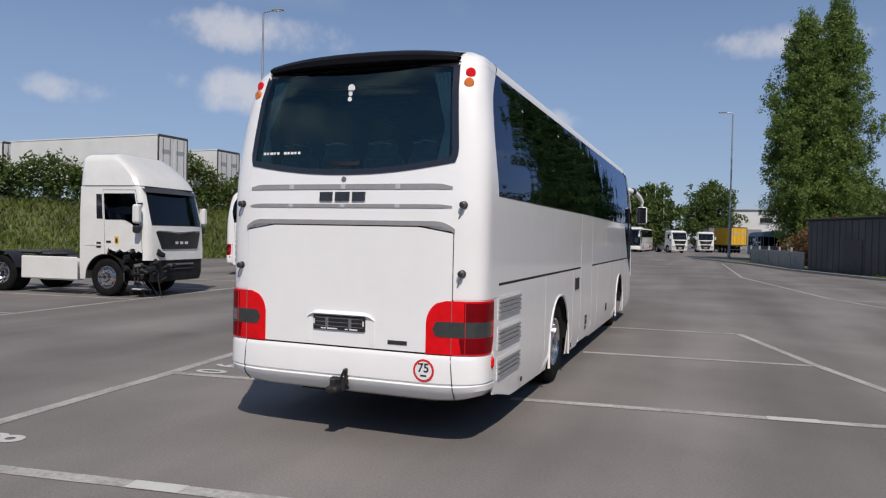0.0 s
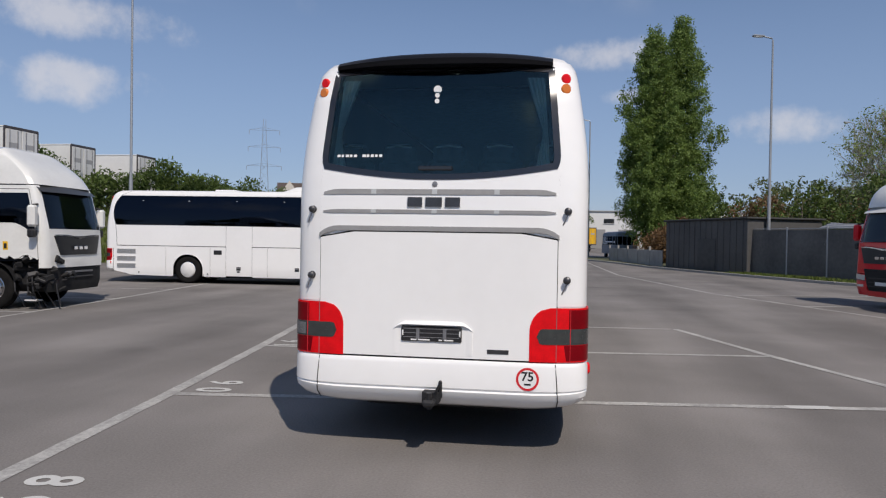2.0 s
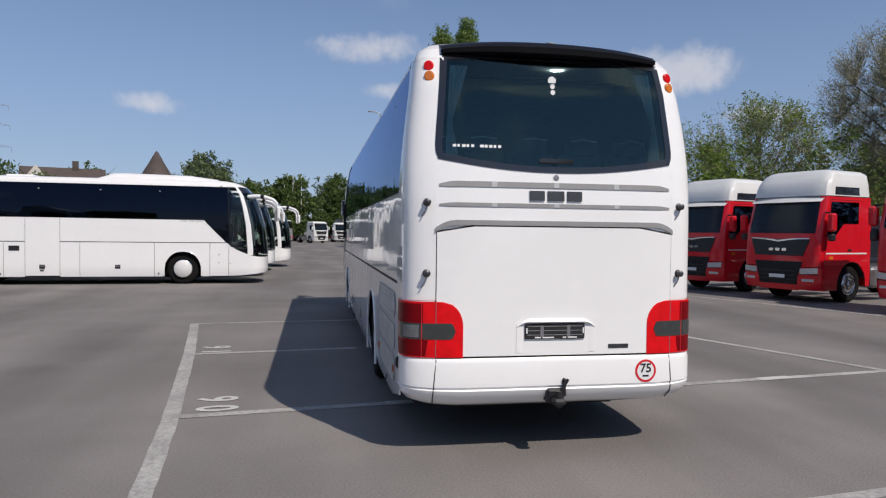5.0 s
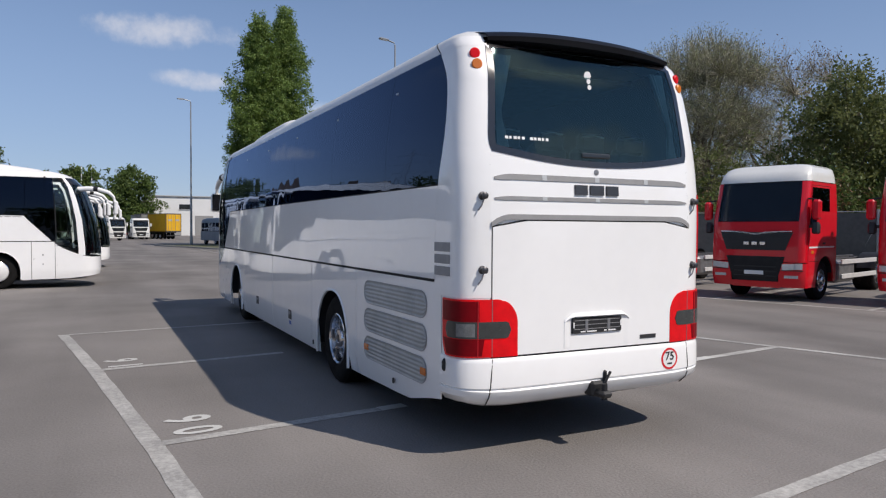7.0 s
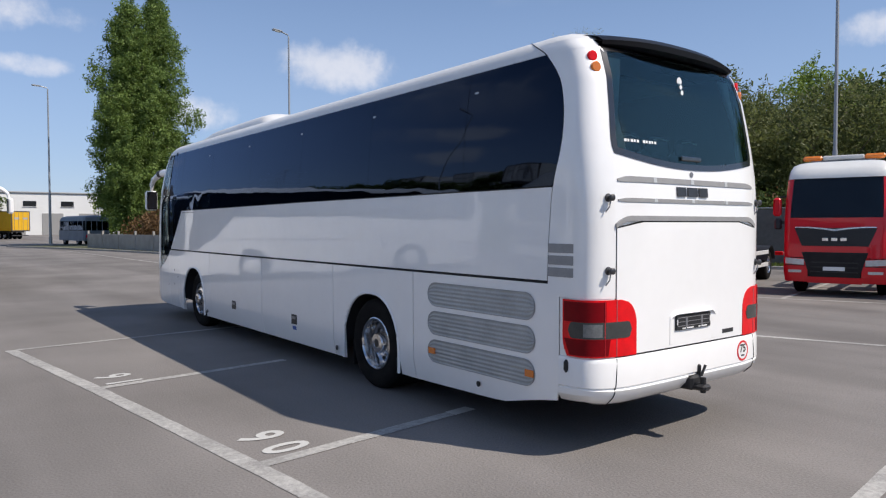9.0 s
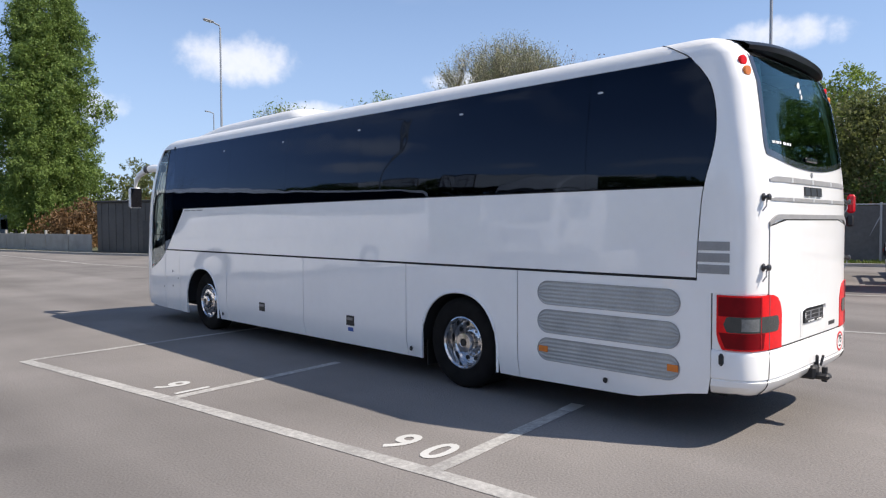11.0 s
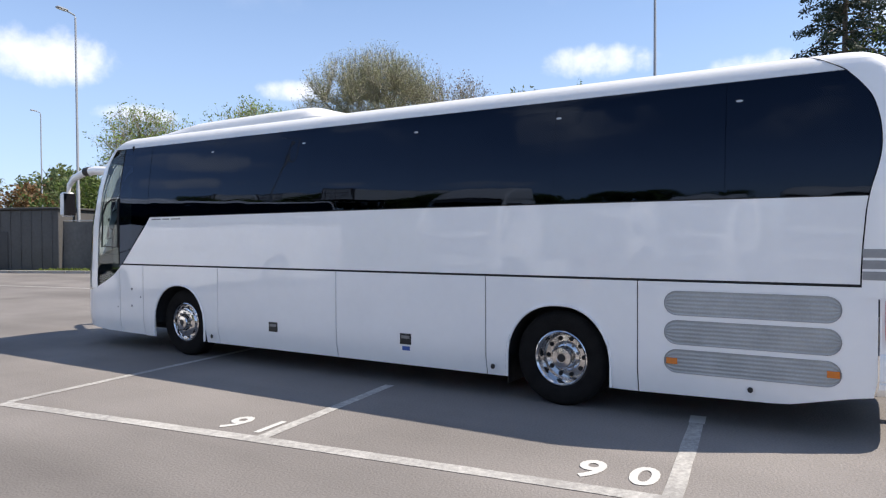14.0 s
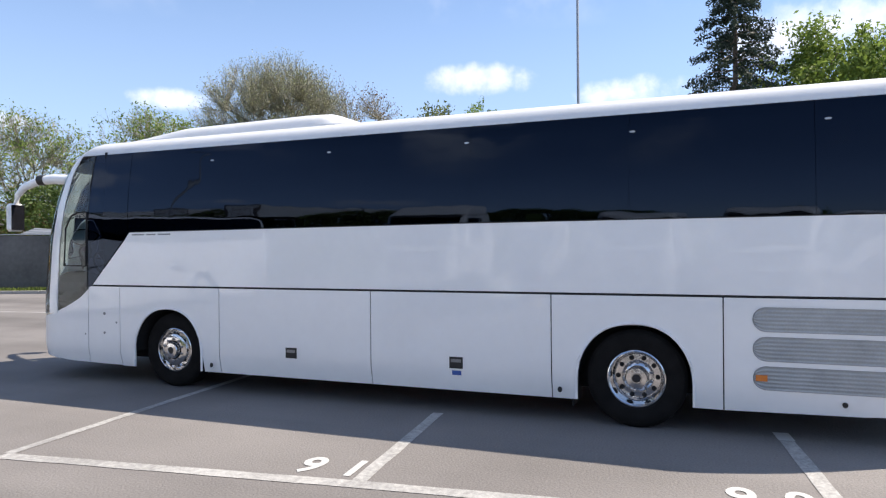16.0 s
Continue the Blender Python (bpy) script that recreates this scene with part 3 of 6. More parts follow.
def coach(m, label, group=""):
    """A three-window-line touring coach with all its parts."""
    B = BODY
    top = thing("coach", label, "coach", group, m=m)

    def P(name, mb, material, lab="", parent=top, smooth=32):
        """A part of the body, its stations and heights set out on the coach's true length and height."""
        if isinstance(mb, MB):
            mb.v = [(x, lerp(STATION, y), lerp(RISE, z)) for x, y, z in mb.v]
        return part(name, mb, material, parent, lab, smooth)

    xs = lambda x, z: B.sx(x * B.W / lerp(B.wz, z))
    # inner hull and underbody
    hull = MB()
    s_all = B.end
    s_cab = B.sy(10.56)
    for z0, z1, a0, a1 in ((1.13, 2.28, -s_cab, s_cab), (2.28, 3.28, B.sx(1.0), s_cab), (2.28, 3.28, -s_cab, -B.sx(1.0))):
        B.patch(hull, lambda u, v: (a0 + (a1 - a0) * u, z0 + (z1 - z0) * v), 120 if a0 * a1 < 0 else 60, 6, -0.05, rim=False)
    n = 60
    floor_pts = [B.P(-s_all + 2 * s_all * k / n, 1.13, -0.05) for k in range(n)]
    hull.add(floor_pts, [tuple(range(n))])
    P("inner_hull", hull, DARK)
    P("bulkhead", MB().box((0, 10.56, 2.22), (2.34, 0.05, 2.1), 0.01), DARK)
    P("dashboard", MB().box((0, 11.62, 1.12), (2.0, 0.4, 0.3), 0.1).box((-0.55, 11.45, 1.32), (0.5, 0.2, 0.16), 0.06), DARK)
    P("steering_wheel", MB().tube([(-0.55 + 0.23 * math.cos(k * 0.349), 11.22 + 0.09 * math.sin(k * 0.349), 1.68 + 0.2 * math.sin(k * 0.349)) for k in range(19)], 0.018, 6), BLACK)
    P("driver_seat", MB().box((-0.55, 10.8, 1.62), (0.5, 0.16, 0.85), 0.06).box((-0.55, 11.0, 1.3), (0.5, 0.5, 0.18), 0.05), SEATCLOTH)
    P("underbody", MB().box((0, 6.1, 0.72), (1.5, 11.3, 0.8), 0.05).box((0, 6.1, 0.68), (2.42, 4.1, 0.66), 0.05).box((0, 1.35, 0.78), (2.36, 1.9, 0.62), 0.1).box((0, 11.0, 0.75), (2.2, 1.1, 0.66), 0.08), SEAM)
    # roof
    roof = MB()
    ZR = (3.235, 3.28, 3.31, 3.34, 3.37, 3.395, 3.42, 3.445, 3.465, 3.485, 3.503, 3.516, 3.525, 3.53)
    B.patch(roof, lambda u, v: (-s_all + 2 * s_all * u, max(ZR[min(13, int(round(v * 13)))], 3.33 if abs(2 * u - 1) * s_all < B.sx(1.08) else 0.0)), 160, 13, 0.0, rim=False)
    P("roof", roof, ROOFWHITE, "white painted roof skin")
    ac = MB()

    def acfn(u, v):
        y = 6.55 + 4.2 * u
        e = lerp([(0, 0.0), (0.05, 0.55), (0.14, 0.98), (0.22, 1.0), (0.7, 0.92), (0.92, 0.6), (1, 0.0)], u)
        t = math.pi * v
        hx = 0.92 - 0.12 * (abs(u - 0.4) / 0.6) ** 3
        cx, cz = math.cos(t), math.sin(t)
        return (hx * (abs(cx) ** 0.4) * (1 if cx > 0 else -1), y, 3.385 + (0.03 + 0.235 * e) * (abs(cz) ** 0.45))

    ac.grid(acfn, 36, 24)
    P("air_conditioner", ac, ROOFWHITE, "white rooftop air conditioning housing", smooth=40)
    P("roof_hatch", MB().box((0, 4.3, 3.52), (0.8, 0.8, 0.09), 0.03), ROOFWHITE)
    for side in (-1, 1):
        st = lambda y: side * B.sy(y)
        # lower panels between sill and belt line
        lows = [("engine_flap", 0.40, 2.40, sill), ("wheel_panel", 2.412, 4.10, arch(3.27, 0.29)), ("luggage_flap", 4.112, 6.26, sill), ("luggage_flap", 6.272, 8.48, sill),
                ("wheel_panel", 8.492, 10.21, arch(9.37, 0.29)), ("service_flap", 10.222, 10.80, sill)]
        for name, a, b, lo in lows:
            if side > 0 and name == "luggage_flap" and a < 5:
                P(name, B.panel(side, a, 4.70, lo, 1.380, 4, 6), WHITE)
                P(name, B.panel(side, 5.70, b, lo, 1.380, 4, 6), WHITE)
            else:
                P(name, B.panel(side, a, b, lo, 1.380, 44 if name == "wheel_panel" else 12, 6), WHITE)
        # wheel-arch lips
        for yc in (3.27, 9.37):
            lip = []
            for k in range(25):
                t = math.pi * k / 24
                q = math.cos(t)
                lip.append((side * 1.272, yc + 0.583 * q, 0.50 + 0.60 * (1 - abs(q) ** 2.3) ** 0.5))
            P("arch_lip", MB().tube([(side * 1.272, yc + 0.583, 0.30)] + lip + [(side * 1.272, yc - 0.583, 0.30)], 0.016, 6), WHITE)
            well = MB()
            well.grid(lambda u, v: (side * (1.24 - 0.5 * v), yc + 0.60 * math.cos(math.pi * u), 0.48 + 0.63 * (1 - abs(math.cos(math.pi * u)) ** 2.3) ** 0.5), 24, 2)
            P("wheel_well", well, SEAM)
        # upper side wall below the windows
        seam_y = lambda z: sum(lerp(SEAMY, z + 0.035 * k) for k in range(-4, 5)) / 9

        def upper(u, v, a=None, b=None):
            z = 1.405 + (2.155 - 1.405) * v
            y0 = seam_y(z) + 0.008
            y1 = lerp([(1.40, 10.72), (2.14, 10.03)], z)
            y0, y1 = (y0 if a is None else a), (y1 if b is None else b)
            y = y0 + (y1 - y0) * u
            z2 = 1.405 + (win_bottom(y) - 0.012 - 1.405) * v
            return st(y), z2

        if side < 0:
            P("side_wall", B.patch(MB(), upper, 60, 6), WHITE)
        else:
            P("side_wall", B.patch(MB(), lambda u, v: upper(u, v, None, 4.70), 30, 6), WHITE)
            P("side_wall", B.patch(MB(), lambda u, v: upper(u, v, 5.70, None), 30, 6), WHITE)
            P("middle_door", B.panel(side, 4.712, 5.688, 0.32, 2.15, 6, 8), WHITE, "white centre passenger door")
        # belt moulding
        P("belt_strip", B.panel(side, 0.42, 10.74, 1.383, 1.402, 40, 1, -0.002), SEAM)
        # window panes
        cuts = [0.40, 1.62, 3.32, 5.02, 6.72, 8.42, 10.06]
        for a, b in zip(cuts, cuts[1:]):
            def pane(u, v, a=a, b=b):
                y = a + 0.0012 + (b - a - 0.0024) * u
                zlo, zhi = win_bottom(y), 3.24
                z = zlo + (zhi - zlo) * v
                if a < 0.5:
                    y = max(y, 0) if u > 0 else y
                    y0 = seam_y(z) + 0.006
                    y = y0 + (b - 0.003 - y0) * u
                return st(y), z
            P("window_pane", B.patch(MB(), pane, 16, 14, 0.0), SIDEGLASS, "dark tinted side window pane")
        P("window_rubber", B.panel(side, 0.49, 10.03, lambda y: win_bottom(y) - 0.012, lambda y: win_bottom(y) - 0.001, 30, 1, 0.002), SEAM)

        # dark glazing round the driver
        def cab_glass(u, v):
            y = 10.066 + (10.814 - 10.066) * u
            zlo, zhi = glass_low(y) + 0.006, win_top(y) - 0.0
            return st(y), zlo + (zhi - zlo) * v
        P("quarter_glazing", B.patch(MB(), cab_glass, 14, 16), SIDEGLASS)
        def cab_front(u, v):
            y = 10.826 + (11.42 - 10.826) * u
            zlo, zhi = glass_low(y) + 0.006, win_top(y)
            return st(y), zlo + (zhi - zlo) * v
        P("driver_glazing", B.patch(MB(), cab_front, 12, 16), DRIVERGLASS)
        P("driver_window", B.panel(side, 10.84, 11.30, 1.67, lambda y: 2.42 - 0.1 * max(0, (y - 11.1) / 0.2) ** 2, 8, 8, 0.008), DRIVERGLASS)
        rim_pts = [B.P(st(y), z, 0.012) for y, z in ((10.84, 1.67), (11.30, 1.67), (11.31, 2.2), (11.2, 2.38), (11.05, 2.43), (10.84, 2.43), (10.84, 1.67))]
        P("window_frame", MB().tube(rim_pts, 0.012, 6), SEAM)
        P("glass_joint", MB().tube([B.P(st(10.82), z, 0.004) for z in (1.36, 1.8, 2.3, 2.8, 3.22)], 0.005, 6), SEAM)
        # front corner below the glazing and pillar beside the windscreen
        P("front_corner", B.patch(MB(), lambda u, v: (st(10.812) + (side * B.end - st(10.812)) * u, (lambda y: sill(y) + (glass_low(y) - sill(y)) * v)(float(np.interp(abs(st(10.812) + (side * B.end - st(10.812)) * u), B.S, B.pts[:, 1])))), 26, 10), WHITE)
        s0, s1 = B.sy(11.42) , B.sy(11.60)
        P("windscreen_pillar", B.patch(MB(), lambda u, v: (side * (s0 + (s1 - s0) * u), (glass_low(11.5) + (3.25 - glass_low(11.5)) * v)), 5, 24, 0.006), WHITE)
        s2 = B.sy(11.605)
        P("windscreen", B.patch(MB(), lambda u, v: (side * (s2 + (B.end - s2) * u), 0.95 + (3.05 - 0.95) * v), 16, 16, 0.0, rim=False), CLEARGLASS)
        P("destination_panel", B.patch(MB(), lambda u, v: (side * (s2 + (B.end - s2) * u), 3.055 + 0.19 * v), 16, 3, 0.0, rim=False), GLOSSBLACK)
        # rear quarter, wrapping the corner to the rear window
        def quarter(u, v):
            z = 1.285 + (3.24 - 1.285) * v
            a, b = st(seam_y(max(z, 1.38)) - 0.004), side * B.sx((winx(z) - 0.03) * B.W / lerp(B.wz, z))
            if z < 2.44:
                b = side * B.sx(1.03)
            return a + (b - a) * u, z
        P("rear_quarter", B.patch(MB(), quarter, 22, 40, 0.004, rim=False), WHITE)
        low_q = lambda u, v: (st(0.388) + (side * B.sx(1.03) - st(0.388)) * u, 0.80 + (1.39 - 0.80) * v)
        P("rear_quarter_lower", B.patch(MB(), low_q, 18, 6, 0.0, rim=False), WHITE)
        qtop = lambda u, v: (lambda z: (st(seam_y(z)) + (side * B.sx(0.955 * B.W / lerp(B.wz, z)) - st(seam_y(z))) * u, z))(3.235 + 0.10 * v)
        P("quarter_cap", B.patch(MB(), qtop, 16, 5, 0.005, rim=False), WHITE)
        P("roof_seam", MB().tube([B.P(st(y), z, 0.002) for y, z in ((0.50, 3.225), (0.56, 3.27), (0.64, 3.32), (0.74, 3.37), (0.86, 3.42), (1.0, 3.46))], 0.005, 5), SEAM)
        # tail lamp cluster round the corner
        ta, tb = B.sy(0.345), B.sx(0.80)
        def lamp_fn(z0, z1, round_top=False):
            def fn(u, v):
                z = z0 + (z1 - z0) * v
                inner = tb
                if z > 1.08:
                    q = (z - 1.08) / 0.195
                    inner = tb + 0.17 * (1 - math.sqrt(max(0, 1 - q * q)))
                outer = ta - (0.05 * ((0.98 - z) / 0.15) ** 2 if z < 0.98 else 0)
                return side * (outer + (inner - outer) * u), z
            return fn
        lamp = P("tail_lamp", B.patch(MB(), lamp_fn(0.832, 1.275), 24, 20, 0.017), REDLENS, "red tail lamp cluster wrapping the corner")
        P("lower_lens", B.patch(MB(), lambda u, v: (side * (ta - 0.055 * (1 - v) - 0.02 + (B.sx(1.1) - ta + 0.075 * (1 - v)) * u), 0.845 + 0.125 * v), 20, 4, 0.0195), DARKREDLENS, "deep red lower lens", lamp)
        P("outer_lens", B.patch(MB(), lambda u, v: (side * (ta - 0.015 + (B.sx(1.12) - ta + 0.015) * u), 1.105 + 0.155 * v), 10, 4, 0.0195), DARKREDLENS, "deep red outer lens", lamp)
        P("smoked_lens", B.patch(MB(), lambda u, v: (side * (ta - 0.06 + (tb + 0.06 - ta + 0.06) * u), 1.04 + (0.064 * math.sqrt(max(0, 1 - max(0, (abs(u - 0.5) - 0.42) / 0.08) ** 2))) * (2 * v - 1)), 24, 4, 0.021), GREYLENS, "smoked grey lamp band", lamp)
        P("reversing_lens", B.patch(MB(), lambda u, v: (side * (B.sx(1.15) + 0.14 * u), 0.99 + 0.1 * v), 4, 3, 0.0235), CLEARLENS if side < 0 else GREYLENS, "", lamp)
        P("lamp_joint", MB().tube([B.P(side * B.sx(1.13), z, 0.021) for z in (0.835, 0.95, 1.05, 1.15, 1.27)], 0.003, 6), STICKERRED, "", lamp)
        P("lamp_bezel", MB().tube([B.P(side * B.sx(1.02), z, 0.018) for z in (0.835, 0.95, 1.05, 1.15, 1.27)], 0.0028, 6), DULLMETAL, "", lamp)
        # round lamps at the upper corners
        for zz, mm, nm in ((3.165, REDLENS, "red_marker_lamp"), (3.075, ORANGE, "orange_marker_lamp")):
            c = B.P(side * B.sx(1.065 * B.W / lerp(B.wz, zz)), zz, 0.006)
            e = B.P(side * B.sx(1.065 * B.W / lerp(B.wz, zz)), zz, 0.03)
            d = (Vector(e) - Vector(c)).normalized()
            P(nm, MB().tube([Vector(c) - d * 0.01, Vector(c) + d * 0.008, Vector(c) + d * 0.016], [0.043, 0.043, 0.034], 18), mm)
        # hatch knobs
        for zz in (2.057, 1.50):
            c = Vector(B.P(side * B.sx(1.10), zz, 0.004))
            kn = P("hatch_lock", MB().lathe([(0.032, 0.0), (0.032, -0.008), (0.016, -0.014), (0.016, -0.034), (0.026, -0.038), (0.026, -0.056), (0.016, -0.063), (0.0, -0.064)], 18, "y", c), DARKMETAL, "dark knob of the engine hatch lock")
            P("safety_cord", MB().tube([c + Vector((0.0, -0.03, -0.02)), c + Vector((-0.02 * 1, -0.035, -0.07)), c + Vector((-0.04, -0.012, -0.11))], 0.006, 6), DULLMETAL, "", kn)
        # three small louvres on the quarter
        if side < 0:
            for k in range(3):
                z0 = 1.632 - 0.094 * k
                P("quarter_louvre", B.patch(MB(), lambda u, v, z0=z0: (st(0.52 - 0.275 * u), z0 + 0.072 * v), 6, 2, 0.009), GREYBAR)
        # side grilles
        if side < 0:
            for k in range(3):
                z0 = 1.066 - 0.281 * k
                def gfn(u, v, z0=z0):
                    u = 0.5 - 0.5 * math.cos(math.pi * u)
                    y = 2.15 - 1.48 * u
                    e = 0.114
                    q = max(0, abs(u - 0.5) * 1.48 - (0.74 - e)) / e
                    return st(y), z0 + 0.112 + e * math.sqrt(max(0, 1 - q * q)) * (2 * v - 1)
                gr = P("side_grille", B.patch(MB(), gfn, 50, 36, lambda u, v: 0.006 + 0.003 * math.cos(v * math.pi * 12)), GRILLE, "long grey louvred engine grille")
                P("grille_surround", MB().tube([B.P(*gfn(u, v), 0.005) for u, v in [(i / 40, 0) for i in range(41)] + [(i / 40, 1) for i in range(40, -1, -1)]], 0.004, 5), GREYBAR, "", gr)
                if k == 2:
                    for y in (0.73, 2.08):
                        P("side_marker_lamp", B.panel(side, y - 0.05, y + 0.05, z0 + 0.085, z0 + 0.145, 2, 2, 0.016), ORANGE, "orange side marker lamp", gr)
        else:
            for k in range(3):
                z0 = 1.09 - 0.27 * k
                gr = P("side_grille", B.panel(side, 0.52, 1.30, z0, z0 + 0.2, 4, 10, 0.003), WHITE, "white louvred engine grille")
                # grey colour on these slats stands for shade in the white louvre slots
                for q in range(4):
                    P("louvre_slat", B.panel(side, 0.55, 1.27, z0 + 0.025 + 0.042 * q, z0 + 0.047 + 0.042 * q, 2, 1, 0.022, 0.02), GREYBAR, "", gr)
        for y, z in ((1.40, 0.40), (4.02, 0.37), (8.62, 0.37)):
            P("plug", MB().lathe([(0.024, 0), (0.024, side * 0.008), (0, side * 0.01)], 14, "x", (side * 1.272, y, z), flip=side < 0), BLACK)
        for y, w2 in ((7.38, 0.08), (5.19, 0.08)):
            hd = P("flap_handle", B.panel(side, y - w2, y + w2, 0.525, 0.66, 2, 3, 0.004), BLACK, "black recessed luggage flap handle")
            P("pull", B.panel(side, y - w2 * 0.75, y + w2 * 0.75, 0.60, 0.635, 2, 1, 0.012), DULLMETAL, "", hd)
        P("handle_label", B.panel(side, 5.13, 5.24, 0.445, 0.50, 1, 1, 0.003, 0.002), mat("blue_label_film", (0.05, 0.12, 0.4), 0.5) if side < 0 else BLACK)
        for y, z, r in ((10.5, 1.0, 0.022), (10.5, 0.73, 0.018), (10.28, 0.88, 0.014), (10.86, 0.70, 0.012)):
            P("screw_cap", MB().lathe([(r, 0), (r, side * 0.006), (0, side * 0.008)], 12, "x", (side * 1.273, y, z), flip=side < 0), DULLMETAL)
        if side > 0:
            P("fuel_flap", B.panel(side, 4.25, 4.55, 1.10, 1.26, 4, 3, 0.006), BLACK)
            P("door_handle", B.panel(side, 10.86, 11.0, 1.28, 1.33, 2, 1, 0.02), BLACK)
        for a, b in ((9.30, 9.52), (9.56, 9.72), (9.76, 9.98)):
            P("side_lettering", B.panel(side, a, b, 2.085, 2.103, 2, 1, 0.003, 0.002), GREYBAR, "thin line of unreadable grey lettering")
        # interior lamps behind the glass, imitated by pale grey ovals on the panes
        for y in (1.51, 3.29, 5.07, 6.86, 8.64):
            P("window_sticker", B.patch(MB(), lambda u, v, y=y: (st(y - 0.03 + 0.06 * u), 3.05 + 0.011 * math.sqrt(max(0.05, 1 - (2 * u - 1) ** 2)) * (2 * v - 1)), 8, 2, 0.002, 0.001), COVERGREY)
        # wheels
        wheel(top, side * 1.20, 3.305, side, True, split=True)
        wheel(top, side * 1.13, 9.55, side, False, split=True)
        # mirror on its curved arm
        mx = side * 1.0
        arm = [(side * 1.02, 11.42, 2.93), (side * 1.08, 11.72, 2.95), (side * 1.12, 11.98, 2.93), (side * 1.16, 12.25, 2.84), (side * 1.18, 12.36, 2.72), (side * 1.18, 12.40, 2.58)]
        ox = [0.0, 0.06, 0.14, 0.2, 0.24, 0.24] if side > 0 else [0.0] * 6
        arm = [(x + o, y, z) for (x, y, z), o in zip(arm, ox)]
        mx = arm[-1][0]
        ma = P("mirror_arm", MB().tube(arm, [0.075, 0.075, 0.066, 0.055, 0.045, 0.036], 12), WHITE, "white curved mirror arm")
        P("mirror_head", MB().box((mx, 12.42, 2.39), (0.25, 0.12, 0.42), 0.04), WHITE, "white mirror housing", ma)
        P("mirror_glass", MB().box((mx, 12.357, 2.39), (0.215, 0.012, 0.375), 0.004), GLOSSBLACK, "dark mirror glass", ma)
        P("arm_joint", MB().tube([(side * 1.105 + ox[2] * 0.75, 11.86, 2.945), (side * 1.125 + ox[2], 11.97, 2.935)], [0.078, 0.075], 12), BLACK, "", ma)
    # centre of the rear
    zb = lambda x: 2.31 + 0.115 * (abs(x) / 1.03) ** 2.2
    band = lambda u, v: (lambda x: (B.sx(x), 1.285 + (zb(x) + 0.03 - 1.285) * v))(-1.03 + 2.06 * u)
    P("rear_wall", B.patch(MB(), band, 40, 12, 0.004, rim=False), WHITE)
    P("hatch_gap", B.patch(MB(), lambda u, v: (lambda x: (B.sx(x), 0.82 + (1.885 - 0.05 * max(0, abs(x) - 0.72) / 0.3 - 0.82) * v))(-1.025 + 2.05 * u), 40, 10, 0.0055, rim=False), SEAM)
    hatch = P("engine_hatch", B.patch(MB(), lambda u, v: (lambda x: (B.sx(x), 0.838 + (1.872 - 0.05 * max(0, abs(x) - 0.72) / 0.3 - 0.838) * v))(-1.018 + 2.036 * u), 40, 14, 0.012, 0.01), WHITE, "white engine hatch")
    def bar(zc, half, xw, sag, blunt, d=0.012):
        return B.patch(MB(), lambda u, v: (lambda x: (B.sx(x), zc - sag * max(0, (abs(x) - xw + 0.17) / 0.17) ** 2 + half * (2 * v - 1) * min(1.0, 6 * (1 - abs(x) / xw) + blunt)))(-xw + 2 * xw * u), 48, 4, d)
    P("rear_louvre", bar(2.208, 0.022, 1.0, 0.012, 0.45), GREYBAR, "grey louvre strip")
    P("rear_louvre", bar(2.045, 0.015, 1.0, 0.004, 0.45), GREYBAR, "grey louvre strip")
    P("rear_louvre", bar(1.902, 0.02, 1.03, 0.06, 0.9, 0.02), GREYBAR, "grey arched louvre strip")
    for zc, half, xs_ in ((2.208, 0.02, (-0.55, -0.02, 0.51)), (2.045, 0.014, (-0.55, -0.02, 0.51))):
        for xq in xs_:
            P("louvre_bridge", B.patch(MB(), lambda u, v: (B.sx(xq - 0.022 + 0.044 * u), zc + half * (2 * v - 1)), 2, 2, 0.0145), COVERGREY, "pale bridge across a louvre strip")
    for k, (x0, x1) in enumerate(((-0.25, -0.125), (-0.095, 0.045), (0.075, 0.2))):
        P("badge_letter", B.patch(MB(), lambda u, v, x0=x0, x1=x1: (B.sx(x0 + (x1 - x0) * u), 2.085 + 0.078 * v), 3, 2, 0.018), DARKMETAL, "plain dark chrome badge block")
    P("emblem", MB().lathe([(0.024, 0), (0.024, -0.006), (0, -0.008)], 14, "y", B.P(B.sx(-0.02), 2.272, 0.004)), DULLMETAL)
    # number plate recess
    P("plate_recess", B.patch(MB(), lambda u, v: (lambda x: (B.sx(x), 0.862 + (1.135 - 0.862 - 0.05 * max(0, (abs(x + 0.02) - 0.26) / 0.08) ** 2) * v))(-0.355 + 0.68 * u), 20, 6, lambda u, v: 0.010 if 0.06 < u < 0.94 and v < 0.93 else 0.016), WHITE, "", hatch)
    # added lip that casts the shade of a deeper recess onto the plate
    P("recess_hood", B.patch(MB(), lambda u, v: (lambda x: (B.sx(x), 1.112 - 0.045 * max(0, (abs(x + 0.015) - 0.24) / 0.1) ** 2 + 0.026 * v))(-0.355 + 0.68 * u), 20, 2, lambda u, v: 0.05 - 0.03 * v - 0.03 * abs(2 * u - 1) ** 4, 0.045), WHITE, "", hatch)
    pl = P("number_plate", MB().box((-0.025, -0.018, 1.034), (0.52, 0.022, 0.128), 0.008), BLACK, "black number plate holder", hatch)
    for x in (-0.245, 0.245):
        P("plate_clip", MB().box((-0.025 + x, -0.0305, 1.04), (0.012, 0.003, 0.045), 0.001), STICKERWHITE, "", pl)
    for x in (-0.115, 0.115):
        P("plate_latch", MB().box((-0.025 + x, -0.031, 1.035), (0.03, 0.006, 0.09), 0.003), DULLMETAL, "", pl)
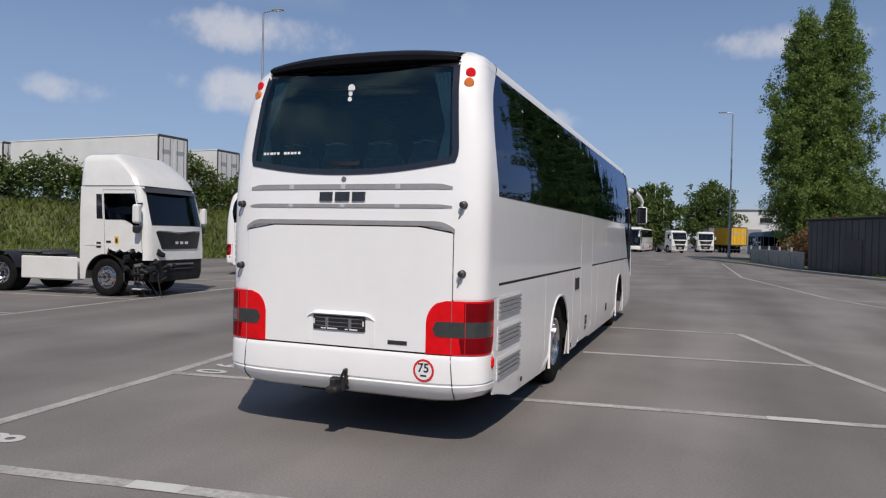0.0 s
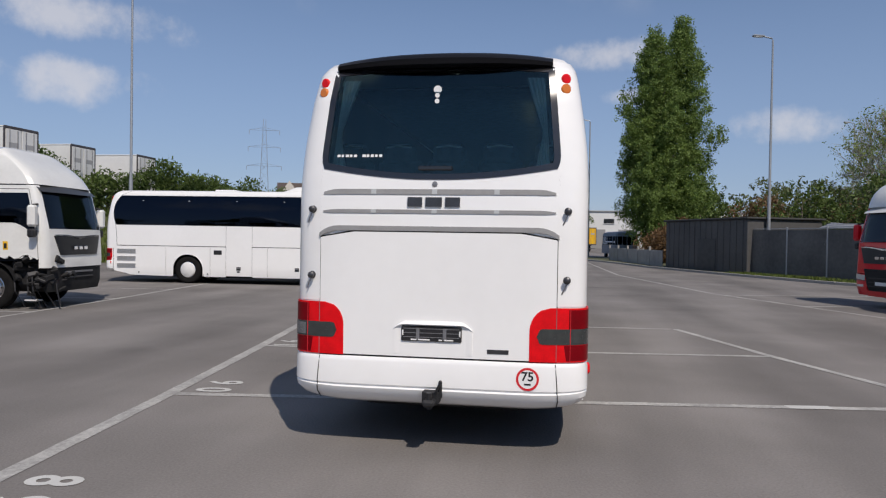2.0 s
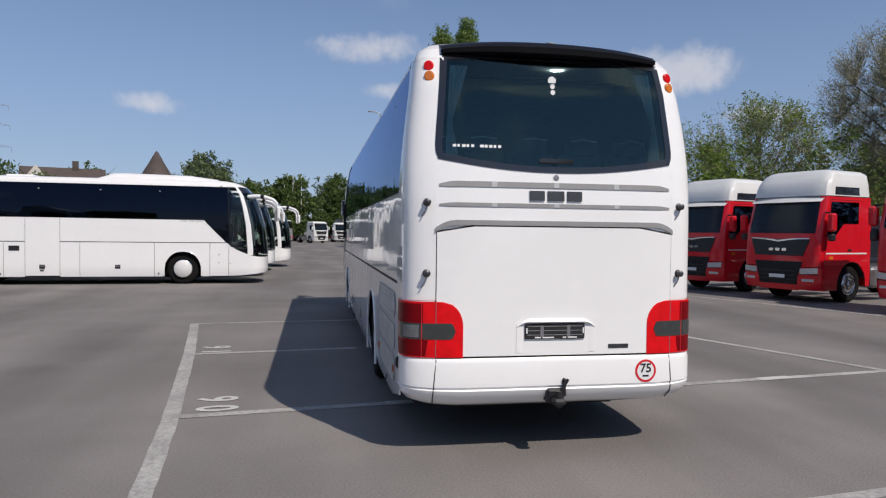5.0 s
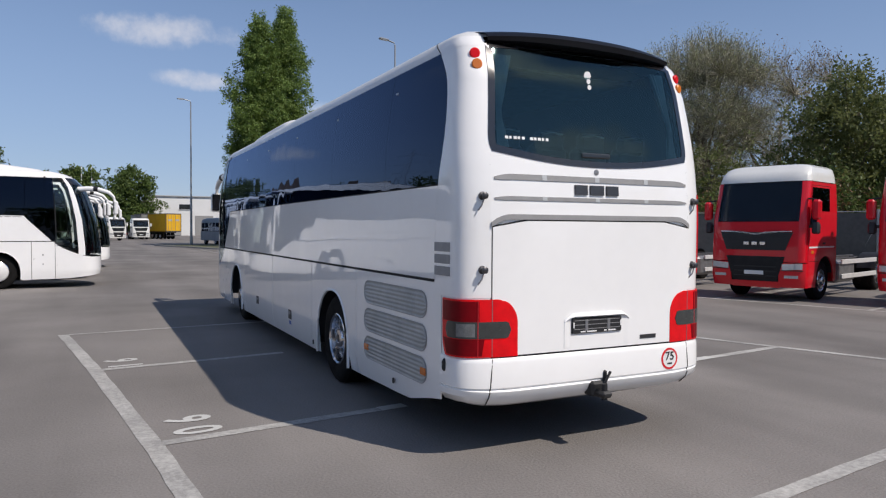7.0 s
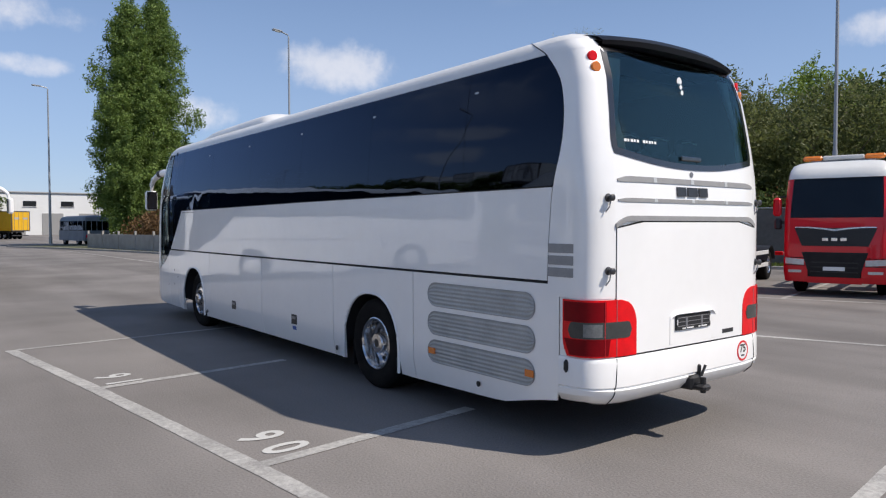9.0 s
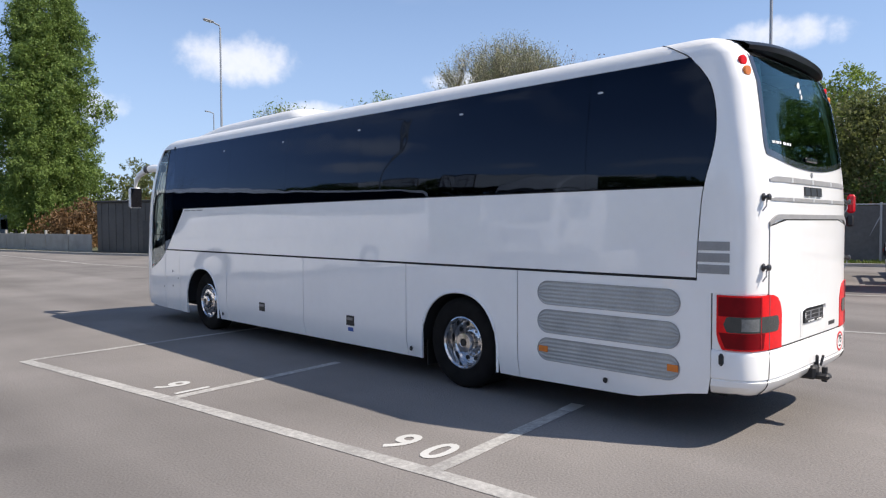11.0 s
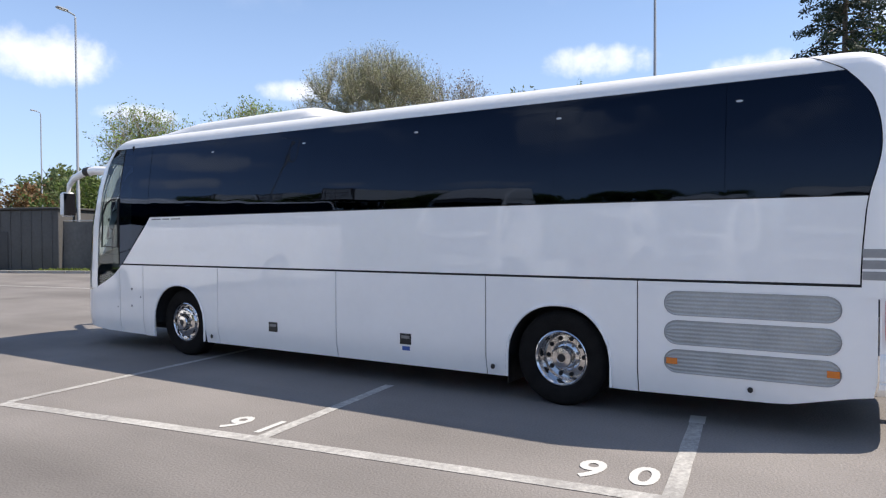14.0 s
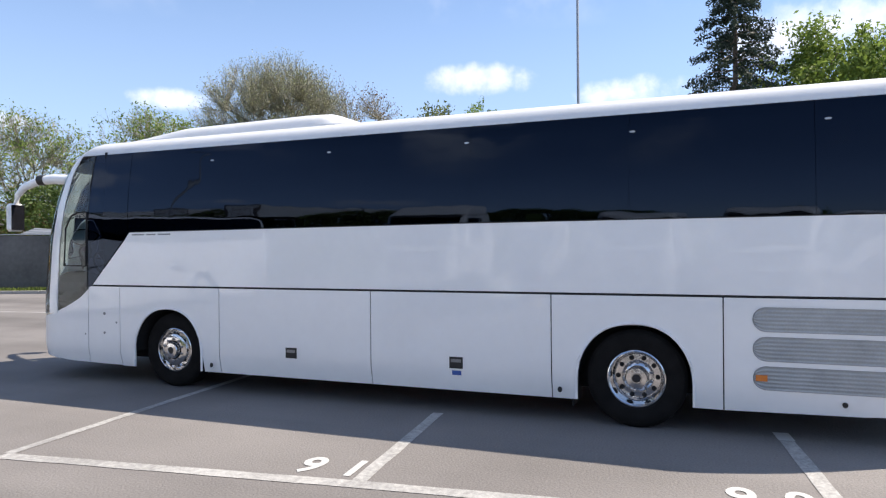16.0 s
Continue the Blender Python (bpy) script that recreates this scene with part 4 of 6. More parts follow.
    for zz in (1.075, 1.04, 1.005):
        P("plate_rib", MB().box((-0.025, -0.030, zz), (0.48, 0.004, 0.005), 0.001), DULLMETAL, "", pl)
    for x, w2 in ((-0.15, 0.05), (-0.06, 0.1), (0.08, 0.03), (0.15, 0.08)):
        P("plate_bar", MB().box((-0.025 + x, -0.0305, 0.984), (w2, 0.003, 0.011), 0.001), STICKERWHITE, "", pl)
    P("name_badge", B.patch(MB(), lambda u, v: (B.sx(0.45 + 0.18 * u), 0.885 + 0.035 * v), 3, 1, 0.016), DARKMETAL, "", hatch)
    # bumper
    dz = [(0.40, -0.09), (0.43, -0.035), (0.50, 0.012), (0.555, 0.018), (0.572, 0.006), (0.59, 0.022), (0.78, 0.020), (0.815, 0.012), (0.826, 0.002)]
    sb = B.sy(0.388)
    bump = P("rear_bumper", B.patch(MB(), lambda u, v: (-sb + 2 * sb * u, dz[min(8, int(round(v * 8)))][0] + lerp([(0.85, 0.0), (1.05, 0.015), (1.28, 0.05), (sb, 0.03)], abs(2 * u - 1) * sb) * (1 - v) ** 1.5), 64, 8, lambda u, v: lerp(dz, dz[min(8, int(round(v * 8)))][0])), WHITE, "white moulded rear bumper")
    for side in (-1, 1):
        P("reflector", MB().tube([B.P(side * B.sy(0.30), z, 0.02) for z in (0.70, 0.72, 0.78, 0.80)], [0.008, 0.022, 0.022, 0.008], 10), REDLENS if side > 0 else BLACK, "", bump)
        P("bumper_seam", MB().tube([B.P(side * B.sx(1.045 - 0.03 * q), 0.43 + 0.385 * q, lerp(dz, 0.43 + 0.385 * q) + 0.001) for q in (0, 0.18, 0.3, 0.38, 0.44, 0.7, 1.0)], 0.0045, 5), SEAM, "", bump)
    st_c = B.P(B.sx(0.79), 0.69, 0.024)
    sticker = P("speed_sticker", MB().lathe([(0.095, 0.0), (0.095, -0.002), (0.0, -0.002)], 36, "y", st_c), STICKERRED, "round white speed sticker with red rim", bump)
    P("sticker_face", MB().lathe([(0.076, -0.003), (0.0, -0.003)], 36, "y", st_c), STICKERWHITE, "", sticker)
    me = text_mesh("75", 0.105)
    me.materials.append(INK)
    me.transform(Matrix.Translation((st_c[0], st_c[1] - 0.005, st_c[2] + 0.012)) @ Matrix.Rotation(radians(90), 4, "X"))
    P("sticker_number", me, INK, "", sticker)
    P("sticker_bar", MB().box((st_c[0], st_c[1] - 0.004, st_c[2] - 0.042), (0.055, 0.002, 0.014), 0), INK, "", sticker)
    hit = P("tow_hitch", MB().box((-0.02, 0.02, 0.50), (0.15, 0.16, 0.13), 0.02).box((-0.02, -0.09, 0.47), (0.11, 0.16, 0.06), 0.02).box((0.06, -0.02, 0.57), (0.03, 0.05, 0.16), 0.01).tube([(-0.02, -0.12, 0.42), (-0.02, -0.12, 0.56)], 0.025, 10), BLACK, "black jaw tow hitch")
    P("hitch_lever", MB().tube([(0.03, -0.07, 0.56), (0.075, -0.08, 0.65)], 0.012, 8), BLACK, "", hit)
    P("tow_eye_bracket", MB().box((0.85, 0.25, 0.42), (0.12, 0.1, 0.05), 0.01), BLACK)
    for x in (-0.55, 0.55):
        P("mud_flap", MB().box((x * 1.55, 3.92, 0.36), (0.5, 0.015, 0.36), 0.004), BLACK)
    # rear window: frame band, pane, roof spoiler
    wx = winx
    def wfn(u, v, inset=0.0):
        q = 2 * u - 1
        z = zb(q * 0.93) + inset * 0.9 + (3.305 - 0.03 * q * q - inset - zb(q * 0.93) - inset * 0.9) * v
        return xs(q * (wx(z) - inset), z), z
    frame_mb = MB()
    ring_o = [(i / 30, 0) for i in range(30)] + [(1, j / 16) for j in range(16)] + [(1 - i / 30, 1) for i in range(30)] + [(0, 1 - j / 16) for j in range(16)]
    V = [B.P(*wfn(u, v), 0.010) for u, v in ring_o] + [B.P(*wfn(u, v, 0.055), 0.010) for u, v in ring_o] + [B.P(*wfn(u, v), -0.012) for u, v in ring_o] + [B.P(*wfn(u, v, 0.055), -0.02) for u, v in ring_o]
    m_ = len(ring_o)
    F = []
    for k in range(m_):
        q = (k + 1) % m_
        F += [(k, q, m_ + q, m_ + k), (q, k, 2 * m_ + k, 2 * m_ + q), (m_ + k, m_ + q, 3 * m_ + q, 3 * m_ + k)]
    win = P("rear_window", frame_mb.add(V, F), GLOSSBLACK, "black edged tinted rear window")
    P("rear_pane", B.patch(MB(), lambda u, v: wfn(u, v, 0.05), 24, 16, 0.006, rim=False), REARGLASS, "tinted rear pane", win)
    for i, w2 in enumerate((0.028, 0.02, 0.03, 0.022, 0.026, 0.0, 0.032, 0.024, 0.028, 0.022, 0.026)):
        if w2:
            P("window_lettering", B.patch(MB(), lambda u, v, i=i, w2=w2: (B.sx(-0.9 + 0.038 * i + w2 * u), 2.50 + 0.022 * v), 1, 1, 0.0095, 0.001), STICKERWHITE, "", win)
    # round white stickers on the rear pane
    for zz, ww in ((3.075, 0.045), (3.025, 0.026), (2.975, 0.026)):
        c = B.P(B.sx(-0.03), zz, 0.011)
        P("window_sticker", MB().lathe([(ww * 0.8, -0.001), (0, -0.001)], 16, "y", c), STICKERWHITE, "", win)
    c = B.P(B.sx(0.0), 2.40, 0.012)
    P("wiper_pod", MB().box((-0.02, c[1] - 0.004, 2.405), (0.3, 0.02, 0.04), 0.01), GLOSSBLACK, "", win)
    def spo(u, v):
        q = 2 * u - 1
        t = v
        x = q * (0.955 - 0.0 * t)
        arch_z = 0.045 * (1 - q * q)
        prof = [(0.0, 3.275, 0.20), (0.1, 3.28, 0.13), (0.3, 3.31, 0.12), (0.5, 3.35, 0.18), (0.7, 3.392, 0.32), (1.0, 3.425, 0.85)]
        z = lerp([(a, b) for a, b, c in prof], t) + arch_z * min(1, t * 2.2 + 0.1)
        y = lerp([(a, c) for a, b, c in prof], t) + 0.11 * abs(q) ** 3
        if t == 1.0:
            z -= 0.02
        return (x, y, z)
    P("roof_spoiler", MB().grid(spo, 40, 20), MATTBLACK, "gloss black rear roof spoiler", smooth=50)
    P("spoiler_underside", MB().grid(lambda u, v: (lambda p: (p[0], p[1] + 0.14 * v, p[2] + 0.012 * v))(spo(1 - u, 0)), 30, 2), MATTBLACK)
    # curtains and back row of seats seen through the rear window
    for side in (-1, 1):
        P("curtain", MB().grid(lambda u, v: (side * (0.945 - 0.055 * v - (0.035 + 0.19 * abs(v - 0.38) ** 0.9) * u), 0.085 + 0.15 * v + 0.014 * math.sin(u * 26), 2.42 + 0.76 * v), 26, 12), FABRIC, "pale pleated curtain")
    for k in range(5):
        x = -0.96 + 0.48 * k
        st_ = P("coach_seat", MB().box((x, 0.78, 2.1), (0.43, 0.14, 0.95), 0.06), SEATCLOTH)
        P("headrest", MB().box((x, 0.74, 2.6), (0.32, 0.1, 0.2), 0.045), SEATCLOTH, "", st_)
        # highlight on the headrest's top edge, modelled as a pale grey tube
        P("seat_piping", MB().tube([(x - 0.12, 0.69, 2.66), (x, 0.685, 2.672), (x + 0.12, 0.69, 2.66)], 0.008, 5), COVERGREY, "pale line standing in for the highlight along the headrest", st_)
    P("headliner", MB().box((0, 5.6, 3.2), (1.9, 9.8, 0.03), 0.01), SEATCLOTH)
    P("parcel_shelf", MB().box((0, 0.5, 2.26), (2.1, 0.5, 0.04), 0.01), SEATCLOTH)
    return top


main_coach = coach(pose(-0.02, 0.0, 0.0), "white touring coach with black tinted windows and red tail lamps")


# ---- other vehicles ----
main_set = [(-15.95, 19.75), (-16.2, 23.5), (-16.1, 27.3), (-15.5, 31.0)]
for x, y in main_set:
    c2 = copy_thing(main_coach, pose(x, y, 0, 0, 0, -86.5))
    tagged(c2, "white touring coach parked side by side in a row", "coach", "row of parked coaches")
COVER = mat("white_wheel_cover", (0.72, 0.72, 0.71), 0.45, vary=0.12, scale=7)
for ob in [o for o in bpy.data.objects if o.name.startswith("coach") and o.parent is None and o is not main_coach]:
    for w in [o for o in ob.children if o.name.startswith("wheel") and o.data and len(o.children) > 2]:
        for small in [o for o in w.children if o.name.startswith(("rim_hole", "wheel_nut", "cap"))]:
            bpy.data.objects.remove(small)
        bb = [Vector(c) for c in w.bound_box]
        cx, cy, cz = sum(v.x for v in bb) / 8, sum(v.y for v in bb) / 8, sum(v.z for v in bb) / 8
        g = 1 if cx > 0 else -1
        fx = g * 1.215
        part("wheel_cover", MB().lathe([(0.29, fx), (0.27, fx + g * 0.03), (0.2, fx + g * 0.06), (0.13, fx + g * 0.085), (0.0, fx + g * 0.09)], 28, "x", (0, cy, cz), flip=g < 0), COVER, w, "white domed wheel cover")
far_coach = copy_thing(main_coach, pose(-6.7, 110.8, 0, 0, 0, 176))
tagged(far_coach, "white coach facing the yard in the distance", "coach")

RED = mat("red_truck_paint", (0.68, 0.006, 0.018), 0.38, vary=0.08, scale=2, coat=0.6, spec=0.3)
TRUCKWHITE = mat("white_truck_paint", (0.78, 0.78, 0.75), 0.4, vary=0.08, scale=1.5, fine=14, coat=0.8)
HEADLAMP = mat("headlamp_glass", (0.6, 0.62, 0.64), 0.12, 0.3, vary=0.3, scale=20, coat=1.0)
CHASSIS = mat("chassis_paint", (0.06, 0.06, 0.065), 0.6, vary=0.3, scale=5)
RAILWHITE = mat("pale_grey_rail_paint", (0.6, 0.6, 0.6), 0.5, vary=0.15, scale=5)
YELLOW = mat("yellow_vinyl", (0.85, 0.5, 0.02), 0.45, vary=0.08)


def truck(m, label, paint, roof_paint, lower_paint, H=3.6, chassis=4.6, rails=CHASSIS, wrecked=False, group="", skirt=False, levels=((0, 0), (4, 4))):
    """A cab-over tractor or chassis truck, front at local y = 0, pointing along +y; levels lift the cab's waist and roof joint."""
    red = paint is RED
    mid_roof = len(levels) > 2
    up = lambda z: z if z < 2.95 else 2.95 + (z - 2.95) * (H - 2.95) / 0.65
    slope = [(2.9, -0.30), (3.0, -0.36), (up(3.12), -0.48), (up(3.3), -0.78), (up(3.5), -1.2), (up(3.58), -1.5), (up(3.61), -1.9)] if skirt else [(2.9, -0.30), (up(3.1), -0.34), (up(3.3), -0.45), (up(3.5), -0.68), (up(3.57), -0.9), (up(3.61), -1.5)]
    S = Shell(1.23, 2.3, 0.12, 8.0, 0.32, 4.2,
              [(0.3, 1.19), (0.6, 1.23), (2.2, 1.235), (2.95, 1.2), (up(3.25), 1.165), (up(3.45), 1.11), (up(3.55), 0.98), (up(3.6), 0.6), (up(3.61), 0.05)],
              [(0.3, 0.0), (2.95, 0.0), (up(3.5), 0.02), (up(3.61), 0.35)],
              [(0.3, -0.08), (0.6, 0.0), (1.2, 0.0), (1.95, -0.05)] + slope, straight=True)
    top = thing("truck", label, "truck", group, m=m)

    def P(name, mb, material, lab="", parent=top, smooth=32):
        mb.v = [(v[0], v[1] - 2.3, float(np.interp(v[2], [a for a, b in levels], [b for a, b in levels]))) for v in mb.v]
        return part(name, mb, material, parent, lab, smooth)

    end = S.end
    yw = 0.85
    arch2 = lambda y: 0.45 if abs(y - yw) > 0.62 else max(0.45, 0.52 + 0.62 * math.sqrt(max(0, 1 - ((y - yw) / 0.62) ** 2)))
    ragged = random.Random(9)
    tear = [ragged.uniform(-0.05, 0.07) for _ in range(60)]
    torn = lambda y, g: max(arch2(y), 1.24 + tear[int(y * 20) % 60]) if wrecked and g > 0 and y > 0.95 else arch2(y)
    P("interior", S.patch(MB(), lambda u, v: (-end + 2 * end * u, 1.15 + (up(3.5) - 1.15) * v), 60, 8, -0.09, rim=False), DARK)
    P("engine_block", MB().box((0, 1.1, 0.75), (1.5, 2.0, 0.7), 0.08), SEAM)
    s_f = S.sy(2.06)
    side_paint = paint
    for g in (-1, 1):
        P("cab_side", S.patch(MB(), lambda u, v: (lambda y: (g * S.sy(y), torn(y, g) + (2.95 - torn(y, g)) * v))(-0.0 + 2.06 * u), 40, 14, 0.0, 0.03), side_paint)
        P("door_gap", S.panel(g, 0.86 if not red else 0.50, 2.05, lambda y: max(1.02, torn(y, g)), 2.86, 10, 10, 0.003, 0.002), SEAM)
        door = P("door", S.panel(g, 0.872 if not red else 0.512, 2.04, lambda y: max(1.03, torn(y, g) + 0.01), 2.845, 10, 12, 0.007, 0.008), side_paint)
        wy, wz0, wz1 = (0.90, 2.06, 2.76) if wrecked else (0.98, 1.98, 2.66) if not red else (0.66, 2.2, 2.8)
        wlow = lambda y: wz0 - (0.3 * max(0, (y - 1.5) / 0.5) ** 1.5 if not red else 0.36 * min(1, max(0, (y - 1.35) / 0.3)))
        P("door_window", S.panel(g, wy, 2.0, wlow, wz1, 10, 6, 0.012, 0.006), SIDEGLASS, "dark side window", door)
        P("window_backing", S.panel(g, wy, 2.0, wlow, wz1, 10, 6, 0.009, 0.002), DARK, "", door)
        if wrecked:
            P("quarter_window", S.panel(g, 0.62, 0.82, wz0 + 0.02, wz1 - 0.02, 3, 4, 0.006, 0.006), GLOSSBLACK, "narrow dark quarter window")
        P("door_handle", S.panel(g, 0.93, 1.08, 1.45, 1.5, 2, 1, 0.025, 0.02), BLACK, "", door)
        P("side_stripe", S.panel(g, 0.02, 2.0, 1.36, 1.40, 8, 1, 0.010, 0.006), LAMPWHITE if red else paint)
        # roof side window or seam
        P("roof_joint", S.panel(g, 0.0, 2.0, 2.945, 2.965, 10, 1, 0.004, 0.01), SEAM)
        if red and not mid_roof:
            P("roof_side_window", S.panel(g, 0.62, 1.85, 3.0, 3.22, 8, 2, 0.004, 0.01), GLOSSBLACK)
        # corner post between door and windscreen
        P("corner_post", S.patch(MB(), lambda u, v: (g * (S.sy(2.06) + (S.sx(1.06, True) - S.sy(2.06)) * u), 1.0 + 1.95 * v), 6, 12, 0.002), paint)
        # headlamps and corners of the bumper
        if not wrecked:
            P("bumper_corner", S.patch(MB(), lambda u, v: (g * (S.sy(1.5) + (S.sx(0.62, True) - S.sy(1.5)) * u), 0.36 + 0.62 * v), 12, 6, 0.012), lower_paint, "")
            hl = P("headlamp", S.patch(MB(), lambda u, v: (g * (S.sx(1.16, True) + (S.sx(0.70, True) - S.sx(1.16, True)) * u), 0.80 + 0.15 * v + 0.03 * (1 - u)), 8, 3, 0.022), HEADLAMP, "clear headlamp")
            P("headlamp_edge", S.patch(MB(), lambda u, v: (g * (S.sx(1.17, True) + (S.sx(0.68, True) - S.sx(1.17, True)) * u), 0.785 + 0.02 * v), 8, 1, 0.026), BLACK, "", hl)
            P("fog_lamp", S.patch(MB(), lambda u, v: (g * (S.sx(1.08, True) + (S.sx(0.76, True) - S.sx(1.08, True)) * u), 0.60 + 0.07 * v), 5, 2, 0.02), HEADLAMP)
            P("step_panel", S.panel(g, 1.50, 2.05, 0.40, 1.01, 6, 4, 0.006), lower_paint)
        not (wrecked and g > 0) and P("indicator", S.panel(g, 1.7, 1.86, 1.22, 1.30, 2, 1, 0.015), ORANGE)
        # mirrors
        mir = P("mirror", MB().box((g * 1.42, 2.02, 2.22), (0.2, 0.2, 0.5), 0.05), paint, "mirror housing")
        P("wide_mirror", MB().box((g * 1.40, 2.0, 1.82), (0.18, 0.17, 0.2), 0.04), BLACK, "", mir)
        P("mirror_bracket", MB().tube([(g * 1.2, 2.0, 2.5), (g * 1.4, 2.03, 2.48)], 0.025, 6).tube([(g * 1.2, 2.0, 1.86), (g * 1.38, 2.0, 1.86)], 0.025, 6), BLACK, "", mir)
    P("cab_back", S.patch(MB(), lambda u, v: (-S.sx(1.2) + 2 * S.sx(1.2) * u, 0.95 + (2.95 - 0.95) * v), 12, 6, 0.0), side_paint)
    ZR = [up(z) for z in (2.965, 3.05, 3.15, 3.25, 3.33, 3.4, 3.45, 3.5, 3.54, 3.57, 3.59, 3.6, 3.61)]
    P("cab_roof", S.patch(MB(), lambda u, v: (-end + 2 * end * u, ZR[min(12, int(round(v * 12)))]), 70, 12, 0.0, rim=False), roof_paint, "white high cab roof" if roof_paint is TRUCKWHITE else "")
    fx = S.sx(1.06, True)
    P("windscreen", S.patch(MB(), lambda u, v: ((fx + (end - fx) * u), 1.93 + (1.01 if mid_roof else 0.92) * v), 10, 8, 0.0), CLEARGLASS)
    P("windscreen", S.patch(MB(), lambda u, v: (-(end + (fx - end) * u), 1.93 + (1.01 if mid_roof else 0.92) * v), 10, 8, 0.0), CLEARGLASS)
    visor = lambda u, v: (lambda q: (q * 1.12, 2.20 - 0.10 * q * q - 0.30 + 0.26 * (1 - v) + 0.0, 2.80 + 0.2 * v))(2 * u - 1)
    mid_roof or P("sun_visor", MB().grid(visor, 16, 3), mat("smoked_visor", (0.05, 0.05, 0.05), 0.3, vary=0.2) if not red else roof_paint)

    def front(name, x0, z0, z1, d, material, lab="", x1=None, parent=top, nv=3):
        """A band across the front, half width x0 at its foot and x1 at its head."""
        a, b = S.sx(x0, True), S.sx(x1 or x0, True)
        for g in (-1, 1):
            P(name, S.patch(MB(), lambda u, v: (g * (a + (b - a) * v + (end - a - (b - a) * v) * u), z0 + (z1 - z0) * v), 8, nv, d, 0.03), material, lab, parent)
    front("front_panel", 1.06, 1.0, 1.925, 0.0, paint)
    front("grille_upper", 0.76, 1.30, 1.76, 0.022, mat("grille_black", (0.012, 0.012, 0.013), 0.35, vary=0.3, scale=30), "", 0.94)
    for g in (-1, 1):
        P("chrome_strip", S.patch(MB(), lambda u, v: (g * (S.sx(0.92, True) + (end - S.sx(0.92, True)) * u), 1.77 - 0.09 * u ** 2 + (0.022 + 0.03 * u) * v), 10, 2, 0.04, 0.03), CHROME, "chrome strip with a dip in the middle")
    for q in (1.32, 1.58):
        front("grille_bar", 0.74, q, q + 0.016, 0.030, BLACK)
    for k in range(3):
        P("badge_letter", MB().box((-0.21 + 0.21 * k, 2.3 + 0.035, 1.47), (0.15, 0.02, 0.09), 0.01), CHROME, "plain chrome badge block")
    if not wrecked:
        front("front_bumper", 0.64, 0.34, 0.50, 0.02, lower_paint)
        front("grille_lower", 0.56, 0.46, 1.14, 0.014, SEAM, "", 0.76)
        for q in (0.62, 0.74, 0.86):
            front("grille_bar", 0.54, q, q + 0.03, 0.022, BLACK)
        P("plate_blank", MB().box((0, 2.34, 0.72), (0.5, 0.015, 0.1), 0.004), LAMPWHITE)
    else:
        front("torn_front", 1.12, 0.42, 1.04, -0.03, SEAM)
        P("exposed_frame", MB().box((0.46, 1.7, 0.84), (1.0, 0.85, 0.7), 0.1), SEAM)
        junk = random.Random(5)
        for k in range(90):
            cx, cy, cz = junk.uniform(0.1, 1.2), junk.uniform(1.35, 2.3), junk.uniform(0.35, 1.25)
            mb = MB()
            mb.box((0, 0, 0), (junk.uniform(0.06, 0.3), junk.uniform(0.05, 0.28), junk.uniform(0.03, 0.13)), 0.012)
            R = Euler((junk.uniform(-0.6, 0.6), junk.uniform(-0.6, 0.6), junk.uniform(-1, 1))).to_matrix()
            mb.v = [tuple(R @ Vector(v) + Vector((cx, cy, cz))) for v in mb.v]
            P("torn_bracket", mb, junk.choice((SEAM, SEAM, SEAM, BLACK, SEAM, CHASSIS, SEAM, SEAM)))
        for k in range(7):
            a = Vector((junk.uniform(0.6, 1.25), junk.uniform(1.3, 2.3), 0.8))
            P("hanging_cable", MB().tube([a, a + Vector((0.1, 0.1, -0.35)), a + Vector((0.15 * junk.uniform(-1, 1), 0.2, -0.74))], 0.018, 6), BLACK)
        P("torn_panel", MB().box((0.95, 1.75, 0.22), (0.28, 0.3, 0.04), 0.02), RAILWHITE)
        front("lower_grille_bar", 0.6, 0.86, 0.9, 0.0, DULLMETAL)
        front("lower_grille_bar", 0.6, 0.74, 0.77, 0.0, CHASSIS)
        mkr = P("door_label", S.panel(1, 1.20, 1.32, 1.42, 1.62, 1, 1, 0.016, 0.003), YELLOW, "small yellow label")
        P("label_print", S.panel(1, 1.225, 1.295, 1.45, 1.57, 1, 1, 0.019, 0.002), INK, "", mkr)
        P("fuel_cap_pocket", S.panel(1, 0.60, 0.74, 1.30, 1.46, 2, 2, 0.008), BLACK)
    # wheels, rails and fittings
    axles = [(1.12, yw, False), (1.12, -2.75 if chassis < 6 else -3.9, True)]
    for x, y, dual in axles:
        for g in (-1, 1):
            wheel(top, g * x, y - 2.3, g, dual)
            P("mudguard", MB().grid(lambda u, v: (g * (0.72 + 0.5 * v), y + 0.62 * math.cos(math.pi * (0.08 + 0.84 * u)), 0.53 + 0.62 * math.sin(math.pi * (0.08 + 0.84 * u))), 16, 2), BLACK)
    for g in (-1, 1):
        P("chassis_rail", MB().box((g * 0.42, -chassis / 2 + 0.6, 0.85), (0.09, chassis + 1.2, 0.28), 0.01), CHASSIS)
        P("fuel_tank", MB().box((g * 0.92, -0.95, 0.68), (0.5, 1.5, 0.6), 0.08), TRUCKWHITE if skirt else DULLMETAL)
        if rails is RAILWHITE:
            for q in (0.55, 0.95):
                P("side_guard", MB().box((g * 1.2, -2.0, q), (0.04, 3.0, 0.13), 0.01), RAILWHITE, "pale side guard rail")
        if skirt:
            P("side_skirt", MB().box((g * 1.2, -1.0, 0.72), (0.05, 1.9, 0.62), 0.03), TRUCKWHITE)
        P("rear_lamp", MB().box((g * 0.95, -chassis, 0.8), (0.3, 0.06, 0.14), 0.02), REDLENS)
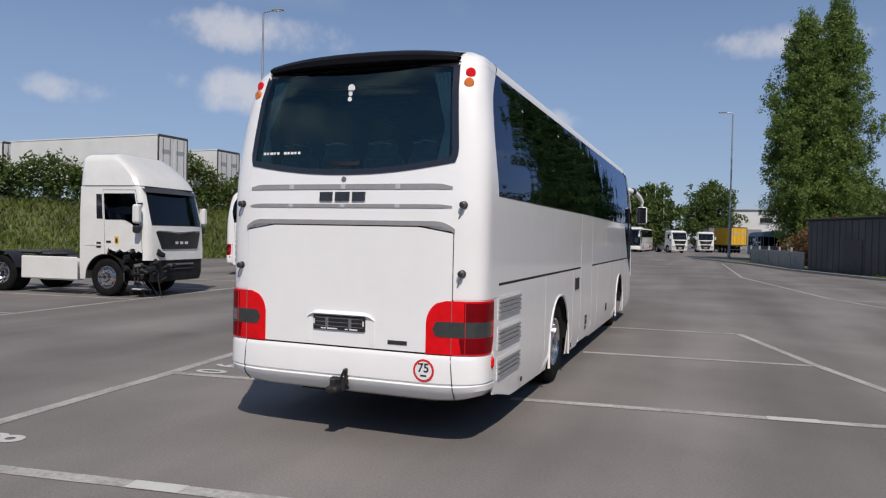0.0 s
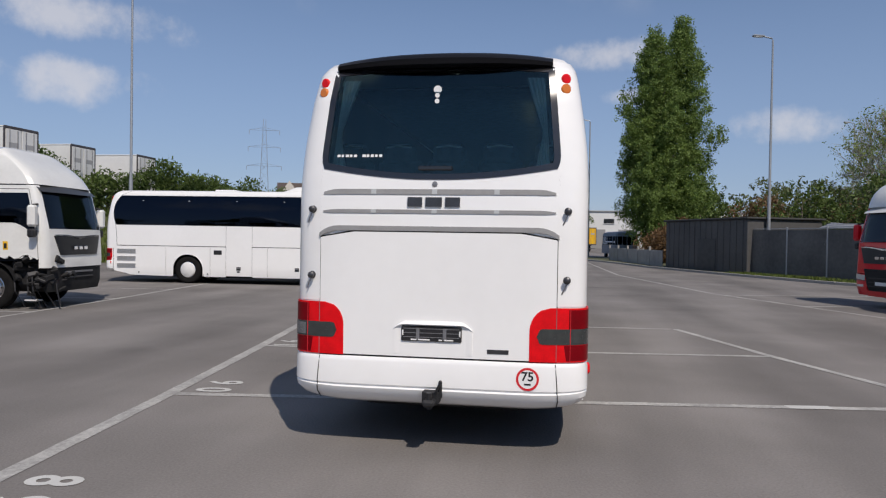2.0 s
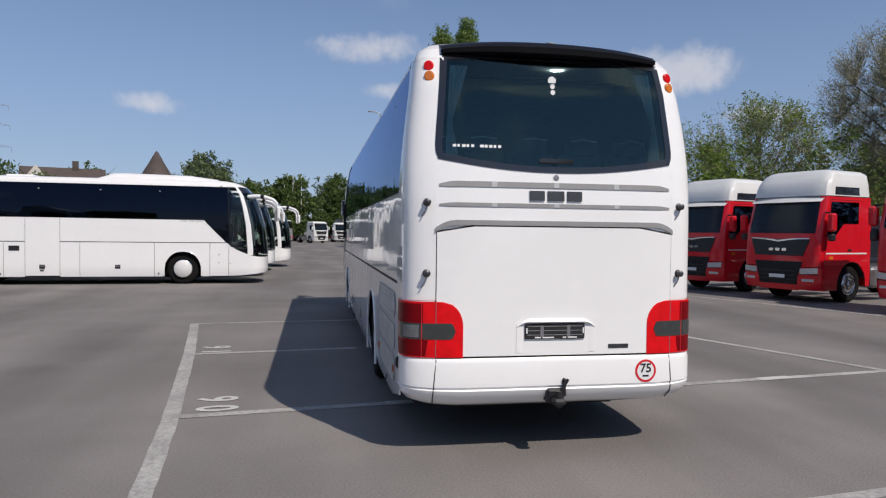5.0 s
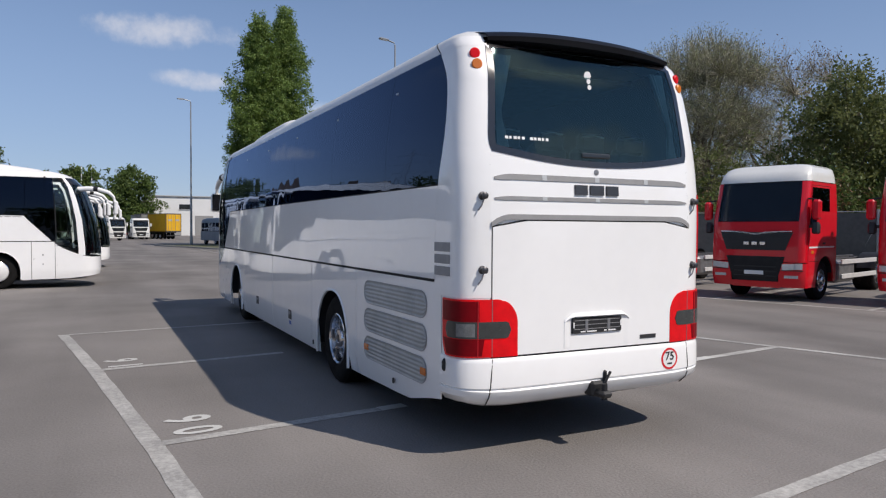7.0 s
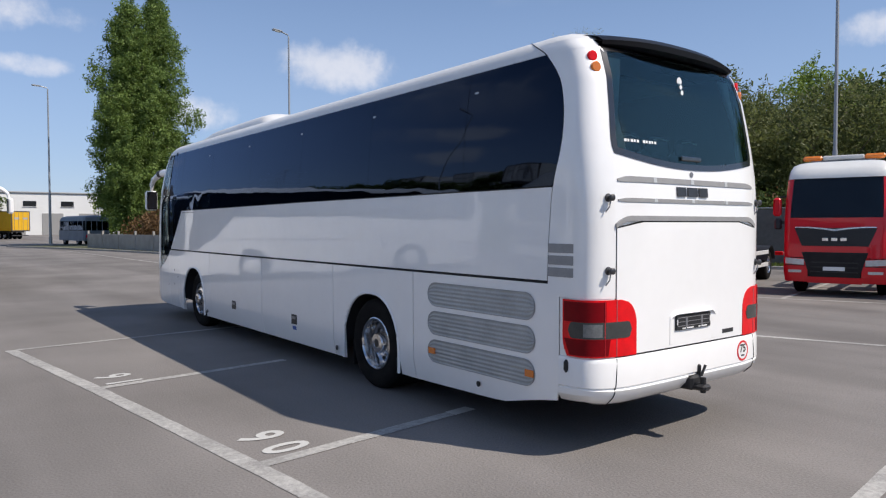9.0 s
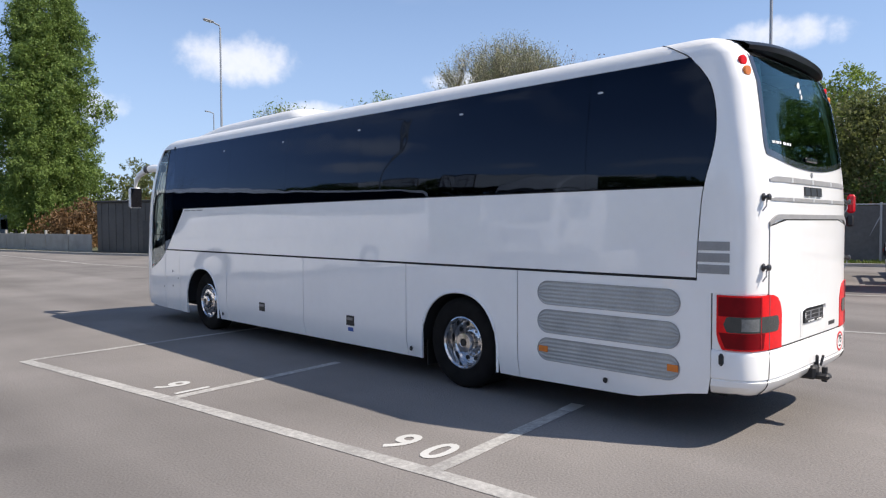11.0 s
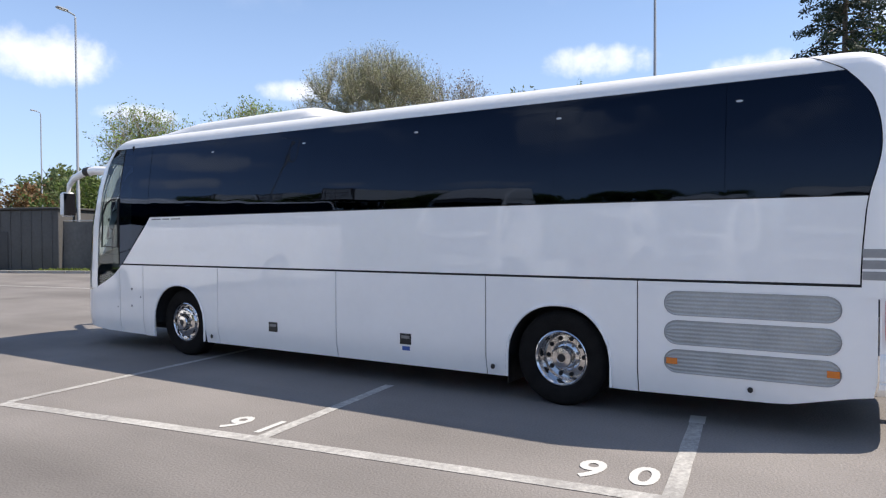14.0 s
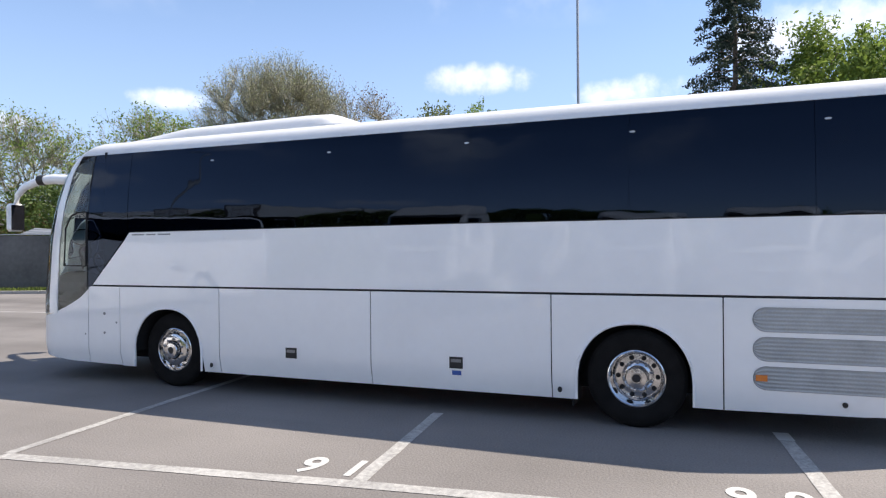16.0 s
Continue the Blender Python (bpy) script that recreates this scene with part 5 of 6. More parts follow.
    for k in range(3):
        P("cross_member", MB().box((0, -0.8 - k * (chassis - 1.2) / 2, 0.85), (0.8, 0.12, 0.2), 0.02), CHASSIS)
    if chassis < 6:
        P("fifth_wheel", MB().box((0, -2.6, 1.1), (0.9, 0.95, 0.1), 0.08).box((0, -2.1, 1.05), (0.7, 0.5, 0.08), 0.05), CHASSIS)
    P("air_tank", MB().tube([(-0.3, -1.2, 0.75), (-0.3, -0.2, 0.75)], 0.14, 12), DULLMETAL)
    return top


def heading(x, y, deg):
    """Pose of a truck whose front stands at x, y and points at deg anticlockwise from +x."""
    return pose(x, y, 0, 0, 0, deg - 90)


wreck = truck(heading(-10.75, 10.1, 5), "white tractor truck with a torn-open front corner, parked in a bay", TRUCKWHITE, TRUCKWHITE, TRUCKWHITE, H=3.9, wrecked=True, skirt=True)
red1 = truck(heading(10.4, 15.9, 196), "red truck with white roof parked in a row", RED, TRUCKWHITE, RED, H=3.75, chassis=6.6, rails=RAILWHITE, group="row of red trucks")
copy_thing(red1, heading(11.0, 12.3, 196))
MID = ((0, 0), (1.8, 1.83), (1.93, 2.07), (2.95, 3.10), (3.75, 3.60), (4, 3.85))
red2 = truck(heading(11.76, 8.14, 196), "red truck with a low white roof parked in a row", RED, TRUCKWHITE, RED, H=3.75, chassis=6.6, rails=RAILWHITE, group="row of red trucks", levels=MID)
for x, y in ((13.6, 4.7), (14.8, 1.1)):
    copy_thing(red2, heading(x, y, 196))
white1 = truck(heading(-0.9, 100.5, 300), "white tractor truck standing at the far end of the yard", TRUCKWHITE, TRUCKWHITE, TRUCKWHITE, H=3.25, chassis=5.0)
for x, y, a in ((2.5, 110.9, 276),):
    copy_thing(white1, heading(x, y, a))

# wheel chock by the wreck
solid("wheel_chock", MB().add([(0, 0, 0), (0.45, 0, 0), (0.45, 0.3, 0), (0, 0.3, 0), (0.38, 0, 0.3), (0.45, 0, 0.3), (0.38, 0.3, 0.3), (0.45, 0.3, 0.3)],
      [(0, 3, 2, 1), (0, 1, 5, 4), (3, 6, 7, 2), (1, 2, 7, 5), (4, 5, 7, 6), (0, 4, 6, 3)]), YELLOW, "yellow plastic wheel chock on the asphalt", "wheel chock", m=pose(-16.4, 8.2, 0, 0, 0, 10), smooth=0)

TRAILERWHITE = mat("white_trailer_panel", (0.74, 0.74, 0.72), 0.5, vary=0.1, scale=0.8, fine=10)
FRAMEDARK = mat("dark_trailer_frame", (0.07, 0.065, 0.07), 0.6, vary=0.3, scale=4)
FADEDPRINT = mat("faded_grey_print", (0.4, 0.4, 0.4), 0.6)
GREYTARP = mat("grey_tarpaulin", (0.22, 0.22, 0.21), 0.6, vary=0.2, scale=1.5)
YTARP = mat("yellow_tarpaulin", (0.75, 0.42, 0.015), 0.5, vary=0.12, scale=1.5)


def trailer(m, label, side_mat, rear_mat, length=13.6, group=""):
    """A box semitrailer, rear at local y = 0, body along +y."""
    top = thing("trailer", label, "trailer", group, m=m)
    body = part("box_body", MB().box((0, length / 2, 2.62), (2.5, length, 2.76), 0.03), side_mat, top)
    part("roof_edge", MB().box((0, length / 2, 4.0), (2.56, length, 0.08), 0.02), TRAILERWHITE if side_mat is TRAILERWHITE else FRAMEDARK, top)
    for x in (-1.24, 1.24):
        part("corner_post", MB().box((x, -0.01, 2.62), (0.1, 0.08, 2.8), 0.015), FRAMEDARK, top)
    for z in (1.24, 3.98):
        part("rear_beam", MB().box((0, -0.01, z), (2.5, 0.09, 0.16), 0.015), FRAMEDARK, top)
    for x in (-0.6, 0.6):
        d = part("rear_door", MB().box((x, -0.03, 2.6), (1.12, 0.05, 2.58), 0.015), rear_mat, top)
        for q in (-0.3, 0.28):
            part("locking_bar", MB().tube([(x + q, -0.075, 1.35), (x + q, -0.075, 3.85)], 0.022, 6), DULLMETAL, d)
        part("door_print", MB().box((x, -0.058, 3.0), (0.7, 0.004, 0.28), 0), FADEDPRINT, d)
    part("chassis_frame", MB().box((0, length / 2, 1.1), (1.1, length - 0.4, 0.25), 0.02), CHASSIS, top)
    part("underrun_bar", MB().box((0, 0.2, 0.55), (2.3, 0.12, 0.12), 0.02), CHASSIS, top)
    for y in (2.2, 3.5, 4.8):
        for g in (-1, 1):
            wheel(top, g * 1.1, y, g, False)
    part("landing_leg", MB().box((0, length - 2.6, 0.6), (1.4, 0.12, 0.9), 0.02), CHASSIS, top)
    return top


# light bar on one truck's roof and vehicles parked along the west side
bar = thing("beacon_bar", "orange and grey light bar on a truck roof", "beacon bar", m=heading(13.6, 4.7, 196) @ Matrix.Translation((0, -1.5, 3.60)))
part("mount", MB().box((0, 0, 0.03), (1.5, 0.12, 0.08), 0.01), DULLMETAL, bar)
part("centre_cover", MB().box((0, 0, 0.13), (1.0, 0.22, 0.12), 0.03), RAILWHITE, bar)
for g in (-1, 1):
    part("beacon", MB().box((g * 0.75, 0, 0.13), (0.5, 0.24, 0.14), 0.05), ORANGE, bar, "orange beacon")
for x, y, a in ((-33.0, -14.0, 4), (-36.5, -9.0, 4)):
    tagged(copy_thing(main_coach, pose(x, y, 0, 0, 0, a)), "white touring coach parked at the west edge of the yard", "coach", "coaches at the west edge")
copy_thing(white1, heading(-31.0, 12.5, 20))
copy_thing(white1, heading(-30.5, 8.2, 20))
for x, y, a in ((-15.4, 5.0, 9), (-14.4, 1.4, 9), (-13.9, -5.4, 9)):
    tagged(copy_thing(white1, heading(x, y, a)), "white tractor truck parked in the bays along the west side", "truck", "white trucks in the west bays")


# ---- yard surroundings ----
def leaf_mat(name, c1, c2, trans=0.35):
    m = bpy.data.materials.new(name)
    m.use_nodes = True
    nt = m.node_tree
    nt.nodes.clear()
    N, L = nt.nodes.new, nt.links.new
    geo, mix = N("ShaderNodeNewGeometry"), N("ShaderNodeMix")
    mix.data_type = "RGBA"
    tc, no = N("ShaderNodeTexCoord"), N("ShaderNodeTexNoise")
    no.inputs["Scale"].default_value = 0.5
    L(tc.outputs["Object"], no.inputs["Vector"])
    ad = N("ShaderNodeMath")
    ad.operation = "MULTIPLY_ADD"
    L(geo.outputs["Random Per Island"], ad.inputs[0])
    ad.inputs[1].default_value = 0.65
    mp = N("ShaderNodeMapRange")
    mp.inputs["From Min"].default_value, mp.inputs["From Max"].default_value, mp.inputs["To Max"].default_value = 0.35, 0.65, 0.4
    L(no.outputs["Fac"], mp.inputs["Value"])
    L(mp.outputs[0], ad.inputs[2])
    L(ad.outputs[0], mix.inputs["Factor"])
    mix.inputs["A"].default_value, mix.inputs["B"].default_value = (*c1, 1), (*c2, 1)
    b, t, ms, out = N("ShaderNodeBsdfPrincipled"), N("ShaderNodeBsdfTranslucent"), N("ShaderNodeMixShader"), N("ShaderNodeOutputMaterial")
    b.inputs["Roughness"].default_value, b.inputs["Specular IOR Level"].default_value = 0.55, 0.35
    L(mix.outputs["Result"], b.inputs["Base Color"])
    L(mix.outputs["Result"], t.inputs["Color"])
    ms.inputs[0].default_value = trans
    L(b.outputs[0], ms.inputs[1])
    L(t.outputs[0], ms.inputs[2])
    L(ms.outputs[0], out.inputs[0])
    return m


BARK = mat("tree_bark", (0.16, 0.13, 0.10), 0.9, vary=0.35, scale=4, fine=30, bump=0.6)
TWIG = mat("grey_brown_twigs", (0.33, 0.31, 0.23), 0.9, vary=0.3, scale=2)
POPLAR = leaf_mat("poplar_leaves", (0.075, 0.13, 0.03), (0.24, 0.34, 0.09), 0.42)
MIDGREEN = leaf_mat("mixed_leaves", (0.045, 0.08, 0.02), (0.14, 0.20, 0.05))
FRESH = leaf_mat("fresh_leaves", (0.08, 0.14, 0.025), (0.29, 0.38, 0.085), 0.48)
# leaf green paled and greyed, so distance haze sits in the colour
HAZY = leaf_mat("haze_paled_leaves", (0.08, 0.12, 0.05), (0.2, 0.25, 0.12))
DEEP = leaf_mat("dark_leaves", (0.06, 0.084, 0.026), (0.21, 0.235, 0.09), 0.52)
NEEDLES = leaf_mat("conifer_needles", (0.018, 0.032, 0.022), (0.055, 0.08, 0.052), 0.15)
OLIVE = leaf_mat("opening_buds", (0.18, 0.19, 0.09), (0.38, 0.40, 0.20))
BROWNLEAF = leaf_mat("dry_brown_leaves", (0.10, 0.055, 0.025), (0.25, 0.15, 0.07))
GRASS = leaf_mat("grass_blades", (0.06, 0.10, 0.018), (0.18, 0.22, 0.05), 0.3)
SOIL = mat("grassy_soil", (0.10, 0.105, 0.05), 0.95, vary=0.45, scale=0.5, fine=12, bump=0.6)
CONCRETE = mat("weathered_concrete", (0.34, 0.33, 0.31), 0.85, vary=0.25, scale=1.2, fine=25, bump=0.3)
SHEDGREY = mat("dark_grey_sheeting", (0.085, 0.083, 0.082), 0.6, vary=0.3, scale=0.6, fine=8)
FENCEDARK = mat("dark_screen_mesh", (0.125, 0.122, 0.118), 0.8, vary=0.35, scale=0.7, fine=6)
GALV = mat("galvanised_steel", (0.42, 0.43, 0.44), 0.45, 0.6, vary=0.15, scale=3)
POLEGREY = mat("grey_pole_paint", (0.33, 0.35, 0.37), 0.5, 0.4, vary=0.15, scale=2)


def leaves(rng, centres, size, spread, per, material_name, flat=0.0):
    """Leaf quads scattered in small clumps round the given centres."""
    c = np.repeat(np.asarray(centres), per, axis=0)
    n = len(c)
    p = c + rng.normal(0, spread, (n, 3))
    a = rng.normal(0, 1, (n, 3))
    a /= np.linalg.norm(a, axis=1)[:, None]
    b = np.cross(a, rng.normal(0, 1, (n, 3)))
    b /= np.linalg.norm(b, axis=1)[:, None] + 1e-9
    s = size * rng.uniform(0.55, 1.3, (n, 1))
    tip, side = a * s, b * s * 0.42
    V = np.stack([p - tip, p + side, p + tip, p - side], 1).reshape(-1, 3)
    me = bpy.data.meshes.new(material_name)
    F = np.arange(4 * n).reshape(n, 4)
    me.from_pydata(V.tolist(), [], F.tolist())
    return me


def crown_points(rng, n, height, base, profile, lump=0.25, shell=0.55):
    """Clump centres in a crown of the given radius profile (share of height, radius), thicker towards its outside."""
    h = rng.uniform(0, 1, n * 3)
    rad = np.interp(h, [a for a, b in profile], [b for a, b in profile])
    keep = rng.uniform(0, max(b for a, b in profile), n * 3) < rad + 0.15
    h, rad = h[keep][:n], rad[keep][:n]
    th = rng.uniform(0, 2 * np.pi, len(h))
    k = rng.uniform(0, 1, len(h)) ** shell
    ph = rng.uniform(0, 6.28, 6)
    wob = 1 + lump * (np.sin(3 * th + ph[0] + 9 * h) * 0.5 + np.sin(5 * th + ph[1] - 15 * h) * 0.35 + np.sin(2 * th + 23 * h + ph[2]) * 0.35)
    r = rad * k * wob
    return np.stack([r * np.cos(th), r * np.sin(th), base + h * (height - base)], 1)


def branches(rng, mb, p, d, length, radius, level, ends, spread=0.55, up=0.25, kids=3, stop=0.012):
    """A limb and its smaller limbs, tapered."""
    n = 3 if level > 1 else 2
    pts, rs = [p], [radius]
    for i in range(n):
        d = (d + Vector(rng.normal(0, 0.16, 3)) + Vector((0, 0, up * 0.25))).normalized()
        p = p + d * length / n
        pts.append(p)
        rs.append(radius * (1 - 0.38 * (i + 1) / n))
    mb.tube(pts, rs, 7 if radius > 0.08 else 4 if radius > 0.03 else 3, caps=False)
    if level == 0 or radius < stop:
        ends.append(tuple(p))
        return
    for k in range(kids):
        t = rng.uniform(0.35, 1.0) if k else 1.0
        i = min(n - 1, int(t * n))
        q = pts[i].lerp(pts[i + 1], t * n - i if t < 1 else 1.0)
        ax = Vector(rng.normal(0, 1, 3)).normalized()
        nd = (d + ax * spread * rng.uniform(0.6, 1.4) + Vector((0, 0, up))).normalized()
        branches(rng, mb, q, nd, length * rng.uniform(0.62, 0.86), rs[-1] * rng.uniform(0.6, 0.85), level - 1, ends, spread, up, kids, stop)


def leafy_tree(x, y, height, profile, leaf, label, n=1500, per=10, size=0.2, spread=0.3, base=1.0, trunk=0.25, seed=1, lump=0.25, group="", z=0.0, shell=0.55):
    rng = np.random.default_rng(seed)
    t = thing("tree", label, "tree", group, m=pose(x, y, z))
    mb = MB()
    mb.tube([(0, 0, -0.2), (0.05, 0, height * 0.25), (-0.05, 0.05, height * 0.55), (0, 0, height * 0.88)], [trunk, trunk * 0.8, trunk * 0.5, trunk * 0.12], 10)
    rmax = max(b for a, b in profile)
    for k in range(14):
        hh = base + (height - base) * (0.04 + 0.85 * k / 14)
        a = 2.4 * k
        r = np.interp((hh - base) / (height - base), [q for q, b in profile], [b for q, b in profile]) * 0.75
        mb.tube([(0, 0, hh - 0.3 * r), (r * 0.5 * math.cos(a), r * 0.5 * math.sin(a), hh + 0.25 * r), (r * math.cos(a), r * math.sin(a), hh + 0.7 * r)], [trunk * 0.3, trunk * 0.18, trunk * 0.05], 5)
    part("trunk", mb, BARK, t, "brown bark trunk and limbs")
    # clumps gather into lobes that stand out from the crown
    lobes = crown_points(rng, max(40, n // 5), height, base, profile, lump, shell)
    r_lobe = 0.17 * rmax + 0.2
    pick = lobes[rng.integers(0, len(lobes), n)]
    d = rng.normal(0, 1, (n, 3))
    d /= np.linalg.norm(d, axis=1)[:, None]
    cen = pick + d * r_lobe * (rng.uniform(0.3, 1, (n, 1)) ** 0.5) * np.array([1, 1, 1.35])
    cen[:, 2] = np.maximum(cen[:, 2], 0.15)
    me = leaves(rng, cen, size, spread * 0.55, per, "crown")
    me.materials.append(leaf)
    part("crown", me, leaf, t)
    return t


def bare_tree(x, y, height, label, seed=3, leaf=OLIVE, rad=5.0, trunk=0.3, tufts=700, per=3, size=0.1, base=0.3, group="", twig=0.75, lump=0.22, shell=0.42):
    """A spring tree: trunk, limbs and a rounded crown of fine twig tufts with first small leaves."""
    rng = np.random.default_rng(seed)
    t = thing("tree", label, "tree", group, m=pose(x, y, 0))
    mb = MB()
    h0 = height * base
    mb.tube([(0, 0, -0.2), (0.04, 0.02, h0 * 0.5), (0, 0, h0), (0.1, 0.05, height * 0.6)], [trunk, trunk * 0.85, trunk * 0.75, trunk * 0.35], 9)
    pts = crown_points(rng, tufts, height, h0 * 0.8, [(0, rad * 0.5), (0.25, rad * 0.92), (0.5, rad), (0.75, rad * 0.95), (0.92, rad * 0.66), (1, 0.2 * rad)], lump, shell)
    limbs = []
    for k in range(34):
        e = Vector(pts[k]) * 0.86
        s = Vector((0, 0, min(e.z * 0.75, h0 + rng.uniform(-0.1, 0.35) * (height - h0))))
        mid = s.lerp(e, 0.5) + Vector((rng.normal(0, 0.3), rng.normal(0, 0.3), -0.05 * rad))
        line = [s, s.lerp(mid, 0.55), mid, mid.lerp(e, 0.5), e]
        mb.tube(line, [trunk * 0.42, trunk * 0.32, trunk * 0.23, trunk * 0.15, 0.03], 5, caps=False)
        limbs += line[1:]
    L = np.array([tuple(v) for v in limbs])
    part("trunk", mb, BARK, t, "grey-brown trunk and limbs")
    V, F, tips = [], [], []
    for p_ in pts:
        near = L[np.argmin(((L - p_) ** 2).sum(1))]
        strokes = [(near, p_, 0.034)]
        out = p_ - np.array([0, 0, height * 0.45])
        out /= np.linalg.norm(out) + 1e-6
        for k in range(9):
            d = out + rng.normal(0, 0.6, 3) + np.array([0, 0, 0.25])
            d /= np.linalg.norm(d)
            a = near + (p_ - near) * rng.uniform(0.45, 1.0)
            strokes.append((a, a + d * twig * rng.uniform(0.5, 1.4), 0.017))
            tips.append(strokes[-1][1])
        for a, b, r in strokes:
            d = b - a
            u = np.cross(d, rng.normal(0, 1, 3))
            u = u / (np.linalg.norm(u) + 1e-9) * r
            w = np.cross(d, u)
            w = w / (np.linalg.norm(w) + 1e-9) * r
            k = len(V)
            V += [a + u, a - 0.5 * u + 0.87 * w, a - 0.5 * u - 0.87 * w, b]
            F += [(k, k + 1, k + 3), (k + 1, k + 2, k + 3), (k + 2, k, k + 3)]
    me = bpy.data.meshes.new("twig_mesh")
    me.from_pydata([tuple(v) for v in V], [], F)
    me.materials.append(TWIG)
    tagged(part("twig_mesh", me, TWIG, t, "fine bare twigs"), kind="stuff")
    me = leaves(rng, tips, size, 0.1, max(1, per // 2), "foliage")
    me.materials.append(leaf)
    part("foliage", me, leaf, t, "sparse opening leaves")
    return t


# double poplar by the far corner
POPL = [(0.0, 0.8), (0.06, 1.6), (0.2, 2.75), (0.45, 2.95), (0.68, 2.5), (0.86, 1.5), (0.95, 0.62), (1.0, 0.1)]
leafy_tree(10.6, 64.2, 22.0, POPL, POPLAR, "tall dense green poplar beside its twin", 3600, 28, 0.125, 0.32, 1.5, 0.4, 11, 0.38, "pair of poplars")
leafy_tree(13.3, 65.4, 23.2, POPL, POPLAR, "tall dense green poplar beside its twin", 3600, 28, 0.125, 0.32, 1.5, 0.4, 12, 0.38, "pair of poplars")

ROUND = [(0.0, 0.6), (0.12, 0.9), (0.4, 1.0), (0.75, 0.85), (0.93, 0.5), (1.0, 0.1)]
SHRUB = [(0.0, 0.8), (0.25, 1.0), (0.7, 0.8), (1.0, 0.2)]
CONE = [(0.0, 1.0), (0.12, 0.95), (0.5, 0.55), (0.8, 0.25), (1.0, 0.03)]


def prof(shape, r):
    return [(a, b * r) for a, b in shape]


# trees and scrub behind the fence
leafy_tree(19.5, 81.9, 8.1, prof(ROUND, 4.3), MIDGREEN, "rounded green tree behind the shed", 700, 10, 0.22, 0.35, 0.8, 0.2, 21)
leafy_tree(26.8, 81.6, 8.8, prof(ROUND, 4.8), DEEP, "dark green tree behind the shed", 700, 10, 0.22, 0.35, 0.8, 0.2, 22)
bare_tree(23.9, 45.5, 11.1, "half-bare spring tree with white-green buds behind the fence", 31, FRESH, 3.7, 0.18, 480, 4)
bare_tree(30.3, 41.2, 11.7, "half-bare spring tree with green buds behind the fence", 32, FRESH, 4.9, 0.2, 700, 6)
for i, (x, y, h, r, lf) in enumerate(((10.4, 53.9, 2.9, 1.3, BROWNLEAF), (22.9, 42.3, 6.0, 2.8, MIDGREEN), (20.7, 37.2, 6.2, 3.0, MIDGREEN), (23.4, 34.8, 7.1, 3.5, FRESH), (26.3, 40.3, 8.2, 3.7, FRESH), (25.3, 30.2, 5.9, 3.2, DEEP), (28.9, 32.3, 7.9, 3.7, MIDGREEN),
                                  (32.7, 28.8, 7.2, 3.9, DEEP), (17.4, 43.5, 5.8, 2.8, MIDGREEN), (19.3, 46.5, 6.4, 3.1, DEEP), (16.2, 47.5, 5.2, 2.6, BROWNLEAF), (12.3, 56.5, 3.7, 2.3, BROWNLEAF), (10.5, 57.1, 2.8, 1.9, BROWNLEAF))):
    leafy_tree(x, y, h, prof(SHRUB, r), lf, "tangled roadside scrub behind the fence" if lf is not BROWNLEAF else "dry brown bush beside the shed", 420, 10, 0.15, 0.3, 0.2, 0.1, 40 + i, 0.35, "scrub along the fence")
bare_tree(41.6, 38.3, 18.1, "large rounded tree with fine twigs and first olive leaves", 7, OLIVE, 6.7, 0.5, 2700, 4, base=0.32, size=0.07, twig=0.9, lump=0.07, shell=0.66)
bare_tree(49.2, 36.6, 17.7, "bare tree with fine reddish twigs", 8, BROWNLEAF, 6.0, 0.34, 900, 2)
for i, (x, y, h, r) in enumerate(((34.2, 20.5, 10.1, 4.8), (38.0, 15.4, 9.6, 4.8), (42.0, 21.4, 10.3, 5.1), (40.6, 9.1, 9.0, 4.3))):
    leafy_tree(x, y, h, prof(ROUND, r), DEEP, "broad dark green tree behind the trucks", 1700, 22, 0.13, 0.42, 0.6, 0.3, 60 + i, 0.3, "dark trees behind the trucks")
leafy_tree(54.7, 24.4, 14.7, prof(ROUND, 4.7), FRESH, "fresh green tree behind the yard", 1100, 20, 0.17, 0.42, 1.5, 0.3, 65)


def conifer(x, y, height, r, label, seed):
    rng = np.random.default_rng(seed)
    t = thing("conifer", label, "tree", m=pose(x, y, 0))
    mb = MB().tube([(0, 0, -0.2), (0, 0, height * 0.5), (0, 0, height)], [0.28, 0.18, 0.03], 9)
    cen = []
    for k in range(34):
        h = 1.2 + (height - 1.6) * (k / 35) ** 0.9
        rr = r * (1 - h / height) ** 0.9 * rng.uniform(0.75, 1.15)
        for j in range(5):
            a = 1.257 * j + 0.7 * k + rng.uniform(-0.4, 0.4)
            tip = Vector((rr * math.cos(a), rr * math.sin(a), h - 0.25 * rr + rng.uniform(-0.2, 0.3)))
            mb.tube([(0, 0, h), tip * 0.5 + Vector((0, 0, h * 0.5 + 0.1 * rr)), tip], [0.05, 0.03, 0.01], 4, caps=False)
            for q in np.linspace(0.25, 1.0, 7):
                cen.append((tip.x * q, tip.y * q, h + (tip.z - h) * q - 0.1 * q))
    part("trunk", mb, BARK, t)
    me = leaves(rng, cen, 0.13, 0.13, 24, "needles")
    me.materials.append(NEEDLES)
    part("needles", me, NEEDLES, t)
    return t


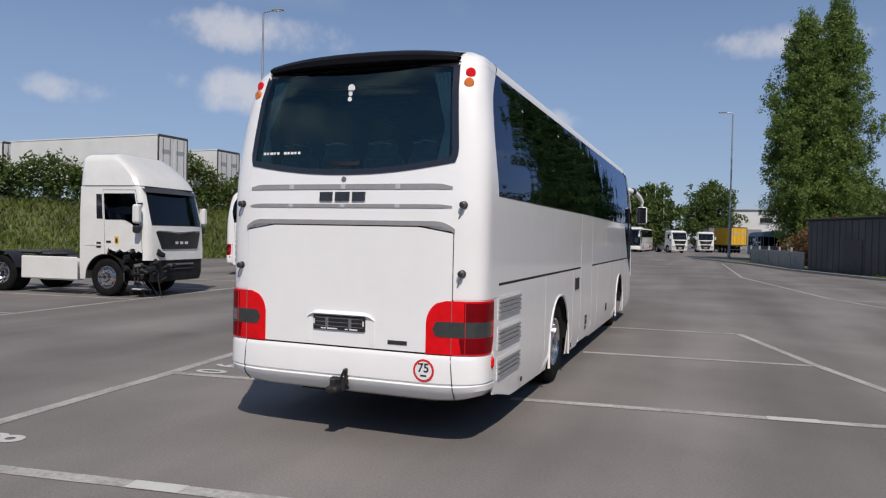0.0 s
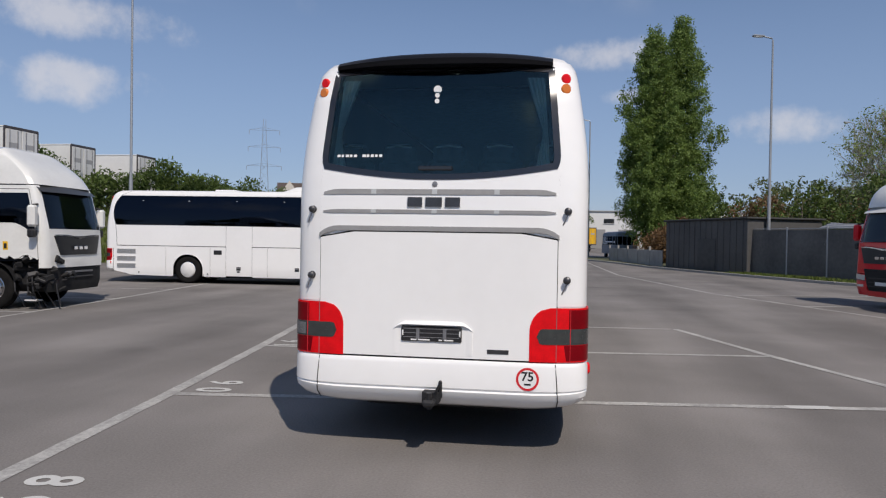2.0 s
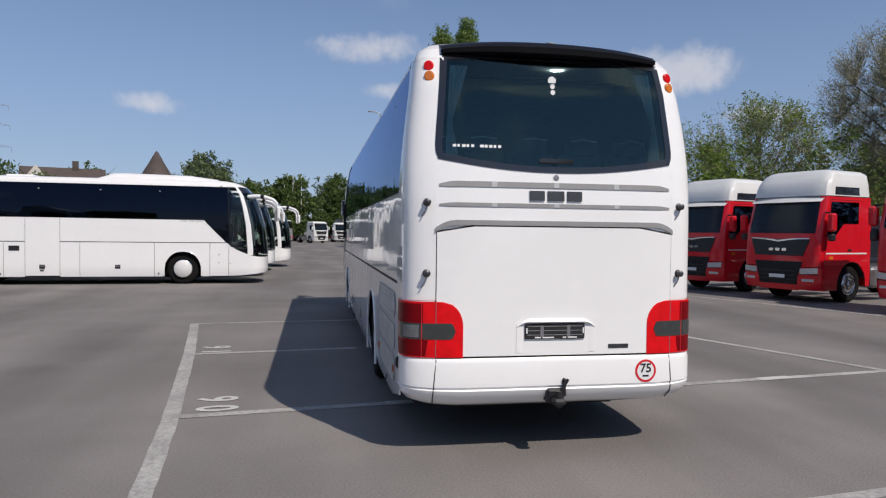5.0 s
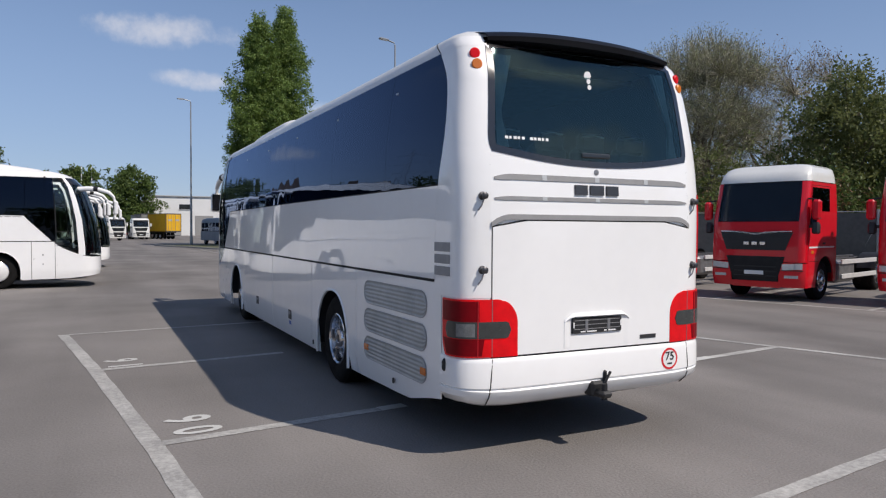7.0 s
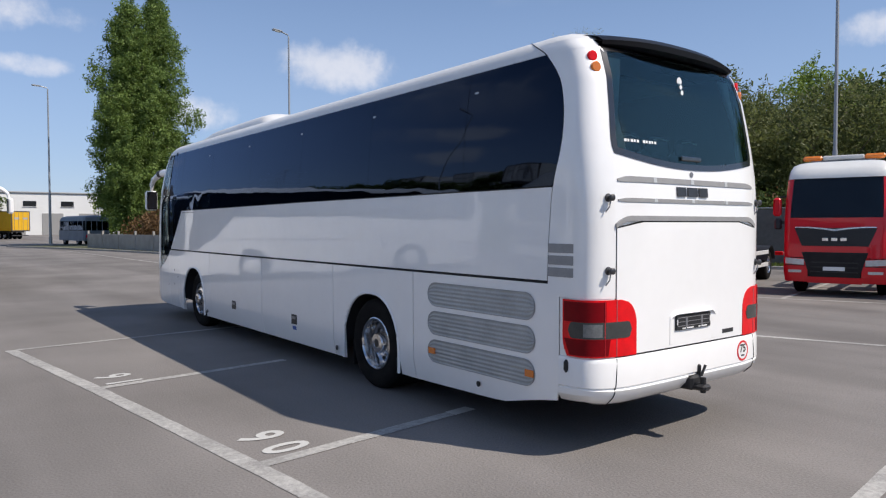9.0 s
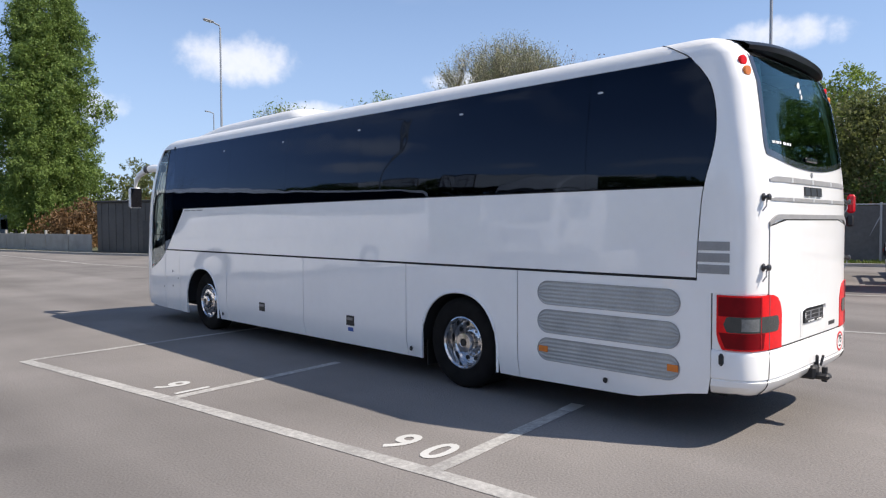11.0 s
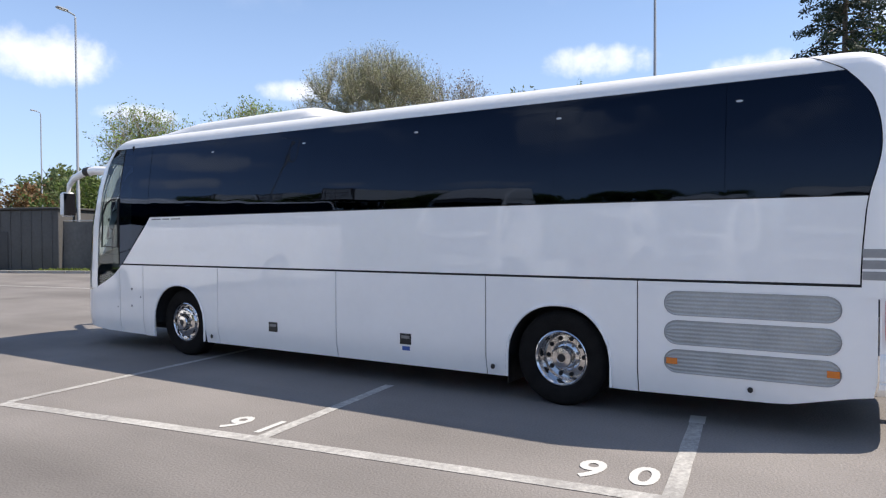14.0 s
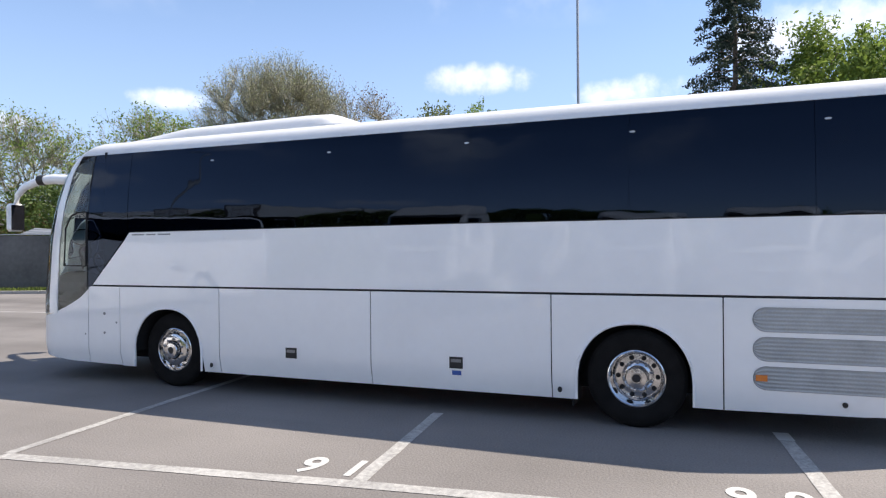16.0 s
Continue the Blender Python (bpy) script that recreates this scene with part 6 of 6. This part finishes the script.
conifer(38.0, 1.85, 21.5, 6.4, "tall dark spruce behind the yard", 71)
for i, (x, y, h, r, lf) in enumerate(((38.0, -2.6, 14.6, 3.6, FRESH), (35.7, -5.3, 13.2, 3.7, FRESH), (38.8, -10.6, 13.4, 4.6, FRESH), (45.7, -6.2, 13.6, 4.6, MIDGREEN), (53.0, 14.4, 13.0, 4.2, FRESH))):
    leafy_tree(x, y, h, prof(ROUND, r), lf, "fresh green broadleaf tree behind the yard", 1300, 22, 0.15, 0.42, 1.5, 0.3, 75 + i)


# kerb, verge, fence and shed along the right-hand edge
KERB = [(1.5, 70.0), (3.9, 62.0), (6.3, 53.0), (7.8, 45.0), (10.6, 36.6), (13.9, 28.5), (20.5, 18.0), (26.0, 6.0), (29.5, -8.0)]
FENCE = [(6.6, 64.0), (8.8, 46.5), (12.4, 36.6), (15.9, 29.5), (23.5, 18.4), (28.8, 6.0), (32.3, -8.0)]
for (a, b) in zip(KERB, KERB[1:]):
    d = Vector((b[0] - a[0], b[1] - a[1], 0))
    n = max(1, int(d.length / 1.0))
    for k in range(n):
        c = Vector((*a, 0)) + d * (k + 0.5) / n
        solid("kerb", MB().box((0, 0, 0), (d.length / n - 0.012, 0.14, 0.24), 0.015), CONCRETE, "pale concrete kerb stone", "kerb", "kerb stones", "structure", pose(c.x, c.y, 0.02, 0, 0, math.degrees(math.atan2(d.y, d.x))))


def ribbon(name, left, right, z, material, label, category):
    V, F = [], []
    for (a, b) in zip(left, right):
        V += [(*a, z), (*b, z)]
    for k in range(len(left) - 1):
        F.append((2 * k, 2 * k + 1, 2 * k + 3, 2 * k + 2))
    return solid(name, MB().add(V, F), material, label, category, kind="structure", smooth=0)


verge_r = [(x + 14, y + 3) for x, y in KERB]
ribbon("verge", [(x + 0.05, y) for x, y in KERB], verge_r, 0.10, SOIL, "rough grass verge behind the kerb", "ground")


def grass_stuff(name, strip, n, height, seed, label, zf=lambda x, y: 0.1):
    rng = np.random.default_rng(seed)
    seg = rng.integers(0, len(strip) - 1, n)
    t, w = rng.uniform(0, 1, n), rng.uniform(0, 1, n)
    V, F = [], []
    for s, a, b in zip(seg, t, w):
        (l0, r0), (l1, r1) = strip[s], strip[s + 1]
        p0 = np.array(l0) * (1 - a) + np.array(l1) * a
        p1 = np.array(r0) * (1 - a) + np.array(r1) * a
        p = p0 * (1 - b) + p1 * b
        z = zf(p[0], p[1])
        th = rng.uniform(0, 3.14)
        dx, dy = 0.05 * math.cos(th), 0.05 * math.sin(th)
        hh = height * rng.uniform(0.5, 1.3)
        lx, ly = rng.normal(0, 0.3 * hh, 2)
        k = len(V)
        V += [(p[0] - dx, p[1] - dy, z - 0.02), (p[0] + dx, p[1] + dy, z - 0.02), (p[0] + lx, p[1] + ly, z + hh)]
        F.append((k, k + 1, k + 2))
    me = bpy.data.meshes.new(name)
    me.from_pydata(V, [], F)
    me.materials.append(GRASS)
    return tagged(new(name, me), label, "grass", kind="stuff")


grass_stuff("grass", [((x + 0.3, y), (x + 2.6, y + 0.6)) for x, y in KERB[4:]], 9000, 0.12, 5, "uneven green grass on the verge")


def fence():
    f = thing("fence", "dark screened wire fence with steel posts", "fence")
    for (a, b) in zip(FENCE[2:], FENCE[3:]):
        d = Vector((b[0] - a[0], b[1] - a[1], 0))
        n = max(1, round(d.length / 2.5))
        ang = math.atan2(d.y, d.x)
        for k in range(n):
            p = Vector((*a, 0)) + d * k / n
            c = Vector((*a, 0)) + d * (k + 0.5) / n
            part("post", MB().tube([(p.x, p.y, 0), (p.x, p.y, 2.75)], 0.05, 8), GALV, f)
            part("screen_panel", MB().box((c.x, c.y, 1.35), (d.length / n - 0.1, 0.03, 2.5), 0.005, ang), FENCEDARK, f, "dark grey screen mesh panel")
            part("top_rail", MB().box((c.x, c.y, 2.66), (d.length / n, 0.045, 0.05), 0.008, ang), GALV, f)
            if k % 2 == 0:
                part("brace", MB().tube([(p.x, p.y, 2.2), (p.x - 0.35, p.y + 0.9, 0.05)], 0.03, 6), GALV, f)
    return f


fence()


def shed():
    a, b = Vector((8.9, 44.6, 0)), Vector((12.1, 36.4, 0))
    d = b - a
    ang = math.degrees(math.atan2(d.y, d.x))
    L = d.length
    t = thing("shed", "long dark grey sheet-clad shed behind the kerb", "shed", m=pose(a.x, a.y, 0, 0, 0, ang))
    w = 5.0
    part("wall", MB().box((L / 2, w / 2, 1.62), (L, w, 3.24), 0.03), SHEDGREY, t, "dark grey sheet cladding")
    part("roof", MB().box((L / 2, w / 2, 3.3), (L + 0.3, w + 0.3, 0.12), 0.03), mat("roof_felt", (0.05, 0.05, 0.05), 0.8, vary=0.3), t)
    for k in range(14):
        part("cladding_rib", MB().box((0.4 + k * (L - 0.8) / 13, -0.012, 1.62), (0.05, 0.03, 3.2), 0.006), SHEDGREY, t)
    part("door_panel", MB().box((L * 0.55, -0.02, 1.05), (1.9, 0.03, 2.1), 0.01), mat("shed_door_paint", (0.05, 0.05, 0.053), 0.5, vary=0.3), t)
    return t


shed()


def low_wall():
    t = thing("concrete_fence", "low grey concrete panel fence with posts", "fence")
    a, b = Vector((6.4, 60.6, 0)), Vector((8.8, 45.2, 0))
    d = b - a
    ang = math.atan2(d.y, d.x)
    n = 5
    for k in range(n):
        p, c = a + d * k / n, a + d * (k + 0.5) / n
        part("post", MB().box((p.x, p.y, 0.75), (0.14, 0.14, 1.5), 0.01, ang), CONCRETE, t)
        part("panel", MB().box((c.x, c.y, 0.62), (d.length / n - 0.14, 0.06, 1.24), 0.01, ang), CONCRETE, t)
    return t


low_wall()


def pallets():
    """Stacked poles and a white frame leaning at the fence."""
    t = thing("scrap_frames", "white metal frames and poles stacked behind the fence", "scrap metal", m=pose(15.6, 32.6, 0, 0, 0, -70))
    for k in range(7):
        part("pole", MB().tube([(-2.2 + 0.1 * k, 0.5 + 0.05 * k, 2.7 + 0.05 * k), (3.0 - 0.2 * k, 0.45 + 0.05 * k, 2.75 + 0.06 * (k % 3))], 0.035, 6), GALV if k % 2 else RAILWHITE, t)
    part("pole_rest", MB().box((-1.5, 0.6, 1.35), (0.1, 0.5, 2.6), 0.01).box((2.2, 0.6, 1.35), (0.1, 0.5, 2.6), 0.01), CHASSIS, t)
    for x in (-0.9, -0.35, 0.2):
        part("frame_leg", MB().tube([(x, -0.25, 0.9), (x + 0.25, -0.2, 1.9), (x + 0.5, -0.22, 0.95)], 0.03, 6), STICKERWHITE, t)
    part("frame_bar", MB().tube([(-0.9, -0.22, 1.95), (0.9, -0.22, 2.05)], 0.03, 6), STICKERWHITE, t)
    part("frame_base", MB().box((0, -0.22, 0.45), (2.0, 0.1, 0.9), 0.02), CONCRETE, t)
    return t


pallets()


def street_lamp(x, y, height, arm_deg, arm=0.95, r=0.09, label="tall grey steel street lamp with a short arm"):
    t = thing("street_lamp", label, "street lamp", "yard street lamps", m=pose(x, y, 0, 0, 0, arm_deg))
    part("pole", MB().tube([(0, 0, 0), (0, 0, height * 0.33), (0, 0, height * 0.34), (0, 0, height - 0.15), (0.08, 0, height - 0.02)], [r, r * 0.95, r * 0.72, r * 0.5, r * 0.45], 12), POLEGREY, t)
    part("arm", MB().tube([(0.05, 0, height - 0.03), (arm * 0.55, 0, height + 0.06)], r * 0.42, 8), POLEGREY, t)
    head = part("lamp_head", MB().box((arm * 0.8, 0, height + 0.07), (arm * 0.62, 0.24, 0.11), 0.04), POLEGREY, t)
    part("lamp_lens", MB().box((arm * 0.82, 0, height + 0.01), (arm * 0.45, 0.18, 0.02), 0.005), LAMPWHITE, head)
    part("base_sleeve", MB().tube([(0, 0, 0), (0, 0, 0.9)], r * 1.25, 12), POLEGREY, t)
    return t


street_lamp(13.3, 36.6, 13.6, 195, 1.1, 0.1)
street_lamp(4.85, 69.3, 14.5, 190, 1.2, 0.12)
street_lamp(22.35, 8.5, 14.0, 190, 1.1, 0.1)
street_lamp(34.7, 79.4, 15.6, 200, 1.3, 0.12)
street_lamp(-21.0, 28.1, 14.3, 10, 1.1, 0.1)

# ---- bank with hedge and trailers on the far left ----
FOOT = [(-48.9, -12.3), (-42.3, 4.8), (-35.3, 17.5), (-27.4, 31.5), (-20.2, 45.0), (-13.4, 61.5), (-8.7, 83.5)]


def bank():
    V, F = [], []
    prof_ = [(-0.3, 0.0), (0.0, 0.02), (1.0, 0.35), (2.5, 1.4), (4.0, 2.7), (5.4, 3.65), (8.0, 3.8), (40.0, 3.8), (60.0, 0.0)]
    for i, (x, y) in enumerate(FOOT):
        a, b = FOOT[max(0, i - 1)], FOOT[min(len(FOOT) - 1, i + 1)]
        d = Vector((b[0] - a[0], b[1] - a[1], 0)).normalized()
        n = Vector((-d.y, d.x, 0))
        k = [1, 1, 1, 1, 1, 0.7, 0.2][i]
        V += [(x + n.x * u, y + n.y * u, h * k + 0.01) for u, h in prof_]
    w = len(prof_)
    for i in range(len(FOOT) - 1):
        for j in range(w - 1):
            F.append((i * w + j, i * w + j + 1, (i + 1) * w + j + 1, (i + 1) * w + j)[::-1])
    return solid("bank", MB().add(V, F), SOIL, "grassy earth bank along the edge of the yard", "bank", kind="structure", smooth=60)


bank()


def along(foot, n, rng, u0, u1):
    seg = rng.integers(1, len(foot) - 2, n)
    t, w = rng.uniform(0, 1, n), rng.uniform(0, 1, n)
    out = []
    for s, a, b in zip(seg, t, w):
        p, q = np.array(foot[s]), np.array(foot[s + 1])
        d = (q - p) / np.linalg.norm(q - p)
        c = p + (q - p) * a + np.array([-d[1], d[0]]) * (u0 + (u1 - u0) * b)
        out.append((c[0], c[1], u0 + (u1 - u0) * b, s + a))
    return out


def bank_cover():
    rng = np.random.default_rng(91)
    V, F = [], []
    for x, y, u, s in along(FOOT, 26000, rng, 0.0, 5.0):
        z = lerp([(0.0, 0.02), (1.0, 0.35), (2.5, 1.4), (4.0, 2.7), (5.4, 3.65)], u) * (1 if s < 4 else 0.8)
        hh = rng.uniform(0.15, 0.5)
        th = rng.uniform(0, 3.14)
        dx, dy = 0.07 * math.cos(th), 0.07 * math.sin(th)
        k = len(V)
        V += [(x - dx, y - dy, z - 0.03), (x + dx, y + dy, z - 0.03), (x + rng.normal(0, 0.12), y + rng.normal(0, 0.12), z + hh)]
        F.append((k, k + 1, k + 2))
    me = bpy.data.meshes.new("bank_grass")
    me.from_pydata(V, [], F)
    me.materials.append(GRASS)
    tagged(new("bank_grass", me), "long green grass on the earth bank", "grass", kind="stuff")
    cen = [(x, y, 3.4 + rng.uniform(0, 1) ** 0.7 * (2.1 + 0.5 * math.sin(s * 9) + 0.3 * math.sin(s * 23)) * (1 if s < 2.4 else 1.35 if s < 4.2 else 0.9)) for x, y, u, s in along(FOOT, 5200, rng, 4.6, 6.6)]
    me = leaves(rng, cen, 0.16, 0.22, 9, "hedge")
    me.materials.append(MIDGREEN)
    t = new("hedge", me)
    tagged(t, "long uneven green hedge on top of the bank", "hedge", kind="stuff")


bank_cover()
for x, y, a in ((-29.4, 30.4, 88), (-43.8, 30.9, 88), (-31.0, 38.0, 90), (-30.0, 44.0, 91)):
    trl = trailer(pose(x, y, 3.77, 0, 0, a), "white box trailer with dark framed rear doors on the bank", TRAILERWHITE, TRAILERWHITE, group="trailers on the bank")

def scrub_band():
    """Tangled undergrowth that fills the strip behind the fence."""
    rng = np.random.default_rng(97)
    line = [(23.3, 58.9), (23.9, 52.7), (24.6, 45.3), (21.8, 37.4), (28.1, 27.0), (35.7, 10.8), (38.5, -7.0), (40.6, -22.2)]
    for name, leaf, n, top, label in (("undergrowth", MIDGREEN, 4200, 5.2, "dense green undergrowth behind the fence"), ("dry_undergrowth", BROWNLEAF, 1500, 4.7, "dry brown undergrowth behind the fence")):
        cen = [(x, y, 0.2 + rng.uniform(0, 1) ** 0.8 * top * (0.75 + 0.25 * math.sin(s * 11) * math.cos(s * 5))) for x, y, u, s in along(line, n, rng, 0.0, -4.5)]
        me = leaves(rng, cen, 0.11, 0.25, 12, name)
        me.materials.append(leaf)
        tagged(new(name, me), label, "undergrowth", kind="stuff")
    V, F = [], []
    for x, y, u, s in along(line, 900, rng, 0.0, -4.0):
        a = np.array([x, y, 0.0])
        for k in range(3):
            d = rng.normal(0, 0.35, 3) + np.array([0, 0, 1.0])
            b = a + d * rng.uniform(0.6, 1.25)
            w = rng.normal(0, 0.009, 3)
            n_ = len(V)
            V += [tuple(a + w), tuple(a - w), tuple(b)]
            F.append((n_, n_ + 1, n_ + 2))
            a = b
    me = bpy.data.meshes.new("brushwood")
    me.from_pydata(V, [], F)
    me.materials.append(TWIG)
    tagged(new("brushwood", me), "thin grey stems among the undergrowth", "undergrowth", kind="stuff")


scrub_band()

# ---- far end of the yard ----
trailer(pose(7.3, 112.9, 0, 0, 0, 22), "yellow curtain trailer at the far end", YTARP, YTARP, 7.0)
trailer(pose(4.1, 118.1, 0, 0, 0, 4), "grey curtain trailer beside a yellow one", GREYTARP, GREYTARP, 13.6)


def old_bus(m):
    S = Shell(1.2, 8.5, 0.2, 6, 0.3, 5, [(0.3, 1.15), (0.5, 1.2), (2.4, 1.18), (2.75, 1.08), (2.85, 0.9), (2.92, 0.5), (2.94, 0.02)], [(0.3, 0), (2.4, 0.02), (2.75, 0.1), (2.94, 0.5)], [(0.3, 0), (1.2, 0), (2.5, -0.2), (2.94, -0.8)])
    grey = mat("blue_grey_bus_paint", (0.17, 0.21, 0.26), 0.5, vary=0.15, scale=1.5)
    t = thing("bus", "older pale blue-grey bus parked behind the kerb", "bus", m=m)
    part("body", S.patch(MB(), lambda u, v: (-S.end + 2 * S.end * u, 0.45 + 1.0 * v), 80, 6, 0, rim=False), grey, t)
    part("inner_hull", S.patch(MB(), lambda u, v: (-S.end + 2 * S.end * u, 1.45 + 0.95 * v), 80, 3, -0.04, rim=False), DARK, t)
    Z = (2.38, 2.6, 2.75, 2.82, 2.87, 2.91, 2.93, 2.94)
    part("roof", S.patch(MB(), lambda u, v: (-S.end + 2 * S.end * u, Z[int(round(v * 7))]), 80, 7, 0, rim=False), grey, t)
    for g in (-1, 1):
        for k in range(5):
            part("window_pane", S.panel(g, 0.5 + 1.5 * k, 1.86 + 1.5 * k, 1.5, 2.34, 4, 3, -0.005), SIDEGLASS, t)
        for k in range(6):
            part("window_post", S.panel(g, 0.36 + 1.5 * k, 0.49 + 1.5 * k, 1.44, 2.4, 2, 3, 0.0), grey, t)
        for y in (2.2, 6.6):
            wheel(t, g * 1.1, y, g, False, 0.46)
    for k in range(4):
        part("rear_window", S.patch(MB(), lambda u, v: (S.sx(-0.98 + 0.5 * k + 0.44 * u), 1.55 + 0.75 * v), 3, 3, -0.002), SIDEGLASS, t)
        part("rear_post", S.patch(MB(), lambda u, v: (S.sx(-1.04 + 0.5 * k + 0.06 * u), 1.44 + 0.96 * v), 1, 3, 0.004), grey, t)
    for x in (-0.9, 0.9):
        part("tail_lamp", MB().box((x, -0.01, 0.9), (0.2, 0.05, 0.3), 0.02), REDLENS, t)
    return t


old_bus(pose(9.0, 70.5, 0, 0, 0, 6))


def warehouse():
    wall_m = mat("white_warehouse_sheet", (0.72, 0.73, 0.73), 0.6, vary=0.08, scale=0.3)
    t = thing("warehouse", "long low white warehouse behind the yard", "building", m=pose(7.8, 164.3, 0, 0, 0, 0))
    part("wall", MB().box((19, 8, 4.4), (40, 16, 8.8), 0.05), wall_m, t)
    part("roof", MB().box((19, 8, 8.95), (40.6, 16.6, 0.3), 0.05), mat("grey_roof_sheet", (0.35, 0.36, 0.37), 0.6), t)
    for k in range(4):
        part("roller_door", MB().box((4 + 7 * k, -0.05, 2.3), (4.0, 0.1, 4.6), 0.02), GREYBAR, t)
        w = part("window", MB().box((6.8 + 7 * k, -0.05, 6.6), (2.4, 0.12, 1.1), 0.02), GLOSSBLACK, t)
        part("window_sill", MB().box((6.8 + 7 * k, -0.1, 6.0), (2.6, 0.2, 0.08), 0.01), RAILWHITE, w)
    part("annex", MB().box((-4.2, 3, 3.9), (6.2, 8, 7.8), 0.05), SHEDGREY, t)
    return t


warehouse()
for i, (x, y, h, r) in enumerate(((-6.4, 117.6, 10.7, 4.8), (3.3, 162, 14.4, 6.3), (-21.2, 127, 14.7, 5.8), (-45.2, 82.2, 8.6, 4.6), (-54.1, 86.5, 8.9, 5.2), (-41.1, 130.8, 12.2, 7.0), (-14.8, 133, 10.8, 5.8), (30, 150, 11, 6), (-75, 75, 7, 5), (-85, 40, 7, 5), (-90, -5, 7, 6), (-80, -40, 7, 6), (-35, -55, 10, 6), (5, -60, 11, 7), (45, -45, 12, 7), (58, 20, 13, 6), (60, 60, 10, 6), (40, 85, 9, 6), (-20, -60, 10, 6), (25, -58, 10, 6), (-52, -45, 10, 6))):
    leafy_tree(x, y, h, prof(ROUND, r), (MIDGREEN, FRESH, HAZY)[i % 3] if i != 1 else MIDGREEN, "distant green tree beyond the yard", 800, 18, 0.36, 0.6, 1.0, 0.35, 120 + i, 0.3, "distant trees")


def flagpoles():
    for k in range(3):
        x, y = -7.0 + 1.4 * k, 116.0
        t = thing("flagpole", "white metal flagpole without a flag", "flagpole", "flagpoles", m=pose(x, y, 0))
        part("mast", MB().tube([(0, 0, 0), (0, 0, 11.1)], [0.12, 0.07], 8), STICKERWHITE, t)
        part("finial", MB().lathe([(0.0, 11.2), (0.1, 11.12), (0.0, 11.04)], 10, "z"), GALV, t)


flagpoles()


def pylon():
    # pale blue mixed into the steel colour for the haze of distance
    steel = mat("hazy_blue_pylon_steel", (0.30, 0.37, 0.46), 0.8)
    t = thing("power_pylon", "lattice steel power pylon on the horizon", "pylon", m=pose(-93.4, 214.4, 0, 0, 0, 20))
    H = 40.5
    wid = lambda z: lerp([(0, 3.4), (17.5, 1.4), (40.5, 0.35)], z)
    for sx in (-1, 1):
        for sy in (-1, 1):
            part("leg", MB().tube([(sx * wid(z), sy * wid(z), z) for z in (0, 8.5, 17.5, 28, H)], 0.06, 4), steel, t)
    mb = MB()
    zs = list(np.linspace(2, 39, 15))
    for a, b in zip(zs, zs[1:]):
        for s in (-1, 1):
            mb.tube([(-wid(a), s * wid(a), a), (wid(b), s * wid(b), b)], 0.028, 3)
            mb.tube([(wid(a), s * wid(a), a), (-wid(b), s * wid(b), b)], 0.028, 3)
    part("lattice", mb, steel, t)
    for z, w in ((25.0, 5.6), (31.2, 5.2), (36.8, 4.9)):
        part("crossarm", MB().tube([(-w, 0, z), (0, 0, z + 0.9), (w, 0, z)], 0.05, 4).tube([(-w, 0, z), (w, 0, z)], 0.06, 4), steel, t)
        for s in (-1, 1):
            part("insulator", MB().tube([(s * w, 0, z), (s * w, 0, z - 1.4)], 0.12, 6), steel, t)
    return t


pylon()


def far_houses():
    tile = mat("dark_roof_tiles", (0.085, 0.065, 0.058), 0.85, vary=0.25, scale=1)
    wallm = mat("pale_house_render", (0.62, 0.58, 0.52), 0.85, vary=0.1)
    h = thing("house", "distant pale house with a steep dark tiled roof", "house", m=pose(-36.4, 99.9, 0.6, 0, 0, 18))
    part("wall", MB().box((0, 0, 3.0), (10, 7, 6.0), 0.05), wallm, h)
    part("roof", MB().add([(-5.3, -3.8, 6), (5.3, -3.8, 6), (5.3, 3.8, 6), (-5.3, 3.8, 6), (-5.3, 0, 9.6), (5.3, 0, 9.6)], [(0, 1, 5, 4), (2, 3, 4, 5), (0, 4, 3), (1, 2, 5), (3, 2, 1, 0)]), tile, h, smooth=0)
    part("gable", MB().add([(-4.6, -4.4, 4), (-1.8, -4.4, 4), (-1.8, -4.4, 7.6), (-3.2, -4.4, 9.6), (-4.6, -4.4, 7.6), (-4.6, 0, 4), (-1.8, 0, 4), (-1.8, 0, 7.6), (-3.2, 0, 9.6), (-4.6, 0, 7.6)], [(0, 1, 2, 3, 4), (4, 3, 8, 9), (3, 2, 7, 8), (1, 6, 7, 2), (0, 4, 9, 5)]), wallm, h, smooth=0)
    part("gable_window", MB().box((-3.2, -4.45, 7.4), (0.9, 0.1, 1.2), 0.02), GLOSSBLACK, h)
    part("chimney", MB().box((1.5, 0, 9.7), (0.8, 0.8, 1.8), 0.03), tile, h)
    t = thing("turret", "distant round tower with a conical brown roof", "tower", m=pose(-21.6, 87.9, 1.8))
    part("wall", MB().lathe([(1.7, 0), (1.7, 6.6)], 28, "z"), wallm, t)
    part("roof", MB().lathe([(2.1, 6.3), (1.95, 6.6), (0.95, 8.3), (0.2, 9.7), (0, 9.9)], 28, "z"), tile, t)


far_houses()
